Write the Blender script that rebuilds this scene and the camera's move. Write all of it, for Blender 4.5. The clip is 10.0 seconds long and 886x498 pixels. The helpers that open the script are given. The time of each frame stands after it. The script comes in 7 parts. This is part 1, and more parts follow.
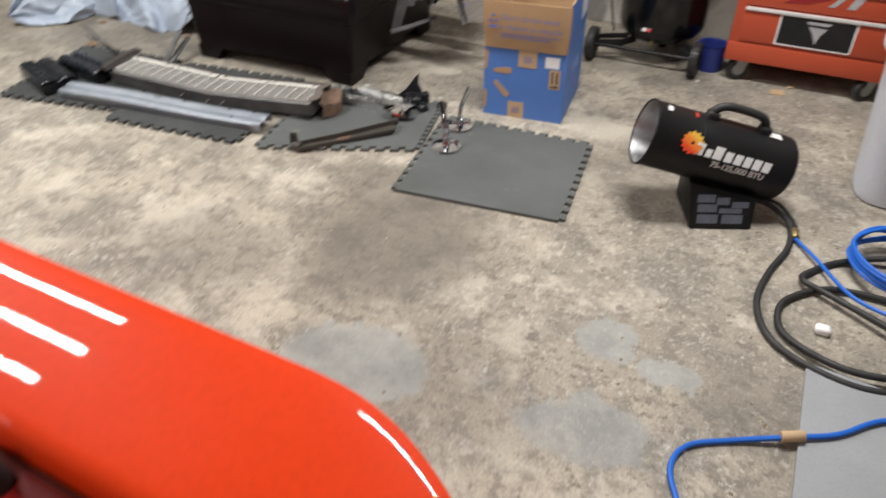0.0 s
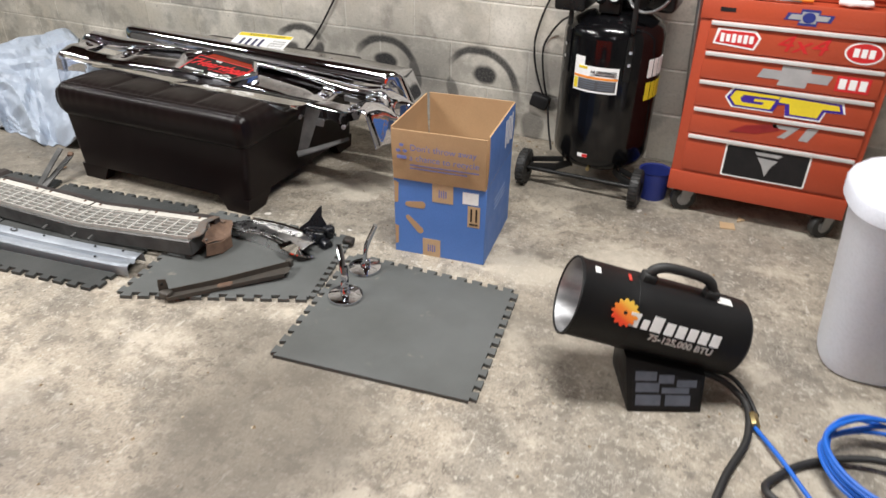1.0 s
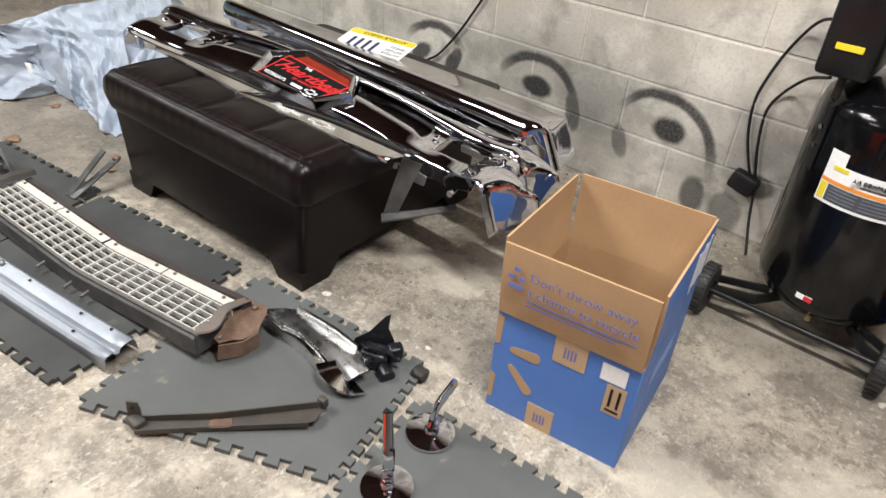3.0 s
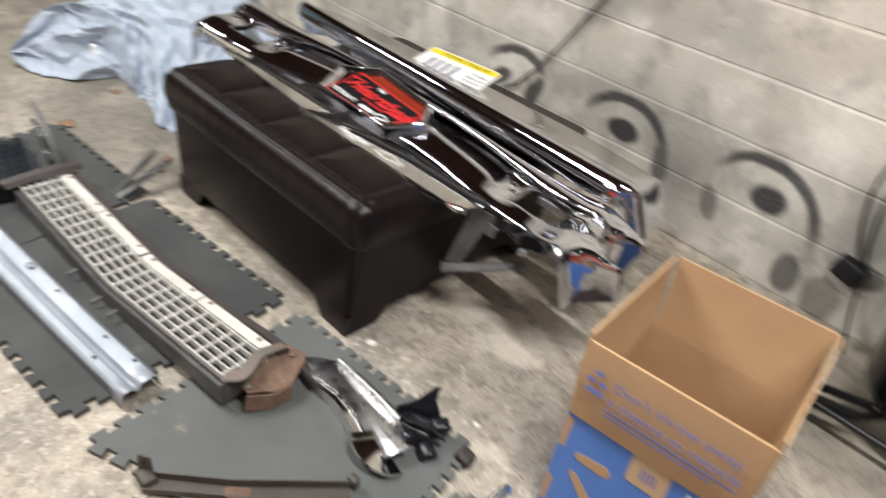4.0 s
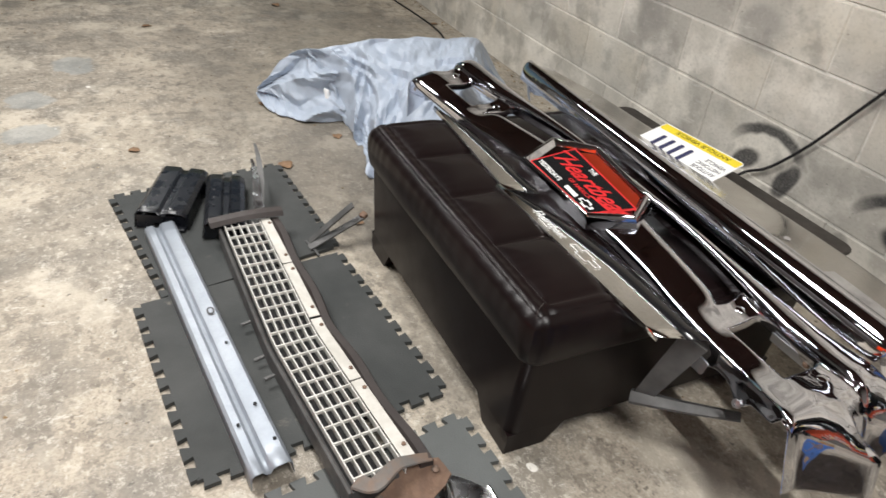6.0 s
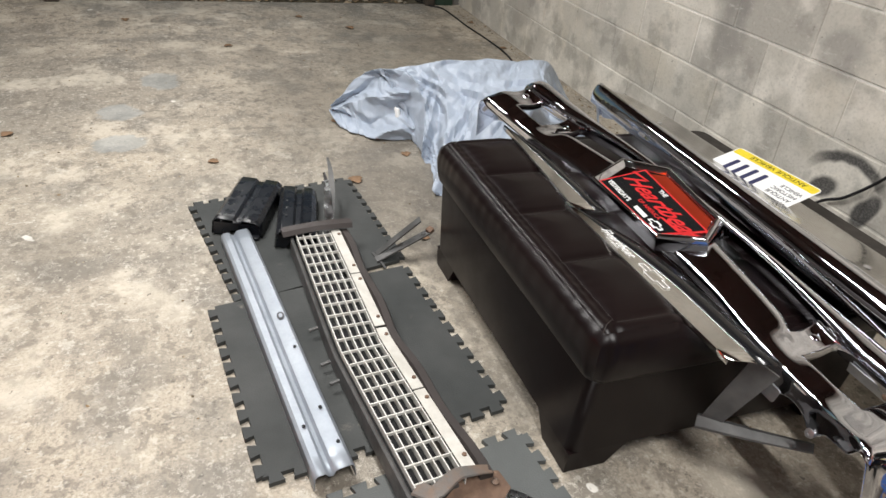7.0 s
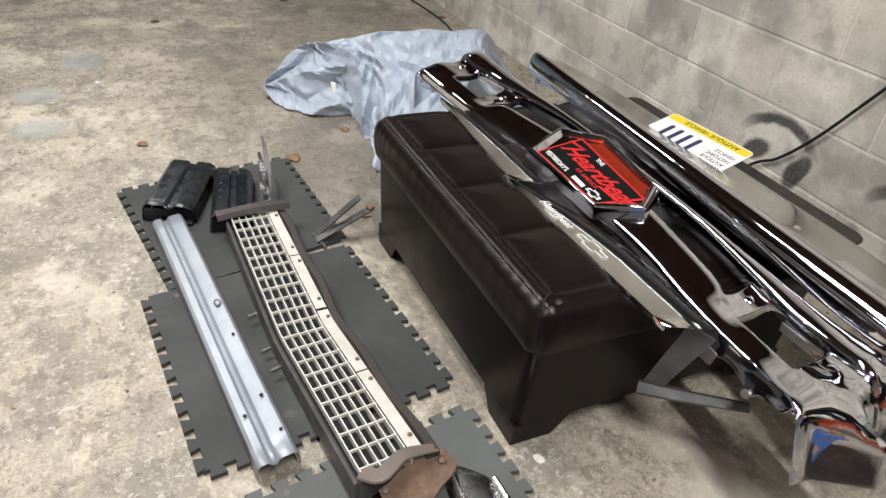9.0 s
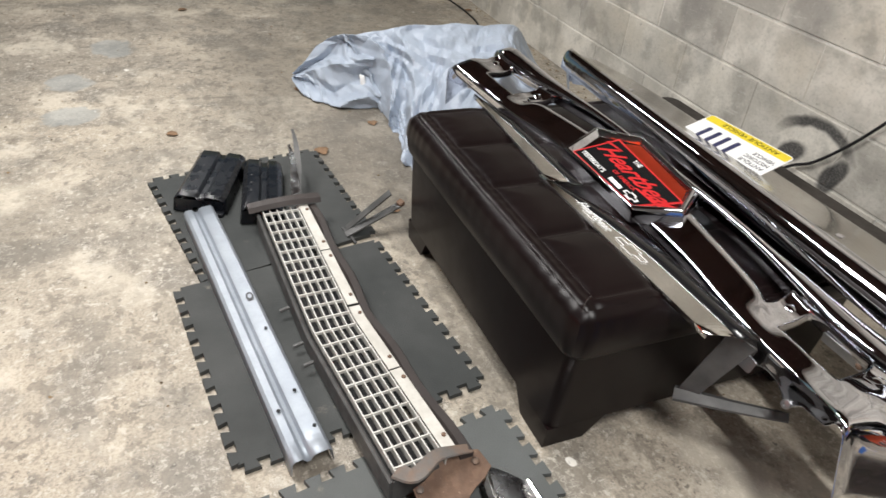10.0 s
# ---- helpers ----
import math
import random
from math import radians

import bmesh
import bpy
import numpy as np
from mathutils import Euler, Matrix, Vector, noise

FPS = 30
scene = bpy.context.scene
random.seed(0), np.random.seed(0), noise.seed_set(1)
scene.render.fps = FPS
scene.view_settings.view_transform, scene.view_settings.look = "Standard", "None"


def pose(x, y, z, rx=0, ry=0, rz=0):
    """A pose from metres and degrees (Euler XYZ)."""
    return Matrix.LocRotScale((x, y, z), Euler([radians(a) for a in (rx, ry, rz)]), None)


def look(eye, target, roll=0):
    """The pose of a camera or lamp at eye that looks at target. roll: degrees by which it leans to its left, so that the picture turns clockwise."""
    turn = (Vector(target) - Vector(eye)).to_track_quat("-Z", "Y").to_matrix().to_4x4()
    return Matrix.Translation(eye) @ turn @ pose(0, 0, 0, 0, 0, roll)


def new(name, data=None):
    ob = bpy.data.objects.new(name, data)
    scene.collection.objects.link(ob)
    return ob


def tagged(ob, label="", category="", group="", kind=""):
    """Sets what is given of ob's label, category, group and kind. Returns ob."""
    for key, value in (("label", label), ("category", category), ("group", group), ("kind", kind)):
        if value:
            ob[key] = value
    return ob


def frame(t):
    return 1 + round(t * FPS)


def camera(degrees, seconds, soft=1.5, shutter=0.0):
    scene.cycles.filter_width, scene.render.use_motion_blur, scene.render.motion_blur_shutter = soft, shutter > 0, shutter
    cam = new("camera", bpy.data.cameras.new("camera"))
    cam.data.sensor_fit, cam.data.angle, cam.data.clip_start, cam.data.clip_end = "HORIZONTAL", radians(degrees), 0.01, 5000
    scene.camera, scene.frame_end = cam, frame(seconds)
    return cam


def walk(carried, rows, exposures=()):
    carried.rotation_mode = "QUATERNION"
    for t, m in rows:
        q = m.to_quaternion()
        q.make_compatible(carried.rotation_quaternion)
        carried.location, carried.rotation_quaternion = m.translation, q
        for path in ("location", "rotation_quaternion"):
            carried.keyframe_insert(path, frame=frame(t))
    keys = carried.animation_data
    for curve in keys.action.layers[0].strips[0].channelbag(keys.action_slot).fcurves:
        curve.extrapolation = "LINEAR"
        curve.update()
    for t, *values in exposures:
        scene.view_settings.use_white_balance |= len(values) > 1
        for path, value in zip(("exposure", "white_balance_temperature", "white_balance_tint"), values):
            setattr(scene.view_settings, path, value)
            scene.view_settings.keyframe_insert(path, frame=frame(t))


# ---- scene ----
cam = camera(65.7, 10.0, shutter=0.4)
PATH = [
    (0, (1.6, 1.071, 1.335), (0.853, 2.457, 0.102), -1.2),
    (0.2, (1.566, 1.139, 1.310), (0.895, 2.613, 0.137), -1.7),
    (0.5, (1.581, 1.311, 1.299), (0.951, 2.861, 0.204), -0.3),
    (1, (1.579, 1.604, 1.31), (0.853, 3.151, 0.271), 0.6),
    (1.5, (1.417, 1.794, 1.308), (0.73, 3.352, 0.258), 4.3),
    (2, (1.274, 1.993, 1.299), (0.524, 3.468, 0.175), 3.9),
    (2.5, (1.211, 2.275, 1.23), (0.244, 3.611, 0.099), 1.6),
    (2.7, (1.182, 2.366, 1.224), (0.165, 3.691, 0.124), 3.1),
    (3.8, (0.973, 2.570, 1.241), (-0.008, 3.887, 0.099), 8.0),
    (4, (0.921, 2.596, 1.23), (-0.188, 3.827, 0.111), 9.4),
    (4.5, (0.773, 2.713, 1.223), (-0.717, 3.608, 0.234), 8.2),
    (5, (0.715, 2.825, 1.205), (-0.751, 3.693, 0.156), 6.0),
    (5.2, (0.715, 2.835, 1.215), (-0.703, 3.722, 0.125), 6.5),
    (6.3, (0.736, 2.806, 1.215), (-0.804, 3.489, 0.147), 5.8),
    (6.5, (0.742, 2.801, 1.209), (-0.824, 3.464, 0.155), 5.5),
    (7, (0.749, 2.783, 1.204), (-0.849, 3.378, 0.158), 5.3),
    (7.5, (0.739, 2.779, 1.204), (-0.873, 3.351, 0.167), 5.1),
    (8, (0.742, 2.81, 1.206), (-0.808, 3.473, 0.13), 5.6),
    (8.5, (0.737, 2.821, 1.206), (-0.792, 3.518, 0.122), 5.6),
    (9, (0.732, 2.825, 1.202), (-0.776, 3.538, 0.099), 5.4),
    (9.5, (0.726, 2.826, 1.201), (-0.779, 3.534, 0.09), 5.0),
    (10, (0.697, 2.781, 1.208), (-0.811, 3.457, 0.081), 6.1),
]
walk(cam, [(t, look(eye, target, roll)) for t, eye, target, roll in PATH], [(0, -0.24), (0.5, -0.14), (1.2, -0.05), (2.5, 0.02), (4.0, 0.04), (5.2, -0.06), (6.3, -0.15), (10, -0.15)])

# ---- light: fluorescent fixtures under the ceiling, one of them an added fill, dim evening sky outside the door ----
world = bpy.data.worlds.new("evening")
scene.world = world
world.use_nodes = True
_bg = world.node_tree.nodes["Background"]
_sky = world.node_tree.nodes.new("ShaderNodeTexSky")
_sky.sky_type, _sky.sun_disc = "NISHITA", False
_sky.sun_elevation, _sky.sun_rotation = radians(6), radians(100)
world.node_tree.links.new(_sky.outputs[0], _bg.inputs[0])
_bg.inputs[1].default_value = 0.06

CEIL = 2.6
# centre x, centre y, length, along x?, watts
# the one at x -3.45 is an unseen fill, added to brighten the floor by the door
FIXTURES_AND_FILL = [(-1.42, 2.57, 1.2, True, 40), (-1.30, 2.14, 1.2, True, 35), (-1.30, 1.81, 1.2, True, 28), (-3.45, 2.75, 1.2, True, 38), (1.25, 3.15, 1.2, True, 88), (-1.6, 0.0, 1.2, True, 24), (1.7, -0.4, 1.2, True, 26)]


def lamp(x, y, length, along, watts):
    data = bpy.data.lights.new("tube_light", "AREA")
    data.shape, data.size, data.size_y, data.energy = "RECTANGLE", length, 0.055, watts
    data.color = (1.0, 0.985, 0.965)
    ob = new("tube_light", data)
    ob.matrix_world = pose(x, y, CEIL - 0.13, 0, 0, 0 if along else 90)
    return ob


for fx in FIXTURES_AND_FILL:
    lamp(*fx)

# ---- materials ----


def nodes_of(name):
    m = bpy.data.materials.new(name)
    m.use_nodes = True
    t = m.node_tree
    return m, t, t.nodes["Principled BSDF"]


def N(t, kind, **inputs):
    n = t.nodes.new(kind)
    for k, v in inputs.items():
        key = int(k[1:]) if k[0] == "i" and k[1:].isdigit() else k
        if isinstance(v, bpy.types.NodeSocket):
            t.links.new(v, n.inputs[key])
        else:
            n.inputs[key].default_value = v
    return n


def M(t, op, a, b=0.0, c=None, clamp=False):
    n = t.nodes.new("ShaderNodeMath")
    n.operation, n.use_clamp = op, clamp
    for i, v in enumerate((a, b, c)):
        if v is None:
            continue
        if isinstance(v, bpy.types.NodeSocket):
            t.links.new(v, n.inputs[i])
        else:
            n.inputs[i].default_value = v
    return n.outputs[0]


def mixc(t, f, a, b, mode="MIX"):
    n = t.nodes.new("ShaderNodeMix")
    n.data_type, n.blend_type = "RGBA", mode
    for i, v in ((0, f), (6, a), (7, b)):
        if isinstance(v, bpy.types.NodeSocket):
            t.links.new(v, n.inputs[i])
        else:
            n.inputs[i].default_value = v if i == 0 or len(v) == 4 else (*v, 1)
    return n.outputs[2]


def ramp(t, v, lo, hi):
    """Smooth step of v from lo to hi."""
    n = t.nodes.new("ShaderNodeMapRange")
    n.interpolation_type = "SMOOTHSTEP"
    t.links.new(v, n.inputs[0])
    n.inputs[1].default_value, n.inputs[2].default_value = lo, hi
    return n.outputs[0]


def noise_of(t, vec, scale, detail=4.0, rough=0.55):
    n = t.nodes.new("ShaderNodeTexNoise")
    n.inputs["Scale"].default_value, n.inputs["Detail"].default_value, n.inputs["Roughness"].default_value = scale, detail, rough
    t.links.new(vec, n.inputs["Vector"])
    return n.outputs[0]


def vec_of(t, own=True):
    if own:
        tc = t.nodes.new("ShaderNodeTexCoord")
        info = t.nodes.new("ShaderNodeObjectInfo")
        add = t.nodes.new("ShaderNodeVectorMath")
        add.operation = "MULTIPLY_ADD"
        t.links.new(info.outputs["Random"], add.inputs[0])
        add.inputs[1].default_value = (37, 23, 11)
        t.links.new(tc.outputs["Object"], add.inputs[2])
        return add.outputs[0]
    return t.nodes.new("ShaderNodeNewGeometry").outputs["Position"]


def bumped(t, b, height, strength, distance=0.002):
    n = N(t, "ShaderNodeBump", Strength=strength, Distance=distance, Height=height)
    t.links.new(n.outputs[0], b.inputs["Normal"])


def surf(name, c1, c2, scale=8, rough=0.5, rough2=None, metal=0.0, bump=0.2, bscale=120, wear=None, coat=0.0, spec=0.5):
    """Two-scale surface: cloudy colour from c1 to c2, fine grain, worn spots."""
    m, t, b = nodes_of(name)
    v = vec_of(t)
    big, fine = noise_of(t, v, scale, 5), noise_of(t, v, bscale, 3)
    col = mixc(t, ramp(t, big, 0.3, 0.7), c1, c2)
    col = mixc(t, M(t, "MULTIPLY", ramp(t, fine, 0.35, 0.75), 0.25), col, tuple(x * 0.7 for x in c1))
    if wear:
        wc, lo = wear
        w = M(t, "MULTIPLY", ramp(t, noise_of(t, v, scale * 3.1, 6, 0.7), lo, lo + 0.12), 0.85)
        col = mixc(t, w, col, wc)
    t.links.new(col, b.inputs["Base Color"])
    r = M(t, "MULTIPLY_ADD", ramp(t, noise_of(t, v, scale * 2.3, 4), 0.3, 0.7), (rough2 if rough2 is not None else rough * 1.25) - rough, rough)
    t.links.new(r, b.inputs["Roughness"])
    b.inputs["Metallic"].default_value = metal
    b.inputs["Coat Weight"].default_value = coat
    b.inputs["Specular IOR Level"].default_value = spec
    if bump:
        bumped(t, b, fine, bump)
    return m


def flat(name, c, rough=0.5, metal=0.0, emit=0.0):
    m, t, b = nodes_of(name)
    b.inputs["Base Color"].default_value = (*c, 1)
    b.inputs["Roughness"].default_value, b.inputs["Metallic"].default_value = rough, metal
    if emit:
        b.inputs["Emission Color"].default_value, b.inputs["Emission Strength"].default_value = (*c, 1), emit
    return m


def leather_material():
    """Dark brown finished leather: satin sheen, faint pebble grain, duller and dustier spots."""
    m, t, b = nodes_of("brown_leather")
    v = vec_of(t)
    cloud, pebble = noise_of(t, v, 5, 4), noise_of(t, v, 340, 2)
    col = mixc(t, ramp(t, cloud, 0.3, 0.7), (0.0074, 0.0039, 0.0039), (0.0056, 0.0031, 0.0032))
    col = mixc(t, M(t, "MULTIPLY", ramp(t, noise_of(t, v, 260, 3, 0.7), 0.70, 0.76), 0.35), col, (0.10, 0.085, 0.075))
    t.links.new(col, b.inputs["Base Color"])
    t.links.new(M(t, "MULTIPLY_ADD", ramp(t, noise_of(t, v, 13, 5, 0.6), 0.3, 0.7), 0.07, 0.31), b.inputs["Roughness"])
    b.inputs["Specular IOR Level"].default_value = 0.20
    bumped(t, b, pebble, 0.05, 0.001)
    return m


LEATHER = leather_material()
STITCH = surf("dark_thread", (0.028, 0.018, 0.015), (0.02, 0.013, 0.011), 30, 0.6)


def chrome_material():
    """Plated steel: mirror with slight waviness and hairline scratches."""
    m, t, b = nodes_of("chrome")
    v = vec_of(t)
    wave, haze = noise_of(t, v, 11, 2), noise_of(t, v, 4, 4)
    t.links.new(mixc(t, ramp(t, haze, 0.3, 0.7), (0.77, 0.78, 0.83), (0.71, 0.72, 0.77)), b.inputs["Base Color"])
    st = N(t, "ShaderNodeMapping", Vector=v, Scale=(14.0, 190.0, 60.0), Rotation=(0, 0, 0.5))
    scr = ramp(t, noise_of(t, st.outputs[0], 2.0, 3), 0.66, 0.70)
    t.links.new(M(t, "MULTIPLY_ADD", scr, 0.10, M(t, "MULTIPLY_ADD", haze, 0.06, 0.015)), b.inputs["Roughness"])
    b.inputs["Metallic"].default_value = 1.0
    bumped(t, b, wave, 0.06, 0.02)
    return m


CHROME = chrome_material()
MIRROR_STEEL = surf("polished_stainless", (0.80, 0.79, 0.76), (0.76, 0.75, 0.72), 9, 0.07, 0.12, 1.0, bump=0.05)
PALE_CHROME = surf("pale_brushed_chrome", (0.86, 0.86, 0.87), (0.74, 0.74, 0.75), 12, 0.24, 0.36, 1.0, bump=0.08)
CHROME_HAZY = surf("dusty_chrome", (0.57, 0.56, 0.53), (0.48, 0.47, 0.44), 6, 0.09, 0.18, 1.0, bump=0.05)
CHROME_WORN = surf("worn_chrome", (0.72, 0.73, 0.74), (0.60, 0.61, 0.62), 14, 0.14, 0.30, 1.0, bump=0.1)
CARD = surf("cardboard", (0.47, 0.30, 0.16), (0.42, 0.265, 0.14), 6, 0.8, bump=0.15, bscale=160)
CARD_BLUE = surf("blue_print", (0.085, 0.205, 0.56), (0.075, 0.185, 0.51), 7, 0.5, bump=0.1, bscale=160)
INK_BLUE = surf("blue_ink", (0.14, 0.17, 0.42), (0.17, 0.18, 0.40), 20, 0.7)
INK_PALE = surf("pale_ink", (0.30, 0.40, 0.62), (0.26, 0.36, 0.6), 20, 0.7)
TAPE = surf("paper_tape", (0.53, 0.37, 0.22), (0.48, 0.33, 0.19), 12, 0.55)
PAPER = surf("white_print", (0.86, 0.86, 0.85), (0.80, 0.80, 0.79), 12, 0.5, bump=0.05)
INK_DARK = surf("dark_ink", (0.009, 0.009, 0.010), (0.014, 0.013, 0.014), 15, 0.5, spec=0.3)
INK_AND_REFLECTION = surf("black_gloss_print_and_reflection", (0.010, 0.010, 0.011), (0.013, 0.013, 0.013), 9, 0.14, 0.2, bump=0.0)
PLATE_INK = surf("navy_ink", (0.02, 0.025, 0.08), (0.03, 0.03, 0.09), 15, 0.5)
LABEL_GREY = surf("grey_print", (0.14, 0.16, 0.20), (0.11, 0.125, 0.16), 25, 0.5, wear=((0.05, 0.05, 0.06), 0.6))
LABEL_DARK = surf("charcoal_print", (0.06, 0.06, 0.065), (0.08, 0.08, 0.085), 25, 0.5)
RED_INK = surf("red_print", (0.55, 0.05, 0.03), (0.5, 0.04, 0.03), 12, 0.5)
STICK_RED = surf("red_sticker", (0.60, 0.022, 0.025), (0.52, 0.02, 0.022), 12, 0.35)
STICK_DARKRED = surf("dark_red_sticker", (0.28, 0.02, 0.02), (0.2, 0.015, 0.018), 12, 0.4)
STICK_BLUE = surf("blue_sticker", (0.022, 0.035, 0.20), (0.018, 0.03, 0.17), 12, 0.4)
STICK_PURPLE = surf("purple_sticker", (0.05, 0.02, 0.30), (0.04, 0.018, 0.25), 12, 0.4)
STICK_YELLOW = surf("yellow_print", (0.78, 0.62, 0.03), (0.72, 0.56, 0.03), 12, 0.4)
SILVER_PRINT = surf("silver_print", (0.50, 0.50, 0.50), (0.40, 0.40, 0.41), 14, 0.4, metal=0.3)
SUN_ORANGE = surf("orange_print", (0.80, 0.27, 0.03), (0.75, 0.24, 0.03), 12, 0.5)
def sun_material():
    """Print that runs from red at the lower left to yellow at the upper right."""
    m, t, b = nodes_of("sun_print")
    tc, sep = t.nodes.new("ShaderNodeTexCoord"), t.nodes.new("ShaderNodeSeparateXYZ")
    t.links.new(tc.outputs["Object"], sep.inputs[0])
    f = M(t, "ADD", M(t, "MULTIPLY", sep.outputs[0], 0.5), sep.outputs[1])
    col = mixc(t, ramp(t, f, -0.026, 0.0), (0.72, 0.06, 0.02), (0.82, 0.22, 0.03))
    t.links.new(mixc(t, ramp(t, f, 0.0, 0.028), col, (0.84, 0.52, 0.07)), b.inputs["Base Color"])
    b.inputs["Roughness"].default_value = 0.5
    return m


SUN_MARK = sun_material()
FOAM_DUSTY = surf("dusty_grey_foam", (0.108, 0.114, 0.112), (0.078, 0.082, 0.078), 3.0, 0.7, bump=0.7, bscale=260, wear=((0.20, 0.185, 0.155), 0.62))
FOAM = surf("grey_foam", (0.053, 0.055, 0.053), (0.032, 0.035, 0.034), 3.5, 0.7, bump=0.7, bscale=260, wear=((0.17, 0.155, 0.13), 0.64))
BLACK = surf("black_enamel", (0.006, 0.006, 0.0066), (0.010, 0.010, 0.0105), 6, 0.25, 0.35, bump=0.1, spec=0.35)
GLOSS_BLACK = surf("black_tank_paint", (0.003, 0.003, 0.0036), (0.005, 0.005, 0.0056), 6, 0.09, 0.15, bump=0.0, spec=0.4)
BLACK_FRAME = surf("black_frame_paint", (0.007, 0.007, 0.007), (0.012, 0.012, 0.012), 12, 0.35, spec=0.35)
MATT_BLACK = surf("black_wrinkle_paint", (0.007, 0.007, 0.0076), (0.010, 0.0095, 0.0095), 7, 0.42, 0.52, bump=0.35, bscale=380, spec=0.3)
BLACK_DUSTY = surf("dusty_black_paint", (0.005, 0.006, 0.009), (0.009, 0.010, 0.013), 9, 0.20, 0.40, bump=0.15, bscale=200, wear=((0.08, 0.077, 0.07), 0.72))
RED_CHEST = surf("orange_red_enamel", (0.44, 0.068, 0.028), (0.39, 0.058, 0.024), 4, 0.38, 0.48, bump=0.08)
ALU_PULL = surf("aluminium_pull", (0.78, 0.78, 0.77), (0.68, 0.68, 0.67), 9, 0.4, metal=0.35)
WHITE_PL = surf("white_plastic", (0.72, 0.75, 0.82), (0.67, 0.70, 0.78), 3, 0.35, 0.5, bump=0.1)
WHITE_PAINT = surf("white_enamel", (0.7, 0.7, 0.68), (0.66, 0.66, 0.64), 5, 0.5)
def cloth_material():
    """Coated silver-grey cloth: soft sheen, sharp creases and crumples."""
    m, t, b = nodes_of("silver_cloth")
    v = vec_of(t)
    big = noise_of(t, v, 6, 5)
    t.links.new(mixc(t, ramp(t, big, 0.3, 0.7), (0.41, 0.465, 0.545), (0.35, 0.40, 0.475)), b.inputs["Base Color"])
    t.links.new(M(t, "MULTIPLY_ADD", ramp(t, big, 0.3, 0.7), 0.10, 0.40), b.inputs["Roughness"])
    ridges = None
    for scale, k in ((3.2, 1.0), (7.0, 0.45), (16.0, 0.10)):
        st = N(t, "ShaderNodeMapping", Vector=v, Scale=(1.0, 1.6, 0.7), Rotation=(0.2, 0.4, 0.5))
        a = M(t, "MULTIPLY", ramp(t, M(t, "ABSOLUTE", M(t, "SUBTRACT", noise_of(t, st.outputs[0], scale, 2), 0.5)), 0.0, 0.16), k)
        ridges = a if ridges is None else M(t, "ADD", ridges, a)
    bumped(t, b, ridges, 0.42, 0.016)
    return m


CLOTH = cloth_material()
STEEL = surf("bright_steel", (0.55, 0.57, 0.60), (0.48, 0.50, 0.53), 7, 0.25, 0.4, 1.0, bump=0.1)
SILVER_PAINT = surf("silver_aluminium", (0.36, 0.39, 0.43), (0.29, 0.32, 0.36), 9, 0.44, 0.56, 0.45, bump=0.12, wear=((0.25, 0.25, 0.25), 0.7))
DULL_STEEL = surf("dull_steel", (0.13, 0.128, 0.125), (0.075, 0.074, 0.073), 14, 0.4, 0.6, 0.4, bump=0.2, wear=((0.12, 0.09, 0.065), 0.66))
GALV = surf("grey_metal", (0.40, 0.40, 0.40), (0.30, 0.30, 0.31), 12, 0.35, 0.5, 0.9)
GRILLE_ALU = surf("dull_aluminium", (0.74, 0.73, 0.69), (0.60, 0.58, 0.53), 26, 0.45, 0.6, 0.2, bump=0.2, wear=((0.30, 0.26, 0.20), 0.66))
WHITE_WORN = surf("worn_white_paint", (0.60, 0.58, 0.53), (0.47, 0.45, 0.40), 18, 0.5, bump=0.2, wear=((0.25, 0.17, 0.09), 0.66))
RUST = surf("rust", (0.17, 0.105, 0.070), (0.11, 0.066, 0.045), 30, 0.75, bump=0.5, wear=((0.30, 0.20, 0.14), 0.6))
RUST_GREY = surf("rusty_grey_steel", (0.15, 0.14, 0.13), (0.20, 0.13, 0.09), 18, 0.6, bump=0.4, metal=0.3, wear=((0.22, 0.12, 0.07), 0.6))
BROWN_PAINT = surf("brown_primer", (0.044, 0.035, 0.032), (0.034, 0.027, 0.025), 10, 0.5, wear=((0.16, 0.08, 0.04), 0.7))
OLD_PAINT = surf("olive_brown_paint", (0.062, 0.053, 0.044), (0.045, 0.040, 0.034), 16, 0.45, 0.6, wear=((0.15, 0.09, 0.05), 0.64))
DARK_BAR = surf("dark_brown_paint", (0.022, 0.018, 0.015), (0.03, 0.025, 0.021), 14, 0.55)
BRASS = surf("worn_brass", (0.42, 0.33, 0.16), (0.33, 0.25, 0.12), 20, 0.35, metal=0.9)
RED_GLASS = surf("deep_red_gloss", (0.24, 0.024, 0.009), (0.18, 0.018, 0.007), 6, 0.12, bump=0.0)
RED_DARK = surf("dark_red_enamel", (0.25, 0.014, 0.010), (0.19, 0.010, 0.008), 6, 0.3)
ORANGE = surf("orange_car_paint", (0.90, 0.056, 0.006), (0.86, 0.052, 0.006), 3, 0.5, 0.55, bump=0.0, coat=0.65, spec=0.1)
UNSEEN_SHELL = surf("unseen_dark_shell", (0.035, 0.028, 0.026), (0.025, 0.02, 0.019), 4, 0.6)
CEILING = surf("dark_boards", (0.050, 0.022, 0.017), (0.036, 0.016, 0.013), 2, 0.8)
DULL_WALL = surf("dull_wall_paint", (0.20, 0.19, 0.175), (0.15, 0.145, 0.135), 2, 0.9, bump=0.4, bscale=60)
DARK_WOOD = surf("weathered_wood", (0.07, 0.055, 0.042), (0.045, 0.036, 0.028), 11, 0.7, wear=((0.25, 0.24, 0.22), 0.68))
GREEN_PAINT = surf("dark_green_paint", (0.02, 0.045, 0.03), (0.014, 0.03, 0.022), 9, 0.5)
SOIL = surf("leafy_soil", (0.07, 0.055, 0.035), (0.12, 0.10, 0.06), 14, 0.9, bump=0.8, bscale=60)
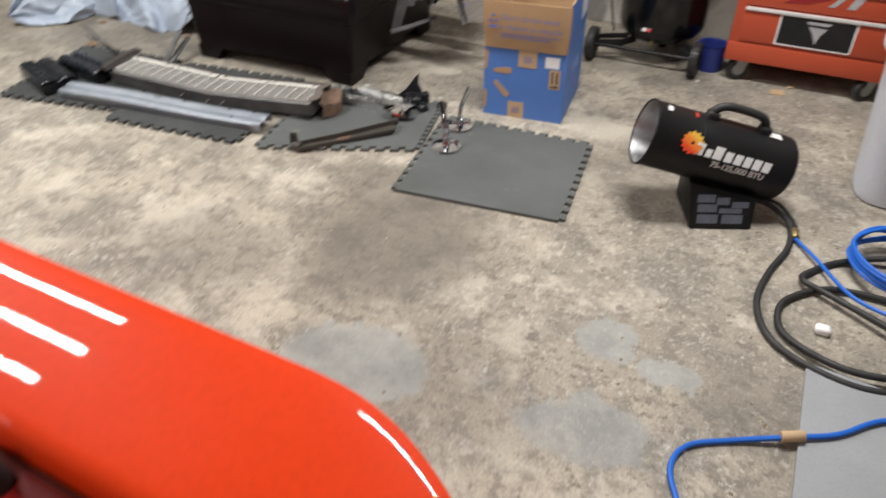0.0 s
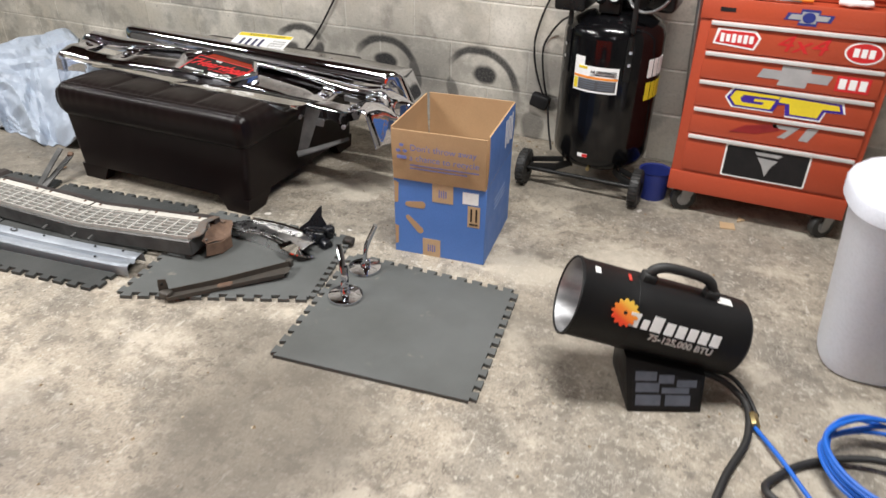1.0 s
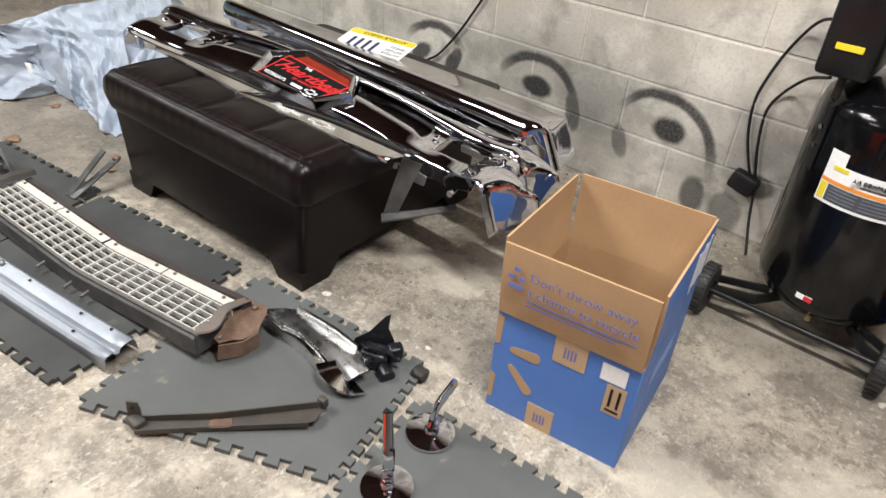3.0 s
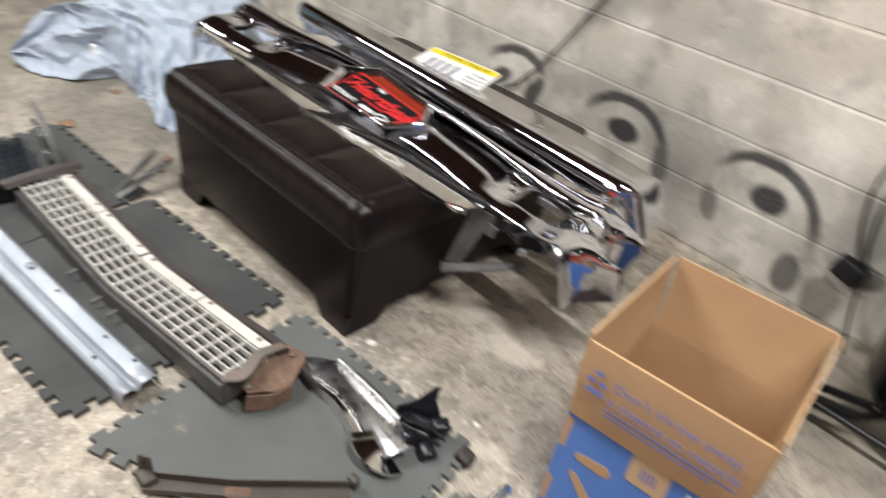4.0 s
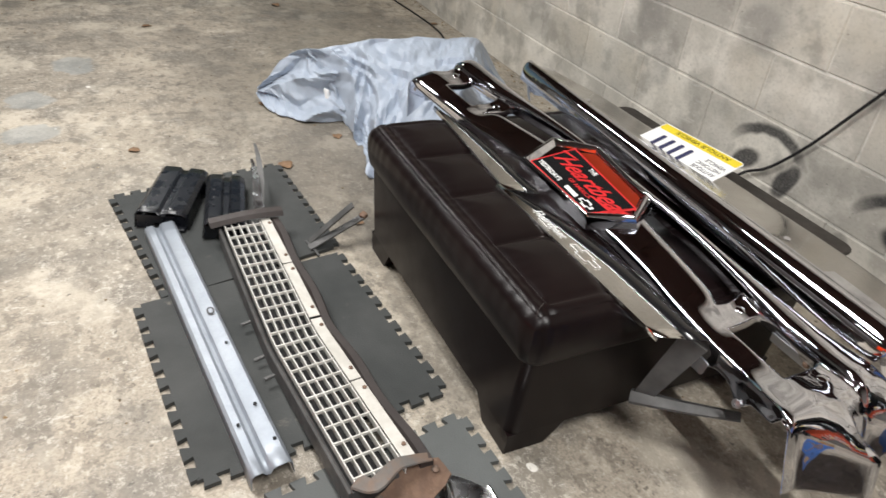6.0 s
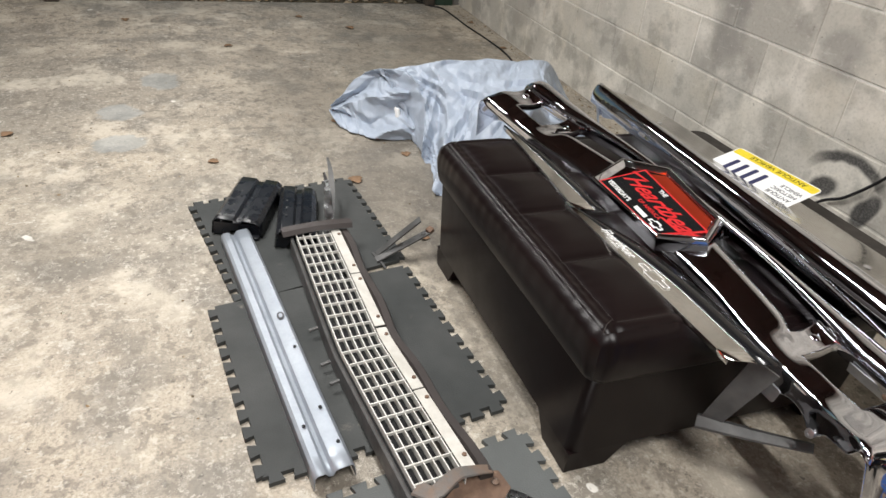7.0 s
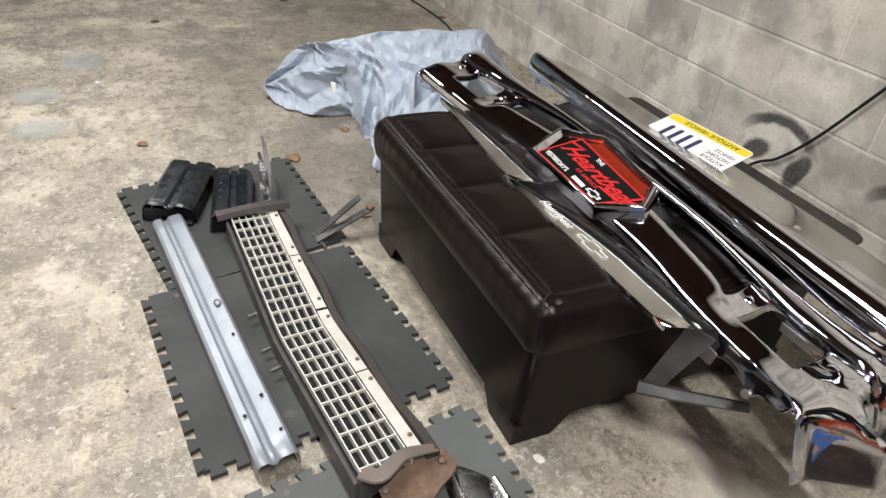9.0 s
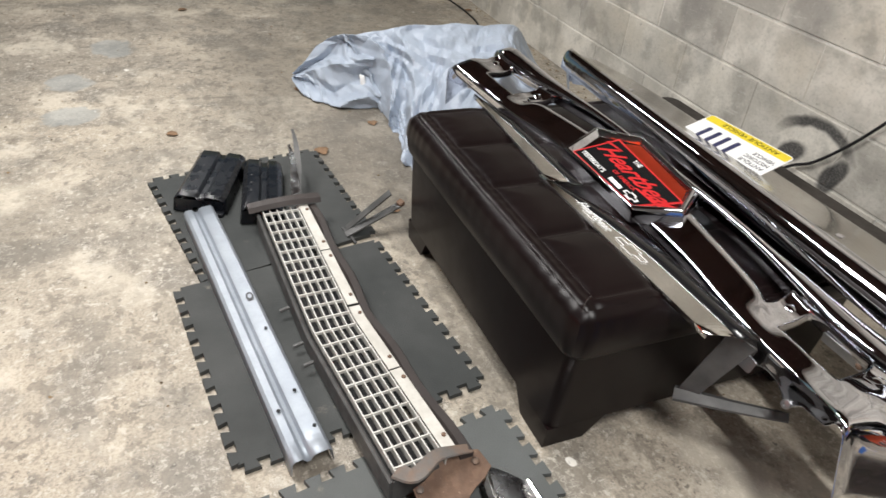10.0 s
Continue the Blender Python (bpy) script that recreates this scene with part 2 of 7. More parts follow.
LEAF = surf("dry_leaf", (0.24, 0.145, 0.08), (0.15, 0.088, 0.048), 30, 0.7, bump=0.3)
GREY_BOARD = surf("grey_board", (0.33, 0.34, 0.35), (0.28, 0.29, 0.30), 4, 0.6)
BLUE_HOSE = surf("blue_rubber", (0.012, 0.14, 0.62), (0.012, 0.12, 0.54), 6, 0.42)
BLACK_RUBBER = surf("black_rubber", (0.016, 0.016, 0.016), (0.026, 0.025, 0.024), 12, 0.5, 0.65)


def litter_material():
    m, t, b = nodes_of("leaf_litter")
    g = t.nodes.new("ShaderNodeNewGeometry")
    r = g.outputs["Random Per Island"]
    col = mixc(t, ramp(t, r, 0.0, 0.6), (0.07, 0.05, 0.03), (0.25, 0.17, 0.09))
    col = mixc(t, ramp(t, r, 0.6, 1.0), col, (0.45, 0.42, 0.34))
    t.links.new(col, b.inputs["Base Color"])
    b.inputs["Roughness"].default_value = 0.8
    return m


LITTER = litter_material()

# ---- wall paint: blocks with black spray marks of car wheels ----
# wheel centre x, z, radius, start of its dark arc in degrees and its end
WHEELS = [(-0.755, 0.205, 0.188, 20, 165), (-0.235, 0.205, 0.190, -10, 172), (0.300, 0.195, 0.200, -25, 165)]


def spot(t, px, pz, x, z, rx, rz, turn=0.0, soft=0.35):
    """A soft-edged elliptical mark on the wall."""
    c, s = math.cos(radians(turn)), math.sin(radians(turn))
    dx, dz = M(t, "SUBTRACT", px, x), M(t, "SUBTRACT", pz, z)
    u = M(t, "DIVIDE", M(t, "ADD", M(t, "MULTIPLY", dx, c), M(t, "MULTIPLY", dz, s)), rx)
    v = M(t, "DIVIDE", M(t, "SUBTRACT", M(t, "MULTIPLY", dz, c), M(t, "MULTIPLY", dx, s)), rz)
    d = M(t, "SQRT", M(t, "ADD", M(t, "MULTIPLY", u, u), M(t, "MULTIPLY", v, v)))
    n = t.nodes.new("ShaderNodeMapRange")
    n.interpolation_type = "SMOOTHSTEP"
    t.links.new(d, n.inputs[0])
    n.inputs[1].default_value, n.inputs[2].default_value, n.inputs[3].default_value, n.inputs[4].default_value = 1 - soft, 1 + soft, 1.0, 0.0
    return n.outputs[0]


def spray(t):
    """Mask of the black spray paint on the wall, by world place."""
    pos = t.nodes.new("ShaderNodeNewGeometry").outputs["Position"]
    wob = noise_of(t, pos, 9, 3)
    sep = t.nodes.new("ShaderNodeSeparateXYZ")
    t.links.new(pos, sep.inputs[0])
    w = M(t, "MULTIPLY", M(t, "SUBTRACT", wob, 0.5), 0.03)
    px, pz = M(t, "ADD", sep.outputs[0], w), M(t, "SUBTRACT", sep.outputs[2], w)
    total = None

    def more(a, k):
        nonlocal total
        a = M(t, "MULTIPLY", a, k)
        total = a if total is None else M(t, "MAXIMUM", total, a)
    for x, z, r, a0, a1 in WHEELS:
        dx, dz = M(t, "SUBTRACT", px, x), M(t, "SUBTRACT", pz, z)
        d = M(t, "SQRT", M(t, "ADD", M(t, "MULTIPLY", dx, dx), M(t, "MULTIPLY", dz, dz)))
        ring = ramp(t, M(t, "SUBTRACT", 0.034, M(t, "ABSOLUTE", M(t, "SUBTRACT", d, r + 0.004))), 0.0, 0.026)
        inside = ramp(t, d, r - 0.026, r - 0.006)
        ang = M(t, "ARCTAN2", dz, dx)
        mid, half = radians((a0 + a1) / 2), radians((a1 - a0) / 2)
        gate = ramp(t, M(t, "SUBTRACT", half, M(t, "ABSOLUTE", M(t, "SUBTRACT", ang, mid))), 0.0, 0.9)
        more(M(t, "MULTIPLY", M(t, "MULTIPLY", ring, inside), gate), 0.93)
        haze = ramp(t, M(t, "SUBTRACT", 0.11, M(t, "ABSOLUTE", M(t, "SUBTRACT", d, r + 0.05))), 0.0, 0.11)
        more(haze, 0.22)
    for x, z, rx, rz, turn, k in ((-0.840, 0.262, 0.055, 0.028, 35, 0.85), (-0.655, 0.270, 0.030, 0.062, -25, 0.85), (-0.228, 0.285, 0.058, 0.036, -8, 0.92), (-0.052, 0.235, 0.026, 0.070, 12, 0.7), (0.335, 0.285, 0.052, 0.040, -8, 0.9), (0.160, 0.185, 0.026, 0.055, 20, 0.6), (0.475, 0.085, 0.040, 0.060, 5, 0.75), (-0.40, 0.16, 0.03, 0.05, 0, 0.5), (0.655, 0.20, 0.07, 0.035, 0, 0.75), (0.60, 0.06, 0.05, 0.07, 0, 0.6)):
        more(spot(t, px, pz, x, z, rx * 1.22, rz * 1.18, turn, 0.26), min(1.0, k * 1.08))
    for x, z, rx, rz in ((0.62, 0.22, 0.20, 0.22), (0.05, 0.30, 0.14, 0.20), (-0.5, 0.28, 0.12, 0.15)):
        more(spot(t, px, pz, x, z, rx, rz, 0, 0.8), 0.3)
    grain = noise_of(t, pos, 160, 2)
    return M(t, "MULTIPLY", total, M(t, "MULTIPLY_ADD", ramp(t, grain, 0.3, 0.6), 0.12, 0.88), clamp=True), pos


def wall_material(name, c1, c2, per_block):
    m, t, b = nodes_of(name)
    mask, pos = spray(t)
    info = t.nodes.new("ShaderNodeObjectInfo")
    big = noise_of(t, pos, 1.3, 4)
    mid_ = noise_of(t, pos, 6, 5, 0.6)
    fine = noise_of(t, pos, 90, 4, 0.65)
    f = ramp(t, big, 0.35, 0.68)
    if per_block:
        f = M(t, "ADD", M(t, "MULTIPLY", f, 0.65), M(t, "MULTIPLY", M(t, "POWER", info.outputs["Random"], 2.0), 0.62), clamp=True)
    col = mixc(t, f, c1, c2)
    # soft whitish bloom and darker damp clouds inside the blocks
    cloud = noise_of(t, pos, 3.1, 6, 0.62)
    col = mixc(t, M(t, "MULTIPLY", ramp(t, cloud, 0.46, 0.64), 0.80), col, (0.74, 0.70, 0.625))
    warm = noise_of(t, pos, 1.9, 5, 0.6)
    col = mixc(t, M(t, "MULTIPLY", ramp(t, warm, 0.48, 0.66), 0.45), col, (0.52, 0.465, 0.37))
    col = mixc(t, M(t, "MULTIPLY", ramp(t, mid_, 0.50, 0.66), 0.60), col, tuple(x * 0.66 for x in c2))
    damp = noise_of(t, pos, 2.3, 3, 0.5)
    col = mixc(t, M(t, "MULTIPLY", ramp(t, damp, 0.55, 0.66), 0.55), col, (0.22, 0.21, 0.195))
    col = mixc(t, M(t, "MULTIPLY", ramp(t, fine, 0.46, 0.72), 0.26), col, (0.21, 0.20, 0.18))
    col = mixc(t, M(t, "MULTIPLY", ramp(t, noise_of(t, pos, 70, 5, 0.72), 0.57, 0.70), 0.36), col, (0.66, 0.58, 0.54))
    pit = noise_of(t, pos, 46, 2)
    col = mixc(t, M(t, "MULTIPLY", ramp(t, pit, 0.72, 0.75), 0.45), col, (0.06, 0.055, 0.05))
    # mortar smears
    st = N(t, "ShaderNodeMapping", Vector=pos, Scale=(2.2, 2.2, 13.0))
    col = mixc(t, M(t, "MULTIPLY", ramp(t, noise_of(t, st.outputs[0], 3.0, 7, 0.74), 0.60, 0.70), 0.55), col, (0.62, 0.60, 0.55))
    col = mixc(t, mask, col, (0.022, 0.022, 0.024))
    t.links.new(col, b.inputs["Base Color"])
    b.inputs["Roughness"].default_value = 0.85
    b.inputs["Specular IOR Level"].default_value = 0.25
    h = M(t, "ADD", M(t, "MULTIPLY", fine, 0.7), M(t, "MULTIPLY", mid_, 0.6))
    bumped(t, b, h, 0.40, 0.004)
    return m


BLOCK = wall_material("painted_block", (0.60, 0.565, 0.495), (0.40, 0.378, 0.335), True)
MORTAR = wall_material("mortar", (0.78, 0.755, 0.70), (0.52, 0.50, 0.455), False)

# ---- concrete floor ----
# x, y, radius x, radius y, strength: dark oily stains, and shade painted along the ottoman's front and by the
# compressor
STAINS_AND_SHADE = [(-1.62, 3.46, 0.50, 0.26, 0.55), (-2.15, 3.15, 0.30, 0.22, 0.40), (-2.35, 3.95, 0.75, 0.50, 0.55), (-1.15, 3.44, 0.34, 0.09, 0.60), (-0.62, 3.425, 0.42, 0.045, 0.50), (0.90, 4.30, 0.45, 0.22, 0.55), (0.62, 2.56, 0.30, 0.34, 0.72), (0.40, 2.80, 0.22, 0.12, 0.55), (1.00, 2.05, 0.30, 0.20, 0.35), (1.15, 3.25, 0.28, 0.16, 0.42), (0.10, 2.25, 0.30, 0.18, 0.32), (1.75, 2.35, 0.16, 0.14, 0.45), (1.20, 2.335, 0.022, 0.018, 0.85), (-2.55, 3.25, 0.55, 0.30, 0.45), (-3.3, 3.9, 0.8, 0.5, 0.40), (-1.34, 2.27, 0.12, 0.08, 0.35), (0.30, 3.62, 0.22, 0.10, 0.2), (1.05, 3.62, 0.14, 0.10, 0.35), (1.6, 4.35, 0.6, 0.22, 0.25), (1.0, 4.42, 0.42, 0.22, 0.35), (-3.3, 3.05, 0.16, 0.10, 0.4), (-4.0, 2.2, 0.10, 0.06, 0.5), (-4.1, 2.5, 0.09, 0.05, 0.5), (-3.3, 2.65, 0.2, 0.12, 0.3)]
# scrubbed pale patches
SCRUBBED = [(0.10, 3.87, 0.10, 0.06, 0.6), (-0.02, 3.80, 0.08, 0.05, 0.5), (0.16, 3.99, 0.08, 0.05, 0.55), (0.16, 3.78, 0.07, 0.05, 0.5), (0.99, 3.56, 0.16, 0.09, 0.5), (1.30, 3.78, 0.18, 0.10, 0.5)]
# cement repairs, paler and smoother
REPAIRS = [(0.80, 2.04, 0.20, 0.14), (1.37, 2.42, 0.085, 0.075), (1.545, 2.37, 0.075, 0.055), (1.40, 2.11, 0.16, 0.10), (-2.114, 2.40, 0.085, 0.105), (-2.472, 2.38, 0.10, 0.085), (-2.885, 2.54, 0.13, 0.09)]


def concrete_material():
    m, t, b = nodes_of("concrete_floor")
    pos = t.nodes.new("ShaderNodeNewGeometry").outputs["Position"]
    sep = t.nodes.new("ShaderNodeSeparateXYZ")
    t.links.new(pos, sep.inputs[0])
    big, mid_, small, fine = noise_of(t, pos, 0.9, 4), noise_of(t, pos, 4.5, 6, 0.62), noise_of(t, pos, 20, 5, 0.62), noise_of(t, pos, 130, 4, 0.7)
    col = mixc(t, ramp(t, big, 0.35, 0.66), (0.435, 0.378, 0.298), (0.290, 0.258, 0.212))
    col = mixc(t, M(t, "MULTIPLY", ramp(t, mid_, 0.47, 0.62), 0.72), col, (0.178, 0.160, 0.134))
    col = mixc(t, M(t, "MULTIPLY", ramp(t, small, 0.52, 0.58), 0.60), col, (0.170, 0.148, 0.120))
    # grain
    col = mixc(t, M(t, "MULTIPLY", ramp(t, fine, 0.47, 0.58), 0.46), col, (0.17, 0.150, 0.122))
    col = mixc(t, M(t, "MULTIPLY", ramp(t, noise_of(t, pos, 52, 5, 0.72), 0.55, 0.61), 0.58), col, (0.52, 0.48, 0.41))
    # crumbly dark clusters, cream blotches and lumps of old paint
    where = ramp(t, noise_of(t, pos, 2.1, 3), 0.46, 0.60)
    col = mixc(t, M(t, "MULTIPLY", M(t, "MULTIPLY", ramp(t, noise_of(t, pos, 34, 8, 0.78), 0.54, 0.60), where), 0.75), col, (0.105, 0.090, 0.072))
    col = mixc(t, M(t, "MULTIPLY", ramp(t, noise_of(t, pos, 2.9, 9, 0.72), 0.53, 0.63), 0.55), col, (0.60, 0.540, 0.445))
    # broad worn patches: greyer where the surface is dirty, creamier where it is scrubbed
    broad = noise_of(t, pos, 3.6, 6, 0.62)
    col = mixc(t, M(t, "MULTIPLY", ramp(t, broad, 0.54, 0.66), 0.36), col, (0.155, 0.143, 0.122))
    col = mixc(t, M(t, "MULTIPLY", M(t, "SUBTRACT", 1.0, ramp(t, broad, 0.34, 0.47)), 0.42), col, (0.58, 0.525, 0.43))
    col = mixc(t, M(t, "MULTIPLY", ramp(t, noise_of(t, pos, 9.0, 2, 0.5), 0.745, 0.76), 0.75), col, (0.78, 0.75, 0.69))
    # pale scuffs with ragged rims
    w1 = noise_of(t, pos, 6.5, 10, 0.80)
    col = mixc(t, M(t, "MULTIPLY", ramp(t, w1, 0.58, 0.62), 0.52), col, (0.54, 0.50, 0.43))
    st = N(t, "ShaderNodeMapping", Vector=pos, Scale=(9.0, 2.4, 1.0), Rotation=(0, 0, 0.5))
    col = mixc(t, M(t, "MULTIPLY", ramp(t, noise_of(t, st.outputs[0], 2.4, 8, 0.78), 0.61, 0.65), 0.55), col, (0.64, 0.60, 0.53))
    curl_ = noise_of(t, pos, 3.2, 8, 0.78)
    vein = M(t, "SUBTRACT", 1.0, ramp(t, M(t, "ABSOLUTE", M(t, "SUBTRACT", curl_, 0.5)), 0.0, 0.010))
    col = mixc(t, M(t, "MULTIPLY", M(t, "MULTIPLY", vein, ramp(t, mid_, 0.45, 0.6)), 0.40), col, (0.64, 0.60, 0.53))
    # dark specks and coin-sized spots
    col = mixc(t, M(t, "MULTIPLY", ramp(t, noise_of(t, pos, 46, 2), 0.69, 0.72), 0.7), col, (0.075, 0.066, 0.056))
    col = mixc(t, M(t, "MULTIPLY", ramp(t, noise_of(t, pos, 15, 3, 0.6), 0.66, 0.70), 0.55), col, (0.12, 0.108, 0.094))
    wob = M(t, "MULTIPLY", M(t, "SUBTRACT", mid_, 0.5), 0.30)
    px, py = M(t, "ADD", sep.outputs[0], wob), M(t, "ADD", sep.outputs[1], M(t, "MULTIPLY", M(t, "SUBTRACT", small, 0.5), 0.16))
    # oily stains and the painted shade darken the concrete alike
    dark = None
    for x, y, rx, ry, k in STAINS_AND_SHADE:
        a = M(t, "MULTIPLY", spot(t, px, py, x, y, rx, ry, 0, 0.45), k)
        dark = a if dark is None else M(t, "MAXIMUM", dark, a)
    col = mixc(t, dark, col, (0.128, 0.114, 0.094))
    for x, y, rx, ry, k in SCRUBBED:
        col = mixc(t, M(t, "MULTIPLY", spot(t, px, py, x, y, rx, ry, 0, 0.5), k), col, (0.60, 0.545, 0.45))
    wob2 = M(t, "MULTIPLY", M(t, "SUBTRACT", noise_of(t, pos, 11, 6, 0.7), 0.5), 0.16)
    qx, qy = M(t, "ADD", sep.outputs[0], wob2), M(t, "SUBTRACT", sep.outputs[1], wob2)
    rep = None
    for x, y, rx, ry in REPAIRS:
        a = spot(t, qx, qy, x, y, rx, ry, 10, 0.12)
        rep = a if rep is None else M(t, "MAXIMUM", rep, a)
    patch_col = mixc(t, ramp(t, mid_, 0.4, 0.65), (0.34, 0.35, 0.335), (0.24, 0.25, 0.24))
    col = mixc(t, M(t, "MULTIPLY", rep, 0.68), col, patch_col)
    t.links.new(col, b.inputs["Base Color"])
    r = M(t, "MULTIPLY_ADD", ramp(t, mid_, 0.35, 0.7), -0.18, 0.66)
    r = M(t, "SUBTRACT", r, M(t, "MULTIPLY", dark, 0.12))
    t.links.new(r, b.inputs["Roughness"])
    b.inputs["Specular IOR Level"].default_value = 0.35
    bumped(t, b, M(t, "ADD", M(t, "MULTIPLY", fine, 0.6), small), 0.35, 0.003)
    return m


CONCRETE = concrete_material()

# ---- mesh helpers ----


def shade(me, angle=38):
    for p in me.polygons:
        p.use_smooth = True
    me.set_sharp_from_angle(angle=radians(angle))


def mesh(name, bm, materials, angle=38):
    me = bpy.data.meshes.new(name)
    bmesh.ops.recalc_face_normals(bm, faces=bm.faces[:])
    bm.to_mesh(me)
    bm.free()
    for m in materials if isinstance(materials, (list, tuple)) else [materials]:
        me.materials.append(m)
    shade(me, angle)
    return me


def part(name, bm, material, parent, label="", angle=38):
    ob = new(name, mesh(name, bm, material, angle))
    ob.parent = parent
    return tagged(ob, label)


def thing(name, label, category, at=None, group="", kind=""):
    """An Empty at the thing's base."""
    ob = new(name)
    ob.empty_display_size = 0.05
    ob.matrix_basis = at or Matrix()
    return tagged(ob, label, category, group, kind)


def solid(name, bm, material, label, category, at=None, group="", kind="", angle=38):
    """A thing of one mesh."""
    ob = new(name, mesh(name, bm, material, angle))
    ob.matrix_basis = at or Matrix()
    return tagged(ob, label, category, group, kind)


def bev(bm, w, seg=2, edges=None):
    bmesh.ops.bevel(bm, geom=edges or bm.edges[:], offset=w, segments=seg, affect="EDGES", profile=0.5, clamp_overlap=True)
    return bm


def box(x0, x1, y0, y1, z0, z1, w=0.0, seg=2, bm=None):
    b = bmesh.new()
    v = [b.verts.new((x, y, z)) for z in (z0, z1) for x, y in ((x0, y0), (x1, y0), (x1, y1), (x0, y1))]
    for f in ((3, 2, 1, 0), (4, 5, 6, 7), (0, 1, 5, 4), (1, 2, 6, 5), (2, 3, 7, 6), (3, 0, 4, 7)):
        b.faces.new([v[i] for i in f])
    if w:
        bev(b, w, seg)
    return join(bm, b)


def join(bm, b, m=None):
    """Adds b to bm (or returns b when there is none)."""
    if m is not None:
        b.transform(m)
    if bm is None:
        return b
    tmp = bpy.data.meshes.new("tmp")
    b.to_mesh(tmp)
    b.free()
    bm.from_mesh(tmp)
    bpy.data.meshes.remove(tmp)
    return bm


def cyl(p0, p1, r0, r1=None, seg=20, w=0.0, bm=None, caps=True):
    b = bmesh.new()
    p0, p1 = Vector(p0), Vector(p1)
    d = p1 - p0
    bmesh.ops.create_cone(b, cap_ends=caps, segments=seg, radius1=r0, radius2=r0 if r1 is None else r1, depth=d.length)
    if w:
        bev(b, w, 2, [e for e in b.edges if len(e.link_faces) == 2 and e.calc_face_angle(0) > 0.9])
    b.transform(Matrix.Translation((p0 + p1) / 2) @ d.to_track_quat("Z", "Y").to_matrix().to_4x4())
    return join(bm, b)


def lathe(profile, seg=32, bm=None, m=None):
    """Turns (radius, height) pairs about z."""
    b = bmesh.new()
    rings = []
    for r, z in profile:
        if r < 1e-6:
            rings.append([b.verts.new((0, 0, z))])
        else:
            rings.append([b.verts.new((r * math.cos(2 * math.pi * i / seg), r * math.sin(2 * math.pi * i / seg), z)) for i in range(seg)])
    for a, c in zip(rings, rings[1:]):
        for i in range(seg):
            j = (i + 1) % seg
            q = [a[i % len(a)], a[j % len(a)], c[j % len(c)], c[i % len(c)]]
            q = [v for k, v in enumerate(q) if v not in q[:k]]
            if len(q) > 2:
                b.faces.new(q)
    return join(bm, b, m)


def prism(pts, z0, z1, w=0.0, seg=1, bm=None, m=None):
    """An outline in x, y made solid from z0 to z1."""
    b = bmesh.new()
    lo = [b.verts.new((x, y, z0)) for x, y in pts]
    hi = [b.verts.new((x, y, z1)) for x, y in pts]
    b.faces.new(lo[::-1])
    b.faces.new(hi)
    n = len(pts)
    for i in range(n):
        b.faces.new((lo[i], lo[(i + 1) % n], hi[(i + 1) % n], hi[i]))
    if w:
        bev(b, w, seg)
    return join(bm, b, m)


def smooth_path(pts, n=8):
    """Catmull-Rom through pts."""
    p = [Vector(q) for q in pts]
    p = [p[0] * 2 - p[1]] + p + [p[-1] * 2 - p[-2]]
    out = []
    for i in range(1, len(p) - 2):
        for k in range(n):
            t = k / n
            a, b, c, d = p[i - 1:i + 3]
            out.append(0.5 * ((2 * b) + (c - a) * t + (2 * a - 5 * b + 4 * c - d) * t * t + (3 * b - a - 3 * c + d) * t ** 3))
    return out + [p[-2]]


def sweep(path, section, bm=None, closed_section=True, caps=True, up=(0, 0, 1), scale=None):
    """Carries a section (side, up) along a path."""
    b = bmesh.new()
    rings = []
    n = len(path)
    for i, p in enumerate(path):
        d = (path[min(i + 1, n - 1)] - path[max(i - 1, 0)]).normalized()
        s = d.cross(Vector(up))
        s = s.normalized() if s.length > 1e-4 else Vector((1, 0, 0))
        u = s.cross(d)
        k = scale(i / (n - 1)) if scale else 1.0
        rings.append([b.verts.new(p + s * (a * k) + u * (c * k)) for a, c in section])
    m = len(section)
    for a, c in zip(rings, rings[1:]):
        for i in range(m if closed_section else m - 1):
            j = (i + 1) % m
            b.faces.new((a[i], a[j], c[j], c[i]))
    if caps and closed_section:
        b.faces.new(rings[0][::-1])
        b.faces.new(rings[-1])
    return join(bm, b)


def tube(pts, r, n=8, seg=8, bm=None, smooth=True):
    circle = [(r * math.cos(2 * math.pi * i / seg), r * math.sin(2 * math.pi * i / seg)) for i in range(seg)]
    return sweep(smooth_path(pts, n) if smooth else [Vector(p) for p in pts], circle, bm)


def ease(x):
    x = max(0.0, min(1.0, x))
    return x * x * (3 - 2 * x)


# ---- text helper ----


def lettering(body, size, material, parent, at, align="LEFT", name="lettering", depth=0.0004, stretch=1.0, shear=0.0, bold=0.0):
    """Raised letters in the built-in font, as a mesh part."""
    c = bpy.data.curves.new("letters", "FONT")
    c.body, c.size, c.extrude, c.align_x, c.align_y, c.shear = body, size, depth, align, "CENTER", shear
    c.offset = bold
    tmp = bpy.data.objects.new("letters", c)
    scene.collection.objects.link(tmp)
    me = bpy.data.meshes.new_from_object(tmp.evaluated_get(bpy.context.evaluated_depsgraph_get()))
    bpy.data.objects.remove(tmp)
    me.transform(Matrix.Diagonal((stretch, 1, 1, 1)))
    me.materials.clear()
    me.materials.append(material)
    ob = new(name, me)
    ob.parent, ob.matrix_basis = parent, at
    return ob


def shape(name, pts, material, parent, at, depth=0.0008, label=""):
    """A thin cut-out (sticker, print) on a face; at: its plane."""
    ob = part(name, prism(pts, 0, depth), material, parent, label)
    ob.matrix_basis = at
    return ob


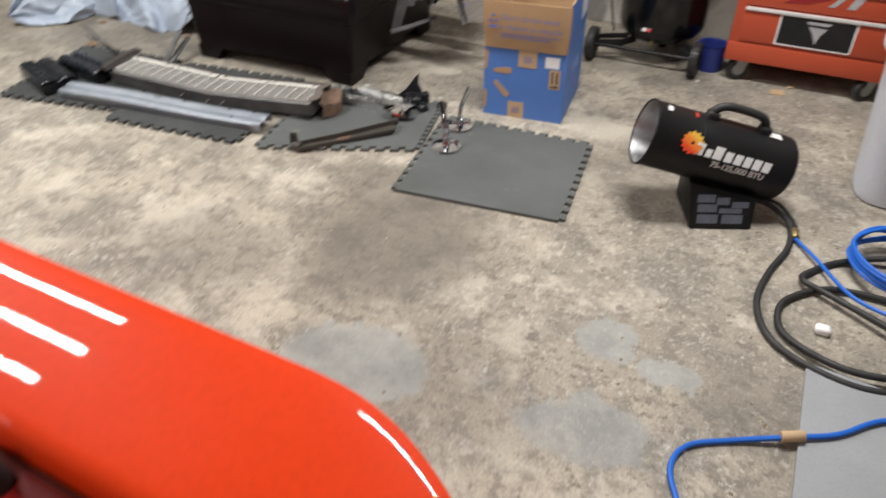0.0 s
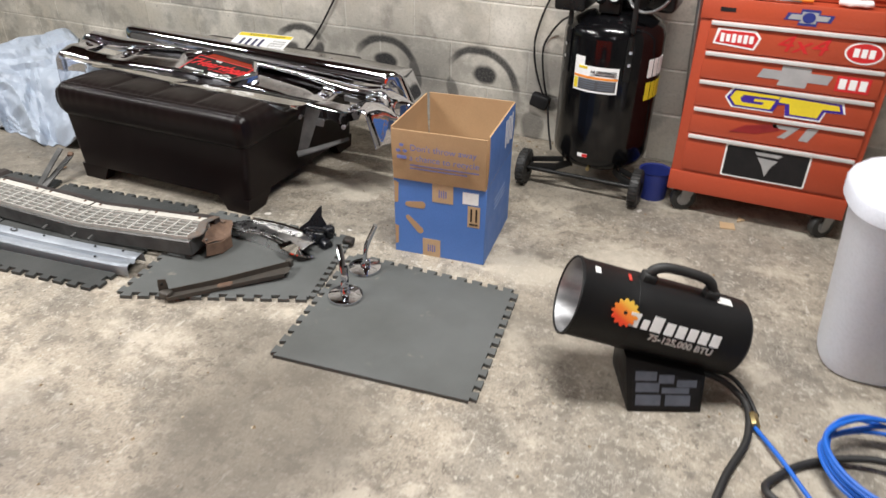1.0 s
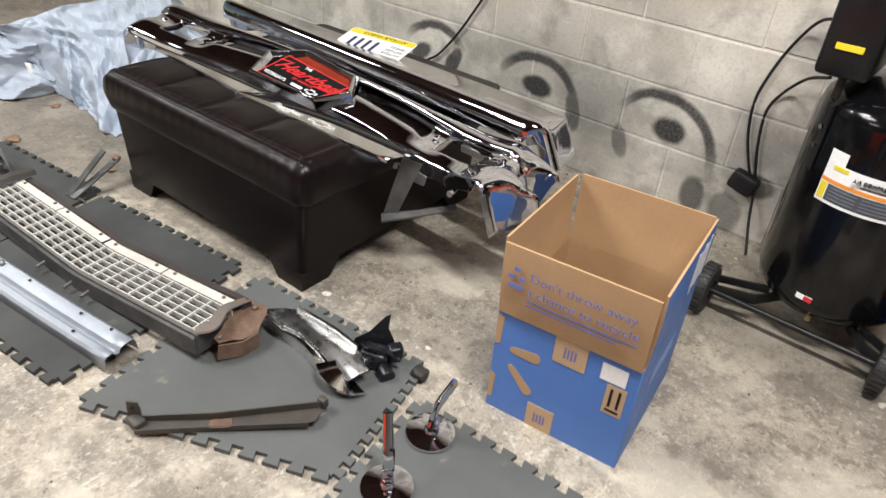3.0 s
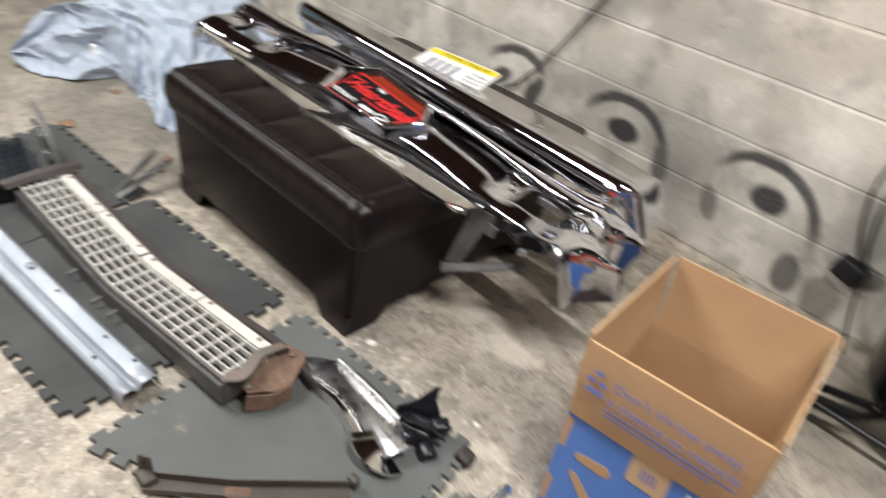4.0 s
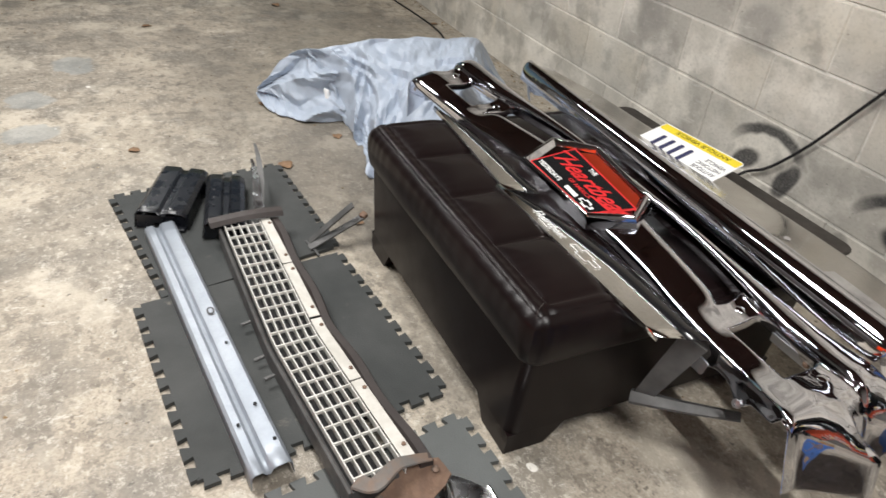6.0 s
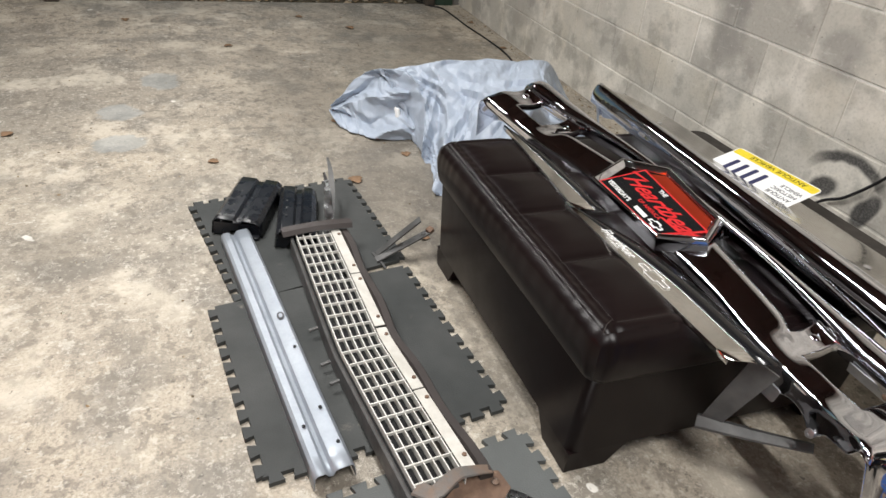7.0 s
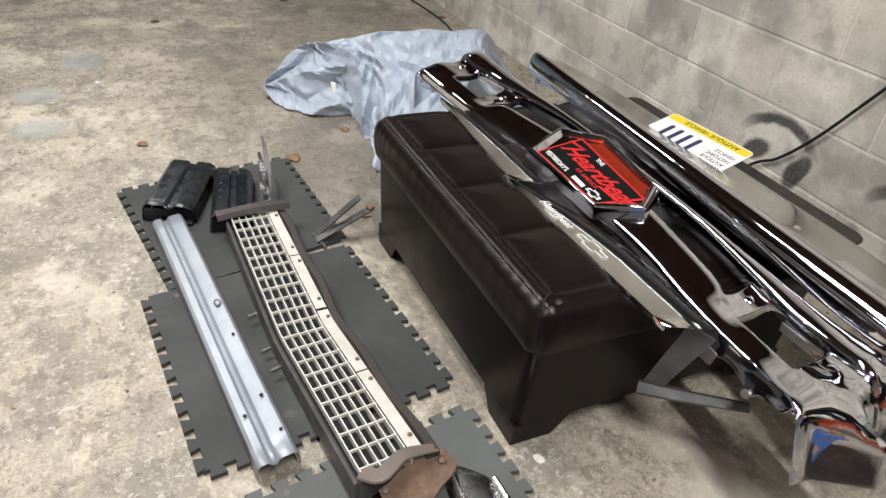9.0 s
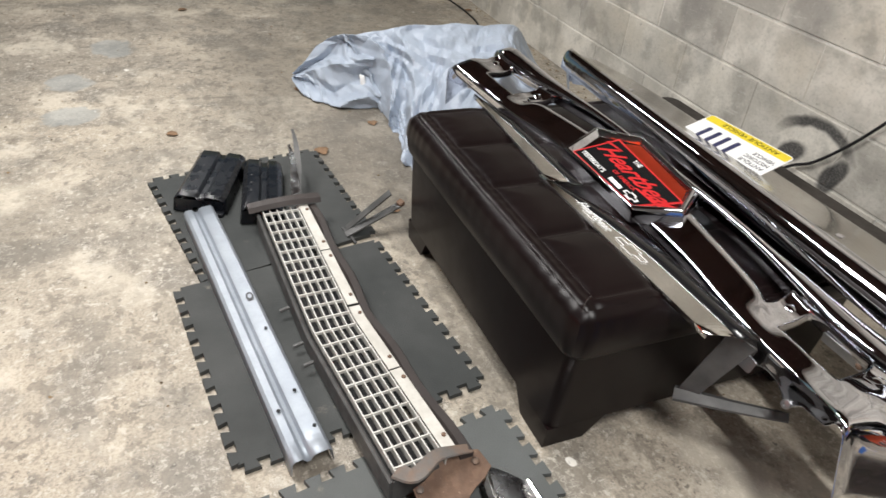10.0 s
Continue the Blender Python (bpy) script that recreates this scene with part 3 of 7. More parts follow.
def ellipse(rx, ry, n=20, cx=0.0, cy=0.0):
    return [(cx + rx * math.cos(2 * math.pi * i / n), cy + ry * math.sin(2 * math.pi * i / n)) for i in range(n)]


def rect(w, h, cx=0.0, cy=0.0):
    return [(cx - w / 2, cy - h / 2), (cx + w / 2, cy - h / 2), (cx + w / 2, cy + h / 2), (cx - w / 2, cy + h / 2)]


def rrect(w, h, r, cx=0.0, cy=0.0, n=5):
    out = []
    for sx, sy, a0 in ((1, 1, 0), (-1, 1, 90), (-1, -1, 180), (1, -1, 270)):
        for k in range(n):
            a = radians(a0 + 90 * k / (n - 1))
            out.append((cx + sx * (w / 2 - r) + r * math.cos(a), cy + sy * (h / 2 - r) + r * math.sin(a)))
    return out


FRONT = pose(0, 0, 0, 90)          # a plane that faces -y, its x to the right and its y up

# ---- setting ----
WALL_Y, X0, X1, Y0 = 4.72, -4.62, 3.4, -3.2
solid("floor", box(X0 - 0.02, X1, Y0, WALL_Y + 0.006, -0.12, 0), CONCRETE, "worn tan and grey concrete garage floor with stains and painted shade", "floor", kind="structure")
ceiling = box(X0 - 0.2, X1 + 0.2, Y0 - 0.2, WALL_Y + 0.2, CEIL, CEIL + 0.1)
for k in range(20):
    x = X0 + 0.2 + 0.41 * k
    box(x, x + 0.045, Y0, WALL_Y, CEIL - 0.02, CEIL + 0.002, bm=ceiling)
solid("ceiling", ceiling, CEILING, "dark brown board ceiling with joists over the garage", "ceiling", kind="structure")
wall_back = solid("wall_back", box(X0 - 0.2, X1 + 0.2, WALL_Y + 0.0035, WALL_Y + 0.2, -0.1, CEIL), MORTAR, "grey concrete block wall with black spray paint marks", "wall", kind="structure")
solid("wall_front", box(X0 - 0.2, X1 + 0.2, Y0 - 0.2, Y0, -0.1, CEIL), DULL_WALL, "plain dull wall that closes the garage", "wall", kind="structure")
solid("wall_side", box(X1, X1 + 0.2, Y0, WALL_Y + 0.005, -0.1, CEIL), DULL_WALL, "plain dull side wall", "wall", kind="structure")
DOOR_Y0, DOOR_Y1, DOOR_H = 1.86, 4.5, 2.2
left = box(X0 - 0.2, X0, Y0, DOOR_Y0, -0.1, CEIL)
box(X0 - 0.2, X0, DOOR_Y1, WALL_Y + 0.005, -0.1, CEIL, bm=left)
box(X0 - 0.2, X0, DOOR_Y0, DOOR_Y1, DOOR_H, CEIL, bm=left)
solid("wall_end", left, DULL_WALL, "dull end wall with a wide open doorway", "wall", kind="structure")
solid("ground", box(-40, X0 - 0.02, -30, 30, -0.2, -0.02), SOIL, "dark soil with leaf litter outside the door", "ground", kind="structure")

door_frame = thing("door_frame", "weathered dark timber frame of the open doorway", "door frame", kind="structure")
part("post", box(X0 - 0.05, X0 + 0.045, DOOR_Y0 - 0.09, DOOR_Y0, 0, DOOR_H, 0.006), DARK_WOOD, door_frame)
part("post", box(X0 - 0.05, X0 + 0.05, DOOR_Y1 - 0.07, DOOR_Y1 + 0.005, 0, DOOR_H, 0.006), DARK_WOOD, door_frame)
part("trim_board", box(X0 + 0.002, X0 + 0.03, DOOR_Y1 + 0.012, DOOR_Y1 + 0.16, 0, DOOR_H, 0.005), GREEN_PAINT, door_frame, "dark green painted trim board")

# litter outside the door
rnd = random.Random(5)
bm = bmesh.new()
for k in range(1500):
    x, y = X0 - 0.05 - rnd.random() ** 1.6 * 1.6, rnd.uniform(0.9, 5.2)
    r, a = rnd.uniform(0.012, 0.04), rnd.uniform(0, 6.28)
    z = -0.015 + rnd.uniform(0, 0.03)
    v = [bm.verts.new((x + r * math.cos(a + q) * (1 if i % 2 else 0.55), y + r * math.sin(a + q) * (1 if i % 2 else 0.55), z + rnd.uniform(-0.008, 0.012))) for i, q in enumerate((0, 1.57, 3.14, 4.71))]
    bm.faces.new(v)
solid("leaf_litter", bm, LITTER, "pale and brown dry leaf litter outside the doorway", "leaves", kind="stuff")

# ---- blocks of the back wall ----
COURSE, PITCH, BED0 = 0.203, 0.406, 0.225
block_meshes = {}


def block_mesh(w, h, kind):
    key = (round(w, 3), round(h, 3), kind)
    if key not in block_meshes:
        b = box(-w / 2, w / 2, 0, 0.02, -h / 2, h / 2)
        r = random.Random(kind)
        for v in b.verts:
            v.co += Vector((r.uniform(-0.0015, 0.0015), 0, r.uniform(-0.0015, 0.0015)))
        bev(b, 0.0025, 1, [e for e in b.edges if all(v.co.y < 0.001 for v in e.verts)])
        block_meshes[key] = mesh("block", b, BLOCK)
    return block_meshes[key]


rnd = random.Random(11)
z = BED0 - COURSE
k = 0
z_lo, z_hi = 0.0, BED0
while z_lo < CEIL - 0.05:
    off = -1.475 if k % 2 else -1.272
    n0 = int((X0 - off) / PITCH) - 1
    for i in range(n0, n0 + 23):
        a, b_ = max(off + i * PITCH, X0), min(off + (i + 1) * PITCH, X1)
        if b_ - a < 0.06:
            continue
        w, h = b_ - a - rnd.uniform(0.005, 0.009), min(z_hi, CEIL) - z_lo - 0.0075
        ob = new("block", block_mesh(w, h, rnd.randrange(4)))
        ob.parent = wall_back
        ob.location = ((a + b_) / 2, WALL_Y + rnd.uniform(-0.0008, 0.0008), z_lo + 0.00375 + h / 2)
        ob.rotation_euler = (rnd.uniform(-0.003, 0.003), 0, rnd.uniform(-0.002, 0.002))
    k += 1
    z_lo, z_hi = z_hi, z_hi + COURSE

# ---- tube fixtures under the ceiling, with a housing for the added fill too ----
for x, y, length, along, watts in FIXTURES_AND_FILL:
    fx = thing("ceiling_light", "long white fluorescent ceiling light out of view", "ceiling light", pose(x, y, CEIL - 0.04, 0, 0, 0 if along else 90), group="ceiling lights")
    part("housing", box(-length / 2 - 0.03, length / 2 + 0.03, -0.10, 0.10, -0.05, 0.02, 0.008), WHITE_PAINT, fx)
    for s in (-1, 1):
        part("end_cap", box(s * (length / 2 + 0.012) - 0.012, s * (length / 2 + 0.012) + 0.012, -0.095, 0.095, -0.088, -0.05, 0.004), WHITE_PAINT, fx)
# ---- ottoman ----


def rounded(hx, hy, hz, r, cuts, push=None):
    """A rounded box about the origin with an even grid on it."""
    b = bmesh.new()
    bmesh.ops.create_cube(b, size=2)
    bmesh.ops.subdivide_edges(b, edges=b.edges[:], cuts=cuts, use_grid_fill=True)
    for v in b.verts:
        p = Vector((v.co.x * hx, v.co.y * hy, v.co.z * hz))
        c = Vector((max(-hx + r, min(hx - r, p.x)), max(-hy + r, min(hy - r, p.y)), max(-hz + r, min(hz - r, p.z))))
        d = p - c
        q = c + d.normalized() * r if d.length > 1e-6 else p
        if push:
            q = push(q, v.co.copy())
        v.co = q
    return b


OT_X0, OT_X1, OT_Y0, OT_Y1, OT_TOP, OT_SEAM = -1.048, -0.118, 3.440, 4.235, 0.422, 0.298
ottoman = thing("ottoman", "dark brown leather storage ottoman with tufted lid", "ottoman", pose((OT_X0 + OT_X1) / 2, (OT_Y0 + OT_Y1) / 2 - 0.010, 0, 0, 0, 1.5))
hx, hy = (OT_X1 - OT_X0) / 2, (OT_Y1 - OT_Y0) / 2
SEAM_Y, SEAM_X = (-hy + 0.030, hy - 0.030), [-hx + 0.030 + k * (2 * hx - 0.060) / 4 for k in range(5)]
LID_LOW = OT_SEAM - 0.026


def pressed(x, y):
    """How far the car parts push the lid down."""
    p = ease((y + hy - 0.16) / 0.12) * max(0.0, min(1.0, (hy - 0.02 - y) / 0.10))
    return (0.012 + 0.054 * ease((x + 0.1) / 0.4)) * p


def lid_top(x, y):
    """Height of the lid's top: soft edge roll, pressed down where the car parts lie."""
    d = min(min(abs(y - s) for s in SEAM_Y), min(abs(x - s) for s in SEAM_X) if SEAM_Y[0] < y < SEAM_Y[1] else 9)
    h = 0.008 * math.sin(math.pi / 2 * min(1, d / 0.08)) - 0.0035 * math.exp(-(d / 0.008) ** 2)
    e = min(abs(y - s) for s in SEAM_Y)
    pucker = 0.0006 * math.sin(x * 150 + 7 * noise.noise((x * 6, 0, 0))) * math.exp(-(e / 0.030) ** 2)
    return h + pucker - 0.003 - pressed(x, y)


def groove(p, g):
    """Sunken seams and slightly swollen panels on the lid's top, a puckered roll round its sides."""
    if g.z > 0.99:
        p.z += lid_top(p.x, p.y)
    elif g.z > -0.9:
        k = (g.z + 0.9) / 1.9
        along_ = p.x if abs(g.y) > 0.99 else p.y
        wob = 0.0008 * math.sin(along_ * 120 + 8 * noise.noise((along_ * 5, 3, 0))) * max(0.0, g.z + 0.2)
        out = Vector((p.x / hx if abs(g.x) > 0.99 else 0, p.y / hy if abs(g.y) > 0.99 else 0, 0))
        p.z -= pressed(p.x, p.y) * k * k
        p = p + out * (0.015 * math.sin(math.pi * min(1, k)) + wob)
    n = noise.noise(p * 3.5)
    return p + Vector((0.002 * n, 0.002 * noise.noise(p * 3 + Vector((5, 0, 0))), 0.0012 * n))


lid = rounded(hx + 0.006, hy + 0.006, (OT_TOP - LID_LOW) / 2, 0.034, 118, groove)
lid.transform(Matrix.Translation((0, 0, (OT_TOP + LID_LOW) / 2)))
lid = part("lid", lid, LEATHER, ottoman, "padded brown leather lid", 60)


def seam_z(x, y):
    return OT_TOP + lid_top(x, y) + 0.0006


def stitches(ax, ay, bx, by):
    """Short thread dashes sunk along a seam."""
    n = int(math.hypot(bx - ax, by - ay) / 0.0075)
    q = bmesh.new()
    for k in range(n):
        t0, t1 = (k + 0.15) / n, (k + 0.8) / n
        p0, p1 = ((ax + (bx - ax) * t, ay + (by - ay) * t) for t in (t0, t1))
        d = Vector((p1[0] - p0[0], p1[1] - p0[1], 0)).normalized()
        sd = Vector((-d.y, d.x, 0)) * 0.0007
        a_, b_ = Vector((*p0, seam_z(*p0))), Vector((*p1, seam_z(*p1)))
        up = Vector((0, 0, 0.0009))
        q.faces.new([q.verts.new(v_) for v_ in (a_ - sd, b_ - sd, b_ + up, a_ + up)])
        q.faces.new([q.verts.new(v_) for v_ in (a_ + up, b_ + up, b_ + sd, a_ + sd)])
    return q


for s in SEAM_Y:
    for o in (0.0065,):
        part("stitching", stitches(-hx + 0.03, s + o, hx - 0.03, s + o), STITCH, lid)
for s in SEAM_X:
    for o in (0.006,):
        part("stitching", stitches(s + o, SEAM_Y[0] + 0.01, s + o, SEAM_Y[1] - 0.01), STITCH, lid)
for sx in (-1, 1):
    part("stitching", tube([(sx * (hx - 0.008), -hy - 0.002, OT_SEAM + 0.020), (sx * (hx - 0.004), -hy - 0.007, OT_SEAM + 0.06), (sx * (hx - 0.010), -hy + 0.002, OT_TOP - 0.022), (sx * (hx - 0.020), -hy + 0.014, OT_TOP - 0.004), (sx * (hx - 0.030), SEAM_Y[0], OT_TOP)], 0.0010, 6, 5), STITCH, lid)
# body: tapers towards the floor, arched between the feet
b = bmesh.new()
T = 0.022


def wide(zz):
    t = 1 - zz / OT_SEAM
    return hx - T * t * 1.2, hy - T * t * 0.15


rows = []
for zz in (0.062, 0.13, 0.2, 0.285, OT_SEAM):
    wx, wy = wide(zz)
    c = 0.026
    rows.append([b.verts.new((x, y, zz)) for x, y in rrect(2 * wx, 2 * wy, c, n=6)])
for a, c in zip(rows, rows[1:]):
    for i in range(len(a)):
        b.faces.new((a[i], a[(i + 1) % len(a)], c[(i + 1) % len(a)], c[i]))
b.faces.new(rows[0][::-1])
b.faces.new(rows[-1])
part("body", b, LEATHER, ottoman, "smooth brown leather box", 50)
for sx in (-1, 1):
    for sy in (-1, 1):
        f = bmesh.new()
        top, bot = wide(0.0635), wide(0.0)
        q = []
        for zz, (wx, wy), lx in ((0.0, bot, 0.105), (0.0635, top, 0.15)):
            q.append([f.verts.new((sx * x, sy * y, zz)) for x, y in ((wx, wy), (wx - lx, wy), (wx - lx, wy - 0.05), (wx - 0.05, wy - lx), (wx, wy - lx))])
        for i in range(5):
            f.faces.new((q[0][i], q[0][(i + 1) % 5], q[1][(i + 1) % 5], q[1][i]))
        f.faces.new(q[0][::-1])
        f.faces.new(q[1])
        part("foot", f, LEATHER, ottoman)

# ---- foam mats ----


def mat_outline(corners, toothed):
    out = []
    n = 11
    for i, (a, b_) in enumerate(zip(corners, corners[1:] + corners[:1])):
        a, b_ = Vector(a), Vector(b_)
        d = b_ - a
        nrm = Vector((d.y, -d.x)).normalized()
        if not toothed[i]:
            out.append(a)
            continue
        L = d.length
        d = d.normalized()
        p = L / n
        for k in range(n):
            s = p * k
            for f, h in ((0.0, 0), (0.27, 0), (0.17, 0.021), (0.83, 0.021), (0.73, 0)):
                out.append(a + d * (s + p * f) + nrm * (h - 0.009))
    return [(v.x, v.y) for v in out]


def foam_mat(corners, toothed, label, z0=0.0, tilt=None, stuff_=None):
    """Corners counter-clockwise, a flag for each side that shows its teeth."""
    c = Vector((sum(p[0] for p in corners) / 4, sum(p[1] for p in corners) / 4))
    loc = [(p[0] - c.x, p[1] - c.y) for p in corners]
    return solid("foam_mat", prism(mat_outline(loc, toothed), 0, 0.012), (stuff_ or FOAM), label, "floor mat", pose(c.x, c.y, z0), "foam floor mats")


MAT = "grey interlocking foam floor mat lying on concrete"
foam_mat([(0.482, 2.786), (1.076, 2.863), (1.004, 3.396), (0.40, 3.36)], (0, 1, 1, 1), MAT + " beside the cardboard box", stuff_=FOAM_DUSTY)
foam_mat([(-0.16, 2.814), (0.417, 3.070), (0.326, 3.455), (-0.262, 3.395)], (1, 1, 1, 1), "dirty grey interlocking foam mat under loose car brackets", 0.001, stuff_=FOAM_DUSTY)
foam_mat([(-0.895, 2.723), (-0.258, 2.806), (-0.352, 3.392), (-1.000, 3.306)], (1, 1, 1, 0), MAT + " under the grille", 0.0005)
foam_mat([(-1.512, 2.675), (-0.900, 2.800), (-1.035, 3.312), (-1.635, 3.245)], (1, 0, 1, 1), MAT + " under black brackets", 0.0015)

# ---- cardboard box ----
BW, BD, BH, FOLD, TH = 0.331, 0.368, 0.480, 0.297, 0.005
cbox = thing("cardboard_box", "open blue printed cardboard box with raised kraft flaps", "cardboard box", pose(0.511, 3.474, 0, 0, 0, 7.4))
part("bottom", box(TH, BW - TH, TH, BD - TH, 0.001, 0.006), CARD, cbox)
for nm, bx in (("front_panel", (0, BW, 0, TH)), ("back_panel", (0, BW, BD - TH, BD)), ("side_panel", (0, TH, TH + 0.0005, BD - TH - 0.0005)), ("side_panel", (BW - TH, BW, TH + 0.0005, BD - TH - 0.0005))):
    pn = part(nm, box(*bx, 0, FOLD, 0.001, 1), [CARD, CARD_BLUE], cbox, "blue printed cardboard panel")
    for p in pn.data.polygons:
        c = p.center
        if abs(p.normal.z) < 0.5 and (c.x < 0.0005 or c.x > BW - 0.0005 or c.y < 0.0005 or c.y > BD - 0.0005):
            p.material_index = 1


def flap(w, h, lean, at, blue=False):
    """A flap that stands up from its fold; its outer face looks along -y."""
    b = bmesh.new()
    n = 6
    for k in range(n + 1):
        t = k / n
        yy = -math.sin(radians(lean)) * h * t - 0.003 * math.sin(math.pi * t)
        zz = h * t
        for x, o in ((0, 0), (w, 0), (w, TH), (0, TH)):
            b.verts.new((x, yy + o, zz))
    b.verts.ensure_lookup_table()
    for k in range(n):
        for i in range(4):
            j = (i + 1) % 4
            b.faces.new([b.verts[q] for q in (k * 4 + i, k * 4 + j, k * 4 + 4 + j, k * 4 + 4 + i)])
    b.faces.new([b.verts[i] for i in (3, 2, 1, 0)])
    b.faces.new([b.verts[n * 4 + i] for i in range(4)])
    ob = part("flap", b, [CARD, CARD_BLUE], cbox, "blue printed cardboard flap" if blue else "raised kraft cardboard flap")
    ob.matrix_basis = at
    if blue:
        for p in ob.data.polygons:
            if p.normal.y < -0.7:
                p.material_index = 1
    return ob


part("tape", box(-0.0014, -0.0002, 0.004, BD - 0.004, 0.155, 0.190), TAPE, cbox, "kraft paper tape")
part("side_label", box(-0.0020, -0.0015, 0.06, 0.20, 0.193, 0.232), TAPE, cbox, "brown printed side label")
part("side_label", box(-0.0026, -0.0021, 0.075, 0.185, 0.202, 0.225), DARK_BAR, cbox)
front_flap = flap(BW - 0.004, BH - FOLD, 3.0, pose(0.002, -0.005, FOLD - 0.004))
flap(BW - 0.01, BH - FOLD - 0.002, 1.5, pose(BW - 0.005, BD, FOLD, 0, 0, 180), True)
side_flap = flap(BD - 0.012, BH - FOLD, 1.0, pose(BW, 0.006, FOLD, 0, 0, 90), True)
flap(BD - 0.012, BH - FOLD - 0.004, 2.5, pose(0, BD - 0.006, FOLD, 0, 0, -90), True)
face = pose(0, -0.0002, 0) @ FRONT
for body, u, zz, size in (("Don't throw away", 0.068, 0.128, 0.031), ("a chance to recycle", 0.064, 0.090, 0.031)):
    lettering(body, size, INK_BLUE, front_flap, pose(0, -0.0068 - math.sin(radians(3)) * zz, 0, 3) @ pose(u, 0, zz) @ FRONT)
for zz, w in ((0.062, 0.24), (0.050, 0.20)):
    shape("small_print", rect(w, 0.004, 0.064 + w / 2, zz), INK_BLUE, front_flap, pose(0, -0.0063 - math.sin(radians(3)) * zz, 0) @ FRONT)
for k in range(3):
    a = radians(90 + 120 * k)
    cx, cy = 0.036 + 0.014 * math.cos(a), 0.118 + 0.014 * math.sin(a)
    shape("recycling_mark", [(cx + 0.010 * math.cos(a + q), cy + 0.007 * math.sin(a + q)) for q in (0.6, 2.2, 3.6, 5.2)], INK_BLUE, front_flap, pose(0, -0.0068 - math.sin(radians(3)) * 0.118, 0) @ FRONT)
shape("printed_bar", rect(0.034, 0.012, 0.036, 0.088), INK_BLUE, front_flap, pose(0, -0.0068 - math.sin(radians(3)) * 0.09, 0) @ FRONT)


def spark(u, zz, w, h, turn):
    pts = [(x * (1 if x > 0 else 1.0), y * (0.75 + 0.35 * x / w)) for x, y in rrect(w, h, h * 0.45, n=6)]
    r = radians(turn)
    pts = [(u + x * math.cos(r) - y * math.sin(r), zz + x * math.sin(r) + y * math.cos(r)) for x, y in pts]
    return [(min(max(x, 0.001), BW - 0.001), min(max(y, 0.001), FOLD - 0.002)) for x, y in pts]


for u, zz, w, h, turn in ((0.078, 0.200, 0.075, 0.032, 4), (0.074, 0.122, 0.085, 0.029, -46)):
    shape("printed_spark", spark(u, zz, w, h, turn), CARD, cbox, face, label="bare kraft patch left in the blue print")
for zz, w, h in ((0.240, 0.018, 0.085), (0.070, 0.015, 0.080)):
    shape("printed_spark", [(0.0012, zz - h / 2), (w * 0.8, zz - h / 2 + 0.004), (w, zz + h / 2 - 0.006), (0.0012, zz + h / 2)], CARD, cbox, face, label="bare kraft patch left in the blue print")
shape("tape", rect(0.075, 0.072, 0.178, 0.258), TAPE, cbox, face, 0.001, "tan paper tape")
shape("tape", rect(0.066, 0.070, 0.138, 0.036), TAPE, cbox, face, 0.001, "tan paper tape")
for u, zz in ((0.178, 0.255), (0.138, 0.034)):
    for k in range(4):
        shape("tape_print", rect(0.004, 0.030 - 0.004 * (k % 2), u - 0.012 + 0.008 * k, zz), INK_BLUE, cbox, pose(0, -0.0014, 0) @ FRONT, 0.0004)
shape("shipping_label", rect(0.056, 0.044, 0.277, 0.254), PAPER, cbox, face, 0.001, "small white paper label")
shape("arrow_patch", rect(0.044, 0.080, 0.290, 0.186), TAPE, cbox, face, 0.0006)
for du in (-0.009, 0.009):
    shape("arrow", rect(0.006, 0.05, 0.290 + du, 0.192), INK_DARK, cbox, pose(0, -0.001, 0) @ FRONT, 0.0005)
shape("arrow", rect(0.030, 0.006, 0.290, 0.157), INK_DARK, cbox, pose(0, -0.001, 0) @ FRONT, 0.0005)
for k in range(5):
    shape("printed_bar", rect(0.012, 0.10 - 0.012 * (k % 2), 0.22 + 0.024 * k, 0.11), PAPER, side_flap, pose(0, -0.0032 - math.sin(radians(1)) * 0.1, 0) @ FRONT, 0.0008)
side = pose(BW + 0.0002, 0, 0, 0, 0, 90) @ FRONT
for k in range(3):
    shape("printed_line", rect(0.16, 0.005, 0.2, 0.20 - 0.018 * k), INK_PALE, cbox, side, 0.0005)

# ---- heater ----
MOUTH, TAIL, HR = Vector((1.247, 3.085, 0.275)), Vector((1.668, 3.270, 0.146)), 0.104
heater = thing("gas_heater", "black cylindrical forced air gas heater with a handle", "heater", pose(1.50, 3.14, 0))
INV = heater.matrix_basis.inverted()
axis = TAIL - MOUTH
HL = axis.length
ha = axis.normalized()
hy_ = Vector((0, 0, 1)).cross(ha).normalized()
hz_ = ha.cross(hy_)
# frame: x along the barrel, y away from the front, z up
HF = INV @ (Matrix.Translation(MOUTH) @ Matrix((ha, hy_, hz_)).transposed().to_4x4())
turn = HF @ pose(0, 0, 0, 0, 90, 0)
barrel = lathe([(HR - 0.004, 0.004), (HR - 0.001, -0.001), (HR + 0.003, 0.002), (HR + 0.003, 0.010), (HR, 0.014), (HR, HL * 0.32), (HR + 0.0012, HL * 0.322), (HR + 0.0012, HL - 0.03), (HR, HL - 0.012), (HR - 0.01, HL - 0.002), (HR - 0.02, HL), (0, HL - 0.006)], 48)
barrel.transform(turn)
barrel = part("barrel", barrel, MATT_BLACK, heater)
inner = lathe([(HR - 0.004, 0.004), (HR - 0.010, 0.02), (HR - 0.022, 0.18), (HR - 0.05, 0.22), (0, 0.225)], 48)
inner.transform(turn)
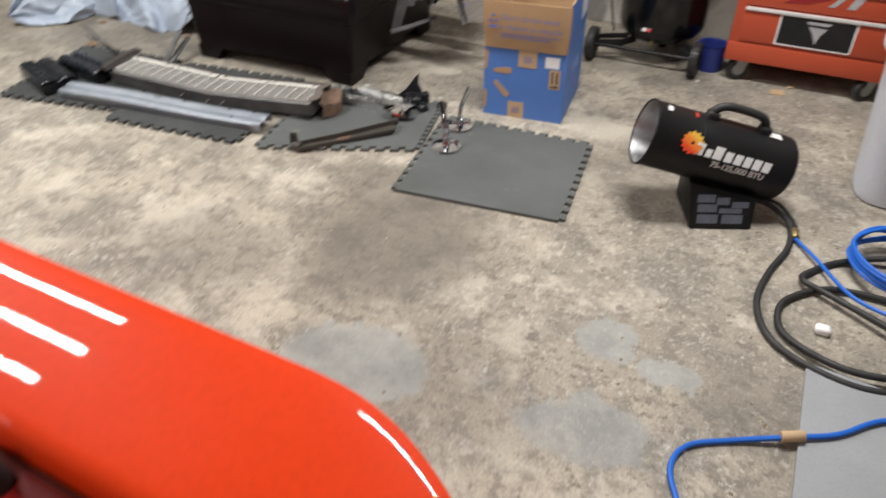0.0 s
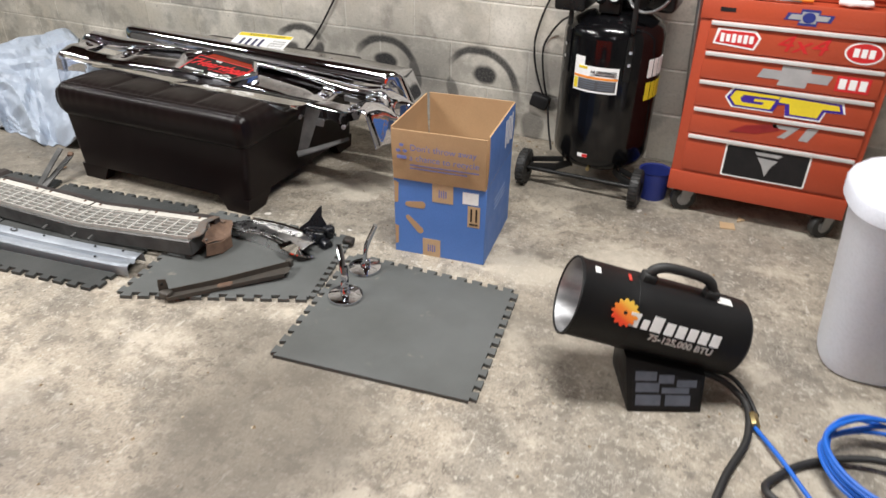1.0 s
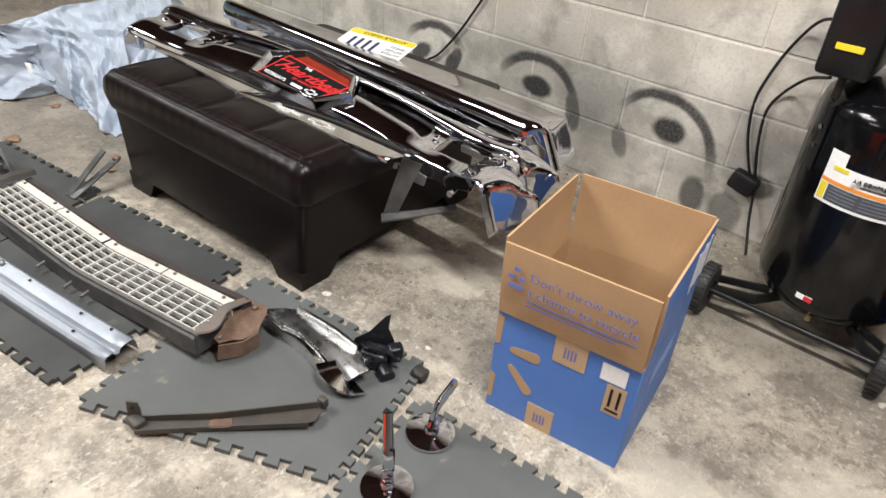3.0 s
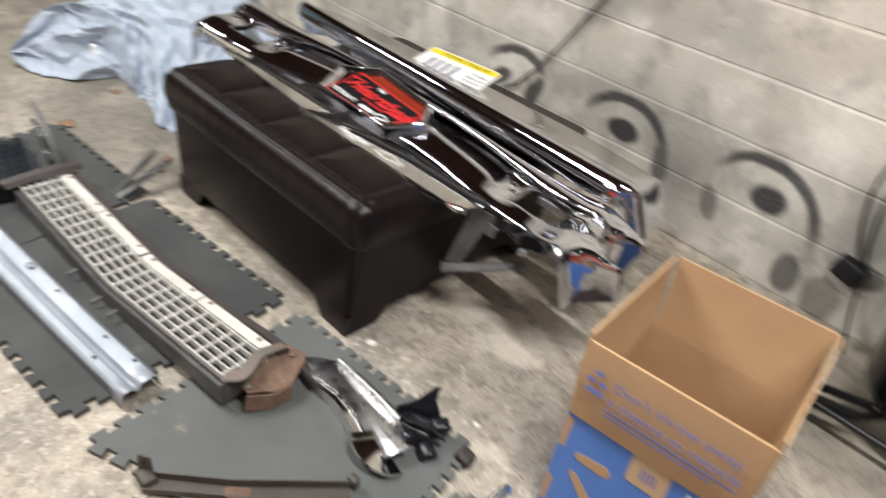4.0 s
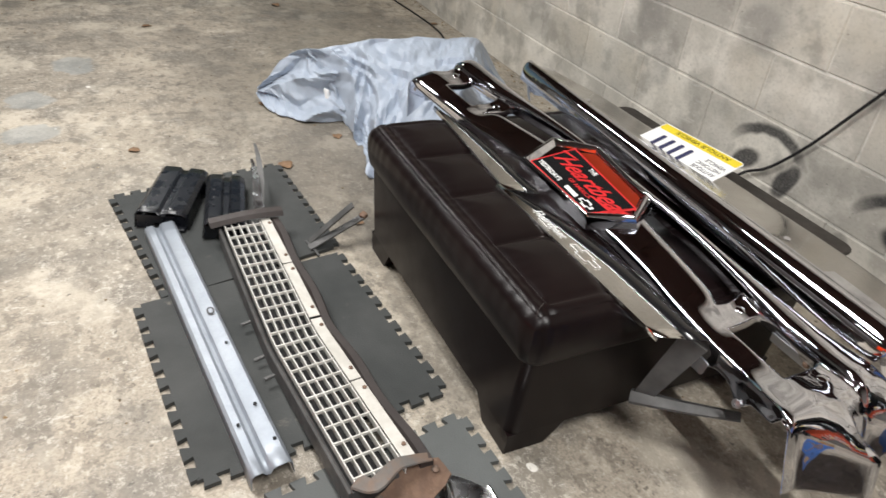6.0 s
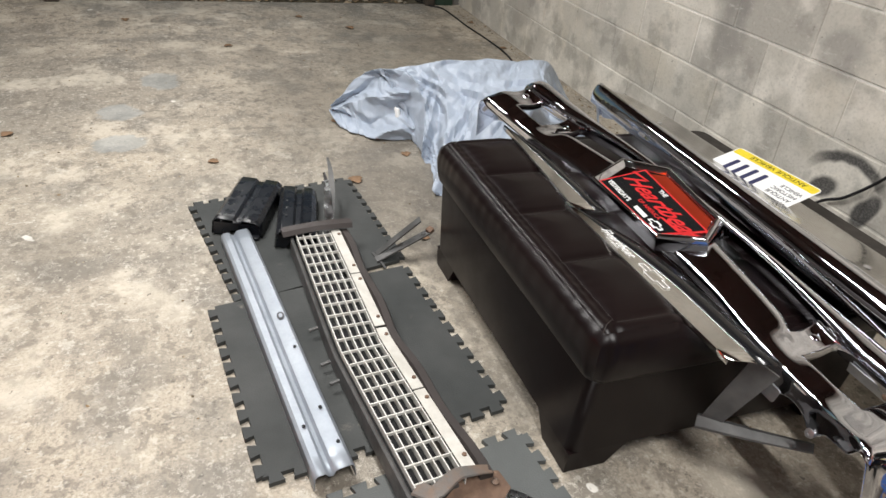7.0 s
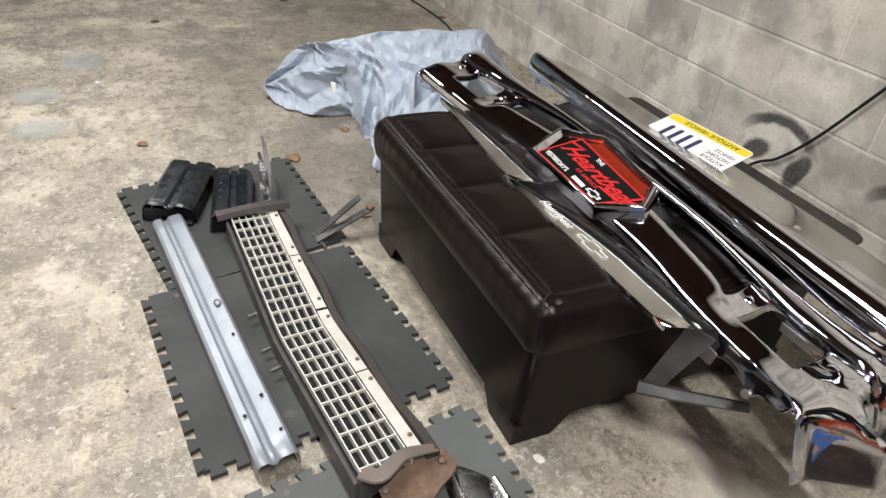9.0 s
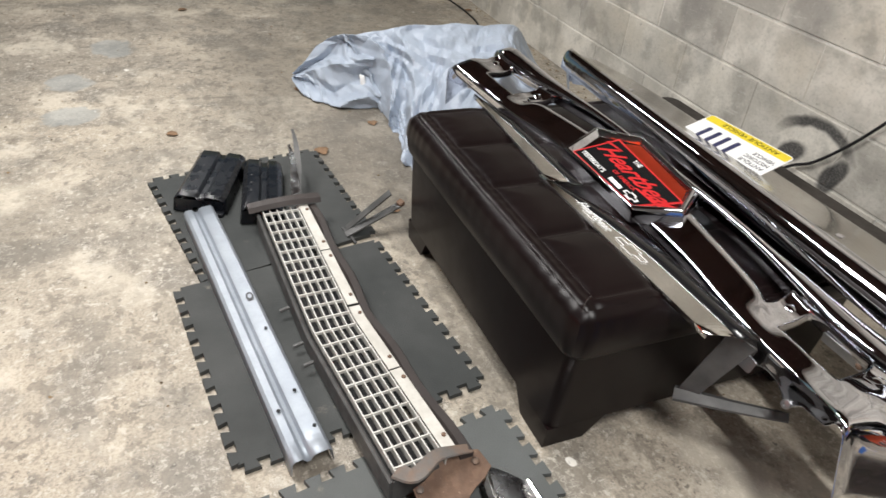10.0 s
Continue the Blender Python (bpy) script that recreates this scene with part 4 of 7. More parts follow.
part("burner_cone", inner, GALV, heater, "bare grey metal burner cone")
for k in range(7):
    a = 2 * math.pi * k / 7
    c = Vector((0.2, 0.03 * math.cos(a), 0.03 * math.sin(a)))
    part("burner_hole", cyl(HF @ c, HF @ (c - Vector((0.026, 0, 0))), 0.008, seg=10), INK_DARK, heater)
hd = HL * 0.56
part("handle", tube([HF @ Vector((hd - 0.085, 0.0, HR - 0.004)), HF @ Vector((hd - 0.088, 0, HR + 0.026)), HF @ Vector((hd - 0.06, 0, HR + 0.046)), HF @ Vector((hd, 0, HR + 0.05)), HF @ Vector((hd + 0.06, 0, HR + 0.044)), HF @ Vector((hd + 0.085, 0, HR + 0.02)), HF @ Vector((hd + 0.088, 0, HR - 0.004))], 0.0135, 8, 12), BLACK_RUBBER, heater, "moulded black plastic handle")
for s in (-1, 1):
    b = rounded(0.02, 0.018, 0.016, 0.008, 4)
    b.transform(HF @ Matrix.Translation((hd + s * 0.088, 0, HR + 0.006)))
    part("handle_foot", b, BLACK_RUBBER, heater)
# base: sloping sides, panel with a label on its front
bx = Vector((0.177, 0.081, 0)).normalized()
by = Vector((-bx.y, bx.x, 0))
BF = INV @ (Matrix.Translation((1.458, 3.02, 0)) @ Matrix((bx, by, Vector((0, 0, 1)))).transposed().to_4x4())
q = bmesh.new()
lo = [q.verts.new(p) for p in ((0, 0, 0), (0.195, 0, 0), (0.195, 0.2, 0), (0, 0.2, 0))]
hi = [q.verts.new(p) for p in ((-0.015, 0.045, 0.150), (0.200, 0.035, 0.100), (0.200, 0.17, 0.100), (-0.015, 0.17, 0.150))]
for i in range(4):
    q.faces.new((lo[i], lo[(i + 1) % 4], hi[(i + 1) % 4], hi[i]))
q.faces.new(lo[::-1])
q.faces.new(hi)
bev(q, 0.004, 2)
q.transform(BF)
part("base", q, MATT_BLACK, heater)
slope = math.degrees(math.atan2(0.040, 0.125))
panel = BF @ pose(0, -0.0012, 0) @ pose(0, 0, 0, 90 - slope)
shape("warning_label", [(0.012, 0.012), (0.184, 0.012), (0.186, 0.092), (0.006, 0.128)], INK_DARK, heater, panel, 0.001, "black warning label with grey panels")
for cx, cy, w, h in ((0.042, 0.104, 0.056, 0.026), (0.096, 0.096, 0.040, 0.024), (0.150, 0.084, 0.052, 0.020), (0.048, 0.072, 0.062, 0.026), (0.122, 0.064, 0.072, 0.016), (0.052, 0.036, 0.066, 0.030), (0.130, 0.036, 0.066, 0.030)):
    shape("printed_block", rect(w, h, cx, cy), LABEL_GREY, heater, panel @ pose(0, 0, 0.0011), 0.0004)
# printed mark and lettering on the barrel's front


def on_barrel(u, ang):
    """A plane on the barrel, u along it, ang degrees above the side that looks forward."""
    a = radians(ang)
    y, zz = -(HR + 0.0014) * math.cos(a), (HR + 0.0014) * math.sin(a)
    return HF @ Matrix.Translation((u, y, zz)) @ pose(0, 0, 0, 90 - ang)


gear = []
for k in range(26):
    r = 0.036 if k % 2 else 0.030
    gear += [(r * math.cos(2 * math.pi * (k - 0.25) / 26), r * math.sin(2 * math.pi * (k - 0.25) / 26)), (r * math.cos(2 * math.pi * (k + 0.25) / 26), r * math.sin(2 * math.pi * (k + 0.25) / 26))]
shape("printed_gear_mark", gear, SUN_MARK, heater, on_barrel(0.122, 27), 0.0036, "orange and yellow gear shaped mark")
shape("printed_hub", ellipse(0.005, 0.005), INK_DARK, heater, on_barrel(0.122, 27) @ pose(0, 0, 0.0036), 0.0004)
x = 0.134
for w, h in ((0.035, 0.037), (0.022, 0.025), (0.035, 0.040), (0.029, 0.032), (0.029, 0.032), (0.028, 0.032), (0.029, 0.032), (0.029, 0.032)):
    shape("printed_bar", [(x, -0.017), (x + w * 0.8, -0.017), (x + w * 0.9, h - 0.017), (x + w * 0.12, h - 0.017)], PAPER, heater, on_barrel(0, 20), 0.0030)
    x += w + 0.0028
lettering("75-125,000 BTU", 0.0265, PAPER, heater, on_barrel(0.202, 1), depth=0.0016, bold=0.0006)
shape("sticker", rect(0.042, 0.026), PAPER, heater, on_barrel(0.392, 84), 0.0015, "small white sticker")
shape("sticker", rect(0.014, 0.022), PAPER, heater, on_barrel(0.040, 80), 0.0015)
shape("sticker", rect(0.008, 0.024), RED_INK, heater, on_barrel(0.128, 82), 0.0015)

# ---- hoses and board ----
hose = thing("gas_hose", "black rubber gas hose coiled loosely on the floor", "hose")
part("tube", tube([(1.60, 3.20, 0.06), (1.662, 3.20, 0.05), (1.71, 3.19, 0.03), (1.745, 3.15, 0.018), (1.752, 3.04, 0.010), (1.715, 2.89, 0.010), (1.702, 2.74, 0.010), (1.75, 2.61, 0.010), (1.856, 2.54, 0.012), (2.0, 2.525, 0.012), (2.15, 2.60, 0.014), (2.24, 2.75, 0.014), (2.16, 2.87, 0.014), (2.04, 2.90, 0.014), (1.88, 2.885, 0.012), (1.785, 2.80, 0.011), (1.76, 2.72, 0.011), (1.79, 2.63, 0.012), (1.92, 2.56, 0.024), (2.06, 2.58, 0.026), (2.2, 2.68, 0.012), (2.30, 2.85, 0.012), (2.25, 2.98, 0.03), (2.169, 3.01, 0.035), (2.06, 3.085, 0.036), (1.91, 3.04, 0.012), (1.82, 2.94, 0.011), (1.808, 2.88, 0.022), (1.88, 2.84, 0.024), (2.02, 2.76, 0.032), (2.2, 2.66, 0.034), (2.45, 2.6, 0.011)], 0.0095, 8, 10), BLACK_RUBBER, hose)
part("tube", tube([(1.62, 3.23, 0.05), (1.69, 3.235, 0.04), (1.74, 3.20, 0.02), (1.77, 3.14, 0.012)], 0.006, 8, 8), BLACK_RUBBER, hose)
part("coupling", cyl((1.757, 3.135, 0.017), (1.768, 3.095, 0.014), 0.014, seg=8, w=0.002), BRASS, hose, "worn brass hose coupling")
blue = thing("air_hose", "bright blue air hose in a loose coil", "hose")
loops = [(1.768, 3.095, 0.012), (1.833, 2.999, 0.022), (1.933, 2.848, 0.034), (2.06, 2.784, 0.046), (2.2, 2.80, 0.03)]
rnd = random.Random(3)
for k in range(44):
    a = 2 * math.pi * k / 8 - 0.9
    r = 0.118 + 0.03 * rnd.random()
    loops.append((2.075 + r * 1.12 * math.cos(a), 3.045 + r * 1.08 * math.sin(a), 0.042 + 0.009 * (k // 8) + 0.008 * rnd.random()))
part("tube", tube(loops, 0.0058, 6, 8), BLUE_HOSE, blue)
blue2 = thing("air_hose", "bright blue air hose lying across a grey board", "hose")
part("tube", tube([(1.70, 1.86, 0.008), (1.66, 1.98, 0.008), (1.612, 2.085, 0.008), (1.632, 2.165, 0.008), (1.724, 2.228, 0.008), (1.839, 2.285, 0.021), (1.93, 2.339, 0.021), (2.03, 2.434, 0.021), (2.2, 2.5, 0.021), (2.5, 2.45, 0.021)], 0.0068, 8, 8), BLUE_HOSE, blue2)
part("coupling", cyl((1.815, 2.273, 0.023), (1.862, 2.298, 0.025), 0.0135, seg=10, w=0.002), TAPE, blue2, "tan coupling sleeve")
solid("board", prism([(1.848, 2.555), (1.866, 1.75), (2.75, 1.75), (2.75, 2.50)], 0.0, 0.013, 0.002), GREY_BOARD, "flat grey board lying on the concrete floor", "board")
solid("pebble", rounded(0.02, 0.016, 0.012, 0.01, 4), PAPER, "small pale crumpled scrap on the floor", "scrap", pose(1.875, 2.70, 0.0115))

# ---- tool chest ----
CX0, CX1, CY0, CY1 = 1.335, 1.962, 4.232, 4.66
chest = thing("tool_chest", "orange-red rolling tool chest with stickers on its drawers", "tool chest")
part("body", box(CX0, CX1, CY0 + 0.004, CY1, 0.105, 0.828, 0.006), RED_CHEST, chest)
part("kick_rail", box(CX0 - 0.002, CX1 + 0.002, CY0 - 0.002, CY0 + 0.03, 0.100, 0.182, 0.005), RED_CHEST, chest)
part("top_tray", box(CX0 - 0.002, CX1 + 0.002, CY0 - 0.003, CY0 + 0.006, 0.762, 0.834, 0.003), RED_CHEST, chest)
EDGE = [0.762, 0.656, 0.553, 0.450, 0.344]
for k, zt in enumerate(EDGE):
    zb = EDGE[k + 1] if k < 4 else 0.192
    dr = part("drawer", box(CX0 + 0.036, CX1 - 0.020, CY0 - 0.006, CY0 + 0.03, zb + 0.003, zt - 0.003, 0.003), RED_CHEST, chest)
    hb = box(CX0 + 0.040, CX1 - 0.024, CY0 - 0.016, CY0 - 0.005, zt - 0.017, zt - 0.003, 0.003)
    part("pull", hb, ALU_PULL, dr, "pale aluminium drawer pull")
for x, turn_ in ((CX0 + 0.062, 24), (CX1 - 0.055, 40)):
    cm = pose(x, CY0 + 0.045, 0.05, 0, 0, turn_)
    caster = part("caster", cyl((0, -0.017, 0), (0, 0.017, 0), 0.0495, seg=32, w=0.007), BLACK_RUBBER, chest, "black rubber swivel caster")
    caster.matrix_basis = cm
    part("hub", cyl((0, -0.019, 0), (0, 0.019, 0), 0.026, seg=24), GALV, caster)
    for o in (-0.0215, 0.0215):
        part("fork", prism([(-0.018, -0.012), (0.012, -0.016), (0.042, 0.052), (-0.012, 0.052)], o - 0.0015, o + 0.0015, m=pose(0, 0, 0, 90)), GALV, caster)
    part("plate", box(-0.03, 0.045, -0.026, 0.026, 0.048, 0.053, 0.001, 1), GALV, caster)
    part("caster", cyl((x - 0.016, CY1 - 0.06, 0.049), (x + 0.016, CY1 - 0.06, 0.049), 0.049, seg=20, w=0.006), BLACK_RUBBER, chest)
    part("fork", box(x - 0.02, x + 0.02, CY1 - 0.09, CY1 - 0.03, 0.085, 0.105), GALV, chest)
face = pose(0, CY0 - 0.0068, 0) @ FRONT
tray = pose(0, CY0 - 0.0034, 0) @ FRONT


def sticker(pts, mat_, depth=0.0008, plane=None, label="printed sticker", lift=0.0):
    return shape("sticker", pts, mat_, chest, (plane or face) @ pose(0, 0, lift), depth, label)


def cross_mark(cx, cy, w, h):
    a, b_ = w / 2, h / 2
    return [(cx + x, cy + y) for x, y in ((-a, -b_ * 0.45), (-a * 0.36, -b_ * 0.45), (-a * 0.42, -b_), (a * 0.36, -b_), (a * 0.38, -b_ * 0.4), (a * 0.9, -b_ * 0.4), (a, b_ * 0.5), (a * 0.4, b_ * 0.5), (a * 0.42, b_), (-a * 0.36, b_), (-a * 0.38, b_ * 0.45), (-a * 0.88, b_ * 0.45))]


sticker(rect(0.05, 0.014, 1.42, 0.798), INK_DARK, plane=tray, label="dark recessed latch plate")
sticker(cross_mark(1.673, 0.796, 0.15, 0.052), STICK_BLUE, plane=tray)
sticker(cross_mark(1.673, 0.796, 0.125, 0.036), SILVER_PRINT, plane=tray, lift=0.0009)
sticker(ellipse(0.02, 0.017, 16, 1.673, 0.796), STICK_BLUE, plane=tray, lift=0.0018)
sticker([(1.392, 0.682), (1.53, 0.672), (1.545, 0.715), (1.525, 0.738), (1.40, 0.736)], PAPER)
sticker([(1.398, 0.688), (1.525, 0.679), (1.537, 0.713), (1.52, 0.73), (1.41, 0.730)], STICK_RED, lift=0.0009)
for k in range(6):
    sticker(rect(0.013, 0.03 - 0.004 * (k % 2), 1.42 + 0.019 * k, 0.706), PAPER, lift=0.0018)
lettering("4x4", 0.085, STICK_RED, chest, face @ pose(1.672, 0.706, 0), "CENTER", stretch=1.25, shear=0.25)
sticker(ellipse(0.058, 0.036, 28, 1.862, 0.703), PAPER)
sticker(ellipse(0.052, 0.031, 28, 1.862, 0.703), STICK_RED, lift=0.0009)
for k in (-1, 0, 1):
    sticker(rect(0.017, 0.028, 1.862 + 0.023 * k, 0.703), PAPER, lift=0.0018)
sticker(cross_mark(1.677, 0.600, 0.235, 0.07), SILVER_PRINT)
sticker(rect(0.104, 0.052, 1.858, 0.597), STICK_RED)
for k in (-1, 0, 1):
    sticker(rect(0.022, 0.034, 1.858 + 0.031 * k, 0.597), PAPER, lift=0.0009)
G = [(1.478, 0.500), (1.505, 0.470), (1.640, 0.470), (1.650, 0.497), (1.672, 0.500), (1.680, 0.462), (1.790, 0.462), (1.800, 0.493), (1.858, 0.496), (1.845, 0.528), (1.50, 0.535)]
cxg, cyg = 1.667, 0.499
sticker([(cxg + (x - cxg) * 1.035, cyg + (y - cyg) * 1.16) for x, y in G], PAPER, 0.0005)
sticker(G, STICK_PURPLE, lift=0.0006)
sticker([(1.490, 0.500), (1.511, 0.476), (1.628, 0.476), (1.640, 0.508), (1.572, 0.507), (1.569, 0.498), (1.604, 0.498), (1.600, 0.488), (1.532, 0.488), (1.524, 0.503), (1.534, 0.516), (1.648, 0.517), (1.652, 0.527), (1.505, 0.529)], STICK_YELLOW, lift=0.0015)
sticker([(1.694, 0.469), (1.782, 0.469), (1.792, 0.502), (1.846, 0.504), (1.838, 0.521), (1.655, 0.526), (1.65, 0.506), (1.686, 0.505)], STICK_YELLOW, lift=0.0015)
sticker([(1.51, 0.372), (1.60, 0.378), (1.68, 0.405), (1.66, 0.425), (1.56, 0.405)], STICK_DARKRED)
sticker([(1.675, 0.378), (1.70, 0.378), (1.74, 0.425), (1.65, 0.425), (1.655, 0.412), (1.705, 0.410)], SILVER_PRINT)
sticker([(1.745, 0.378), (1.775, 0.378), (1.80, 0.428), (1.765, 0.428)], SILVER_PRINT)
sticker(rrect(0.292, 0.128, 0.006, 1.661, 0.264), PAPER, 0.001, label="black decorative plate with a pale rim")
sticker(rrect(0.280, 0.117, 0.005, 1.661, 0.264), INK_DARK, 0.0006, lift=0.0011)
sticker([(1.618, 0.312), (1.712, 0.312), (1.700, 0.300), (1.626, 0.300)], SILVER_PRINT, 0.0005, lift=0.0018)
sticker([(1.63, 0.292), (1.700, 0.288), (1.682, 0.262), (1.668, 0.222), (1.650, 0.262)], SILVER_PRINT, 0.0005, lift=0.0018)
# upper chest set back, with tools on the ledge
upper = thing("upper_tool_chest", "orange-red upper tool chest standing on the lower one", "tool chest")
part("body", box(CX0 + 0.01, CX1 - 0.01, CY0 + 0.105, CY1, 0.8295, 1.22, 0.006), RED_CHEST, upper)
for k in range(3):
    dr = part("drawer", box(CX0 + 0.04, CX1 - 0.03, CY0 + 0.096, CY0 + 0.12, 0.85 + 0.1 * k, 0.942 + 0.1 * k, 0.003), RED_CHEST, upper)
    part("pull", box(CX0 + 0.044, CX1 - 0.034, CY0 + 0.086, CY0 + 0.097, 0.926 + 0.1 * k, 0.940 + 0.1 * k, 0.003), ALU_PULL, dr, "pale aluminium drawer pull")
driver = thing("screwdriver", "screwdriver with yellow handle lying on the chest ledge", "screwdriver")
part("handle", cyl((1.60, 4.29, 0.841), (1.675, 4.283, 0.841), 0.009, 0.008, 10, 0.002), SUN_ORANGE, driver)
part("shank", cyl((1.60, 4.29, 0.843), (1.47, 4.30, 0.836), 0.004, seg=8), GALV, driver)
solid("wrench", box(1.50, 1.64, 4.262, 4.276, 0.8345, 0.840, 0.002, 1), GALV, "bright steel wrench lying on the chest ledge", "wrench")
solid("rag", rounded(0.05, 0.018, 0.010, 0.008, 5, lambda p, g: p + Vector((0.004, 0.004, 0.004)) * noise.noise(p * 50)), PAPER, "small crumpled white rag on the chest ledge", "rag", pose(1.80, 4.285, 0.8445))
solid("pliers", tube([(1.40, 4.29, 0.838), (1.46, 4.275, 0.839), (1.52, 4.283, 0.838)], 0.008, 5, 7), INK_DARK, "black handled tool lying on the chest ledge", "tool")
# leaning pipe between compressor and chest, blue tub behind
solid("pipe", tube([(1.335, 4.55, 0.0), (1.322, 4.46, 0.35), (1.318, 4.30, 0.80), (1.318, 4.22, 1.1)], 0.011, 6, 10), GALV, "grey metal pipe leaning against the tool chest", "pipe")
tub = lathe([(0.0, 0.0), (0.055, 0.0), (0.065, 0.12), (0.068, 0.122), (0.061, 0.118), (0.052, 0.006), (0, 0.006)], 24)
solid("tub", tub, STICK_BLUE, "small deep blue plastic tub on the floor", "tub", pose(1.268, 4.34, 0))

# ---- air compressor ----
AX, AY, AR = 1.01, 4.40, 0.196
comp = thing("air_compressor", "glossy black upright air compressor on two wheels", "air compressor", pose(AX, AY, 0))
part("tank", lathe([(0, 0.085), (0.06, 0.087), (0.12, 0.098), (0.165, 0.118), (0.188, 0.145), (AR, 0.175), (AR, 0.645), (0.188, 0.675), (0.165, 0.702), (0.12, 0.722), (0.06, 0.733), (0, 0.735)], 64), GLOSS_BLACK, comp, "glossy black steel tank")


def curved(name, a0, a1, z0, z1, mat_, r=AR + 0.0012, label=""):
    """A label that follows the tank; angles from the side that looks forward, to the right."""
    b = bmesh.new()
    n = 10
    g = []
    for i in range(n + 1):
        a = radians(a0 + (a1 - a0) * i / n)
        g.append([b.verts.new((q * math.sin(a), -q * math.cos(a), zz)) for zz, q in ((z0, r), (z1, r), (z1, r - 0.002), (z0, r - 0.002))])
    for p, q in zip(g, g[1:]):
        for i in range(4):
            b.faces.new((p[i], q[i], q[(i + 1) % 4], p[(i + 1) % 4]))
    b.faces.new(g[0])
    b.faces.new(g[-1][::-1])
    return part(name, b, mat_, comp, label)


curved("label", -31, 22, 0.447, 0.548, PAPER, label="white product label")
curved("label", -31, -18, 0.548, 0.580, PAPER)
curved("label_band", -30.5, 21.5, 0.500, 0.509, SUN_ORANGE, AR + 0.0022)
curved("label_block", -24, 20, 0.455, 0.497, LABEL_DARK, AR + 0.0022)
curved("label_mark", -30, -25, 0.455, 0.497, STICK_YELLOW, AR + 0.0022)
curved("label_mark", -25, -14, 0.535, 0.545, STICK_YELLOW, AR + 0.0022)
for k in range(4):
    curved("label_line", -22, -3, 0.461 + 0.009 * k, 0.464 + 0.009 * k, LABEL_GREY, AR + 0.003)
    curved("label_line", 0, 18, 0.461 + 0.009 * k, 0.464 + 0.009 * k, LABEL_GREY, AR + 0.003)
lettering("AIR COMPRESSOR", 0.0125, INK_DARK, comp, pose(0.018, -AR * 0.985 - 0.0065, 0.530, 90, 0, 6), "CENTER", depth=0.003)
curved("label_line", -4, 17, 0.515, 0.519, LABEL_DARK, AR + 0.0022)
curved("label", -14, -2, 0.150 + 0.025, 0.190, PAPER, label="small red and white warning label")
curved("label_mark", -8, -2, 0.176, 0.189, STICK_RED, AR + 0.0022)
for k in range(4):
    curved("printed_bar", 58 + 9.5 * k, 65.5 + 9.5 * k, 0.505, 0.575, PAPER)
    curved("printed_bar", 58 + 9.5 * k, 65.5 + 9.5 * k, 0.415, 0.485, STICK_YELLOW)
part("drain_valve", cyl((0.0, -AR * 0.8, 0.13), (0.0, -AR * 0.95, 0.120), 0.008, seg=8), BRASS, comp)
# frame, wheels
part("axle", cyl((-0.27, -0.178, 0.075), (0.206, -0.178, 0.075), 0.009, seg=10), BLACK_FRAME, comp)
for x in (-0.275, 0.205):
    wh = part("wheel", lathe([(0.03, -0.02), (0.05, -0.022), (0.068, -0.019), (0.075, -0.010), (0.076, 0), (0.075, 0.010), (0.068, 0.019), (0.05, 0.022), (0.03, 0.02)], 36, m=pose(x, -0.178, 0.076, 0, 90, 0)), BLACK_RUBBER, comp, "black rubber wheel")
    part("hub", lathe([(0, -0.014), (0.031, -0.016), (0.031, 0.016), (0, 0.014)], 24, m=pose(x, -0.178, 0.076, 0, 90, 0)), BLACK_FRAME, wh)
    for k in range(30):
        a = 2 * math.pi * k / 30
        part("tread_block", box(-0.016, 0.016, -0.004, 0.004, 0.0745, 0.078), BLACK_RUBBER, wh).matrix_basis = pose(x, -0.178, 0.076) @ pose(0, 0, 0, math.degrees(a)) @ pose(0, 0, 0, 0, 0, 12 if k % 2 else -12)
    s = 1 if x > 0 else -1
    part("frame_bar", sweep([Vector((s * 0.20 if s > 0 else -0.25, -0.178, 0.082)), Vector((s * 0.14, -0.16, 0.094)), Vector((s * 0.09, -0.09, 0.098))], rect(0.008, 0.03)), BLACK_FRAME, comp)
    part("frame_bar", sweep([Vector((s * 0.20 if s > 0 else -0.25, -0.15, 0.105)), Vector((s * 0.12, -0.12, 0.118))], rect(0.008, 0.022)), BLACK_FRAME, comp)
for a_ in (-46, 30):
    hb = curved("handle_strap", a_ - 3.5, a_ + 3.5, 0.50, 0.655, BLACK_FRAME, AR + 0.006)
    r_ = AR + 0.006
    sx_, sy_ = math.sin(radians(a_)), -math.cos(radians(a_))
    for zz in (0.565, 0.612):
        part("bolt", cyl((r_ * sx_, r_ * sy_, zz), ((r_ + 0.009) * sx_, (r_ + 0.009) * sy_, zz), 0.007, seg=8), CHROME, hb, "bright bolt")
    part("handle_bar", tube([(r_ * sx_, r_ * sy_, 0.62), (r_ * sx_, r_ * sy_, 0.72), (r_ * sx_ * 0.96, r_ * sy_ * 0.96, 0.84), (r_ * sx_ * 0.9, r_ * sy_ * 0.9, 1.0)], 0.010, 6, 10), BLACK_FRAME, comp)
part("foot", cyl((0, 0.12, 0.0), (0, 0.12, 0.1), 0.02, seg=12), BLACK_FRAME, comp)
part("pump_shroud", box(-0.21, -0.09, -0.17, 0.02, 0.735, 0.93, 0.014, 3), BLACK, comp)
part("warning_label", box(-0.18, -0.12, -0.1735, -0.1705, 0.80, 0.815, 0.0008, 1), STICK_YELLOW, comp, "yellow warning label")
part("pump_body", box(-0.05, 0.22, -0.05, 0.15, 0.735, 0.95, 0.02, 3), BLACK, comp)
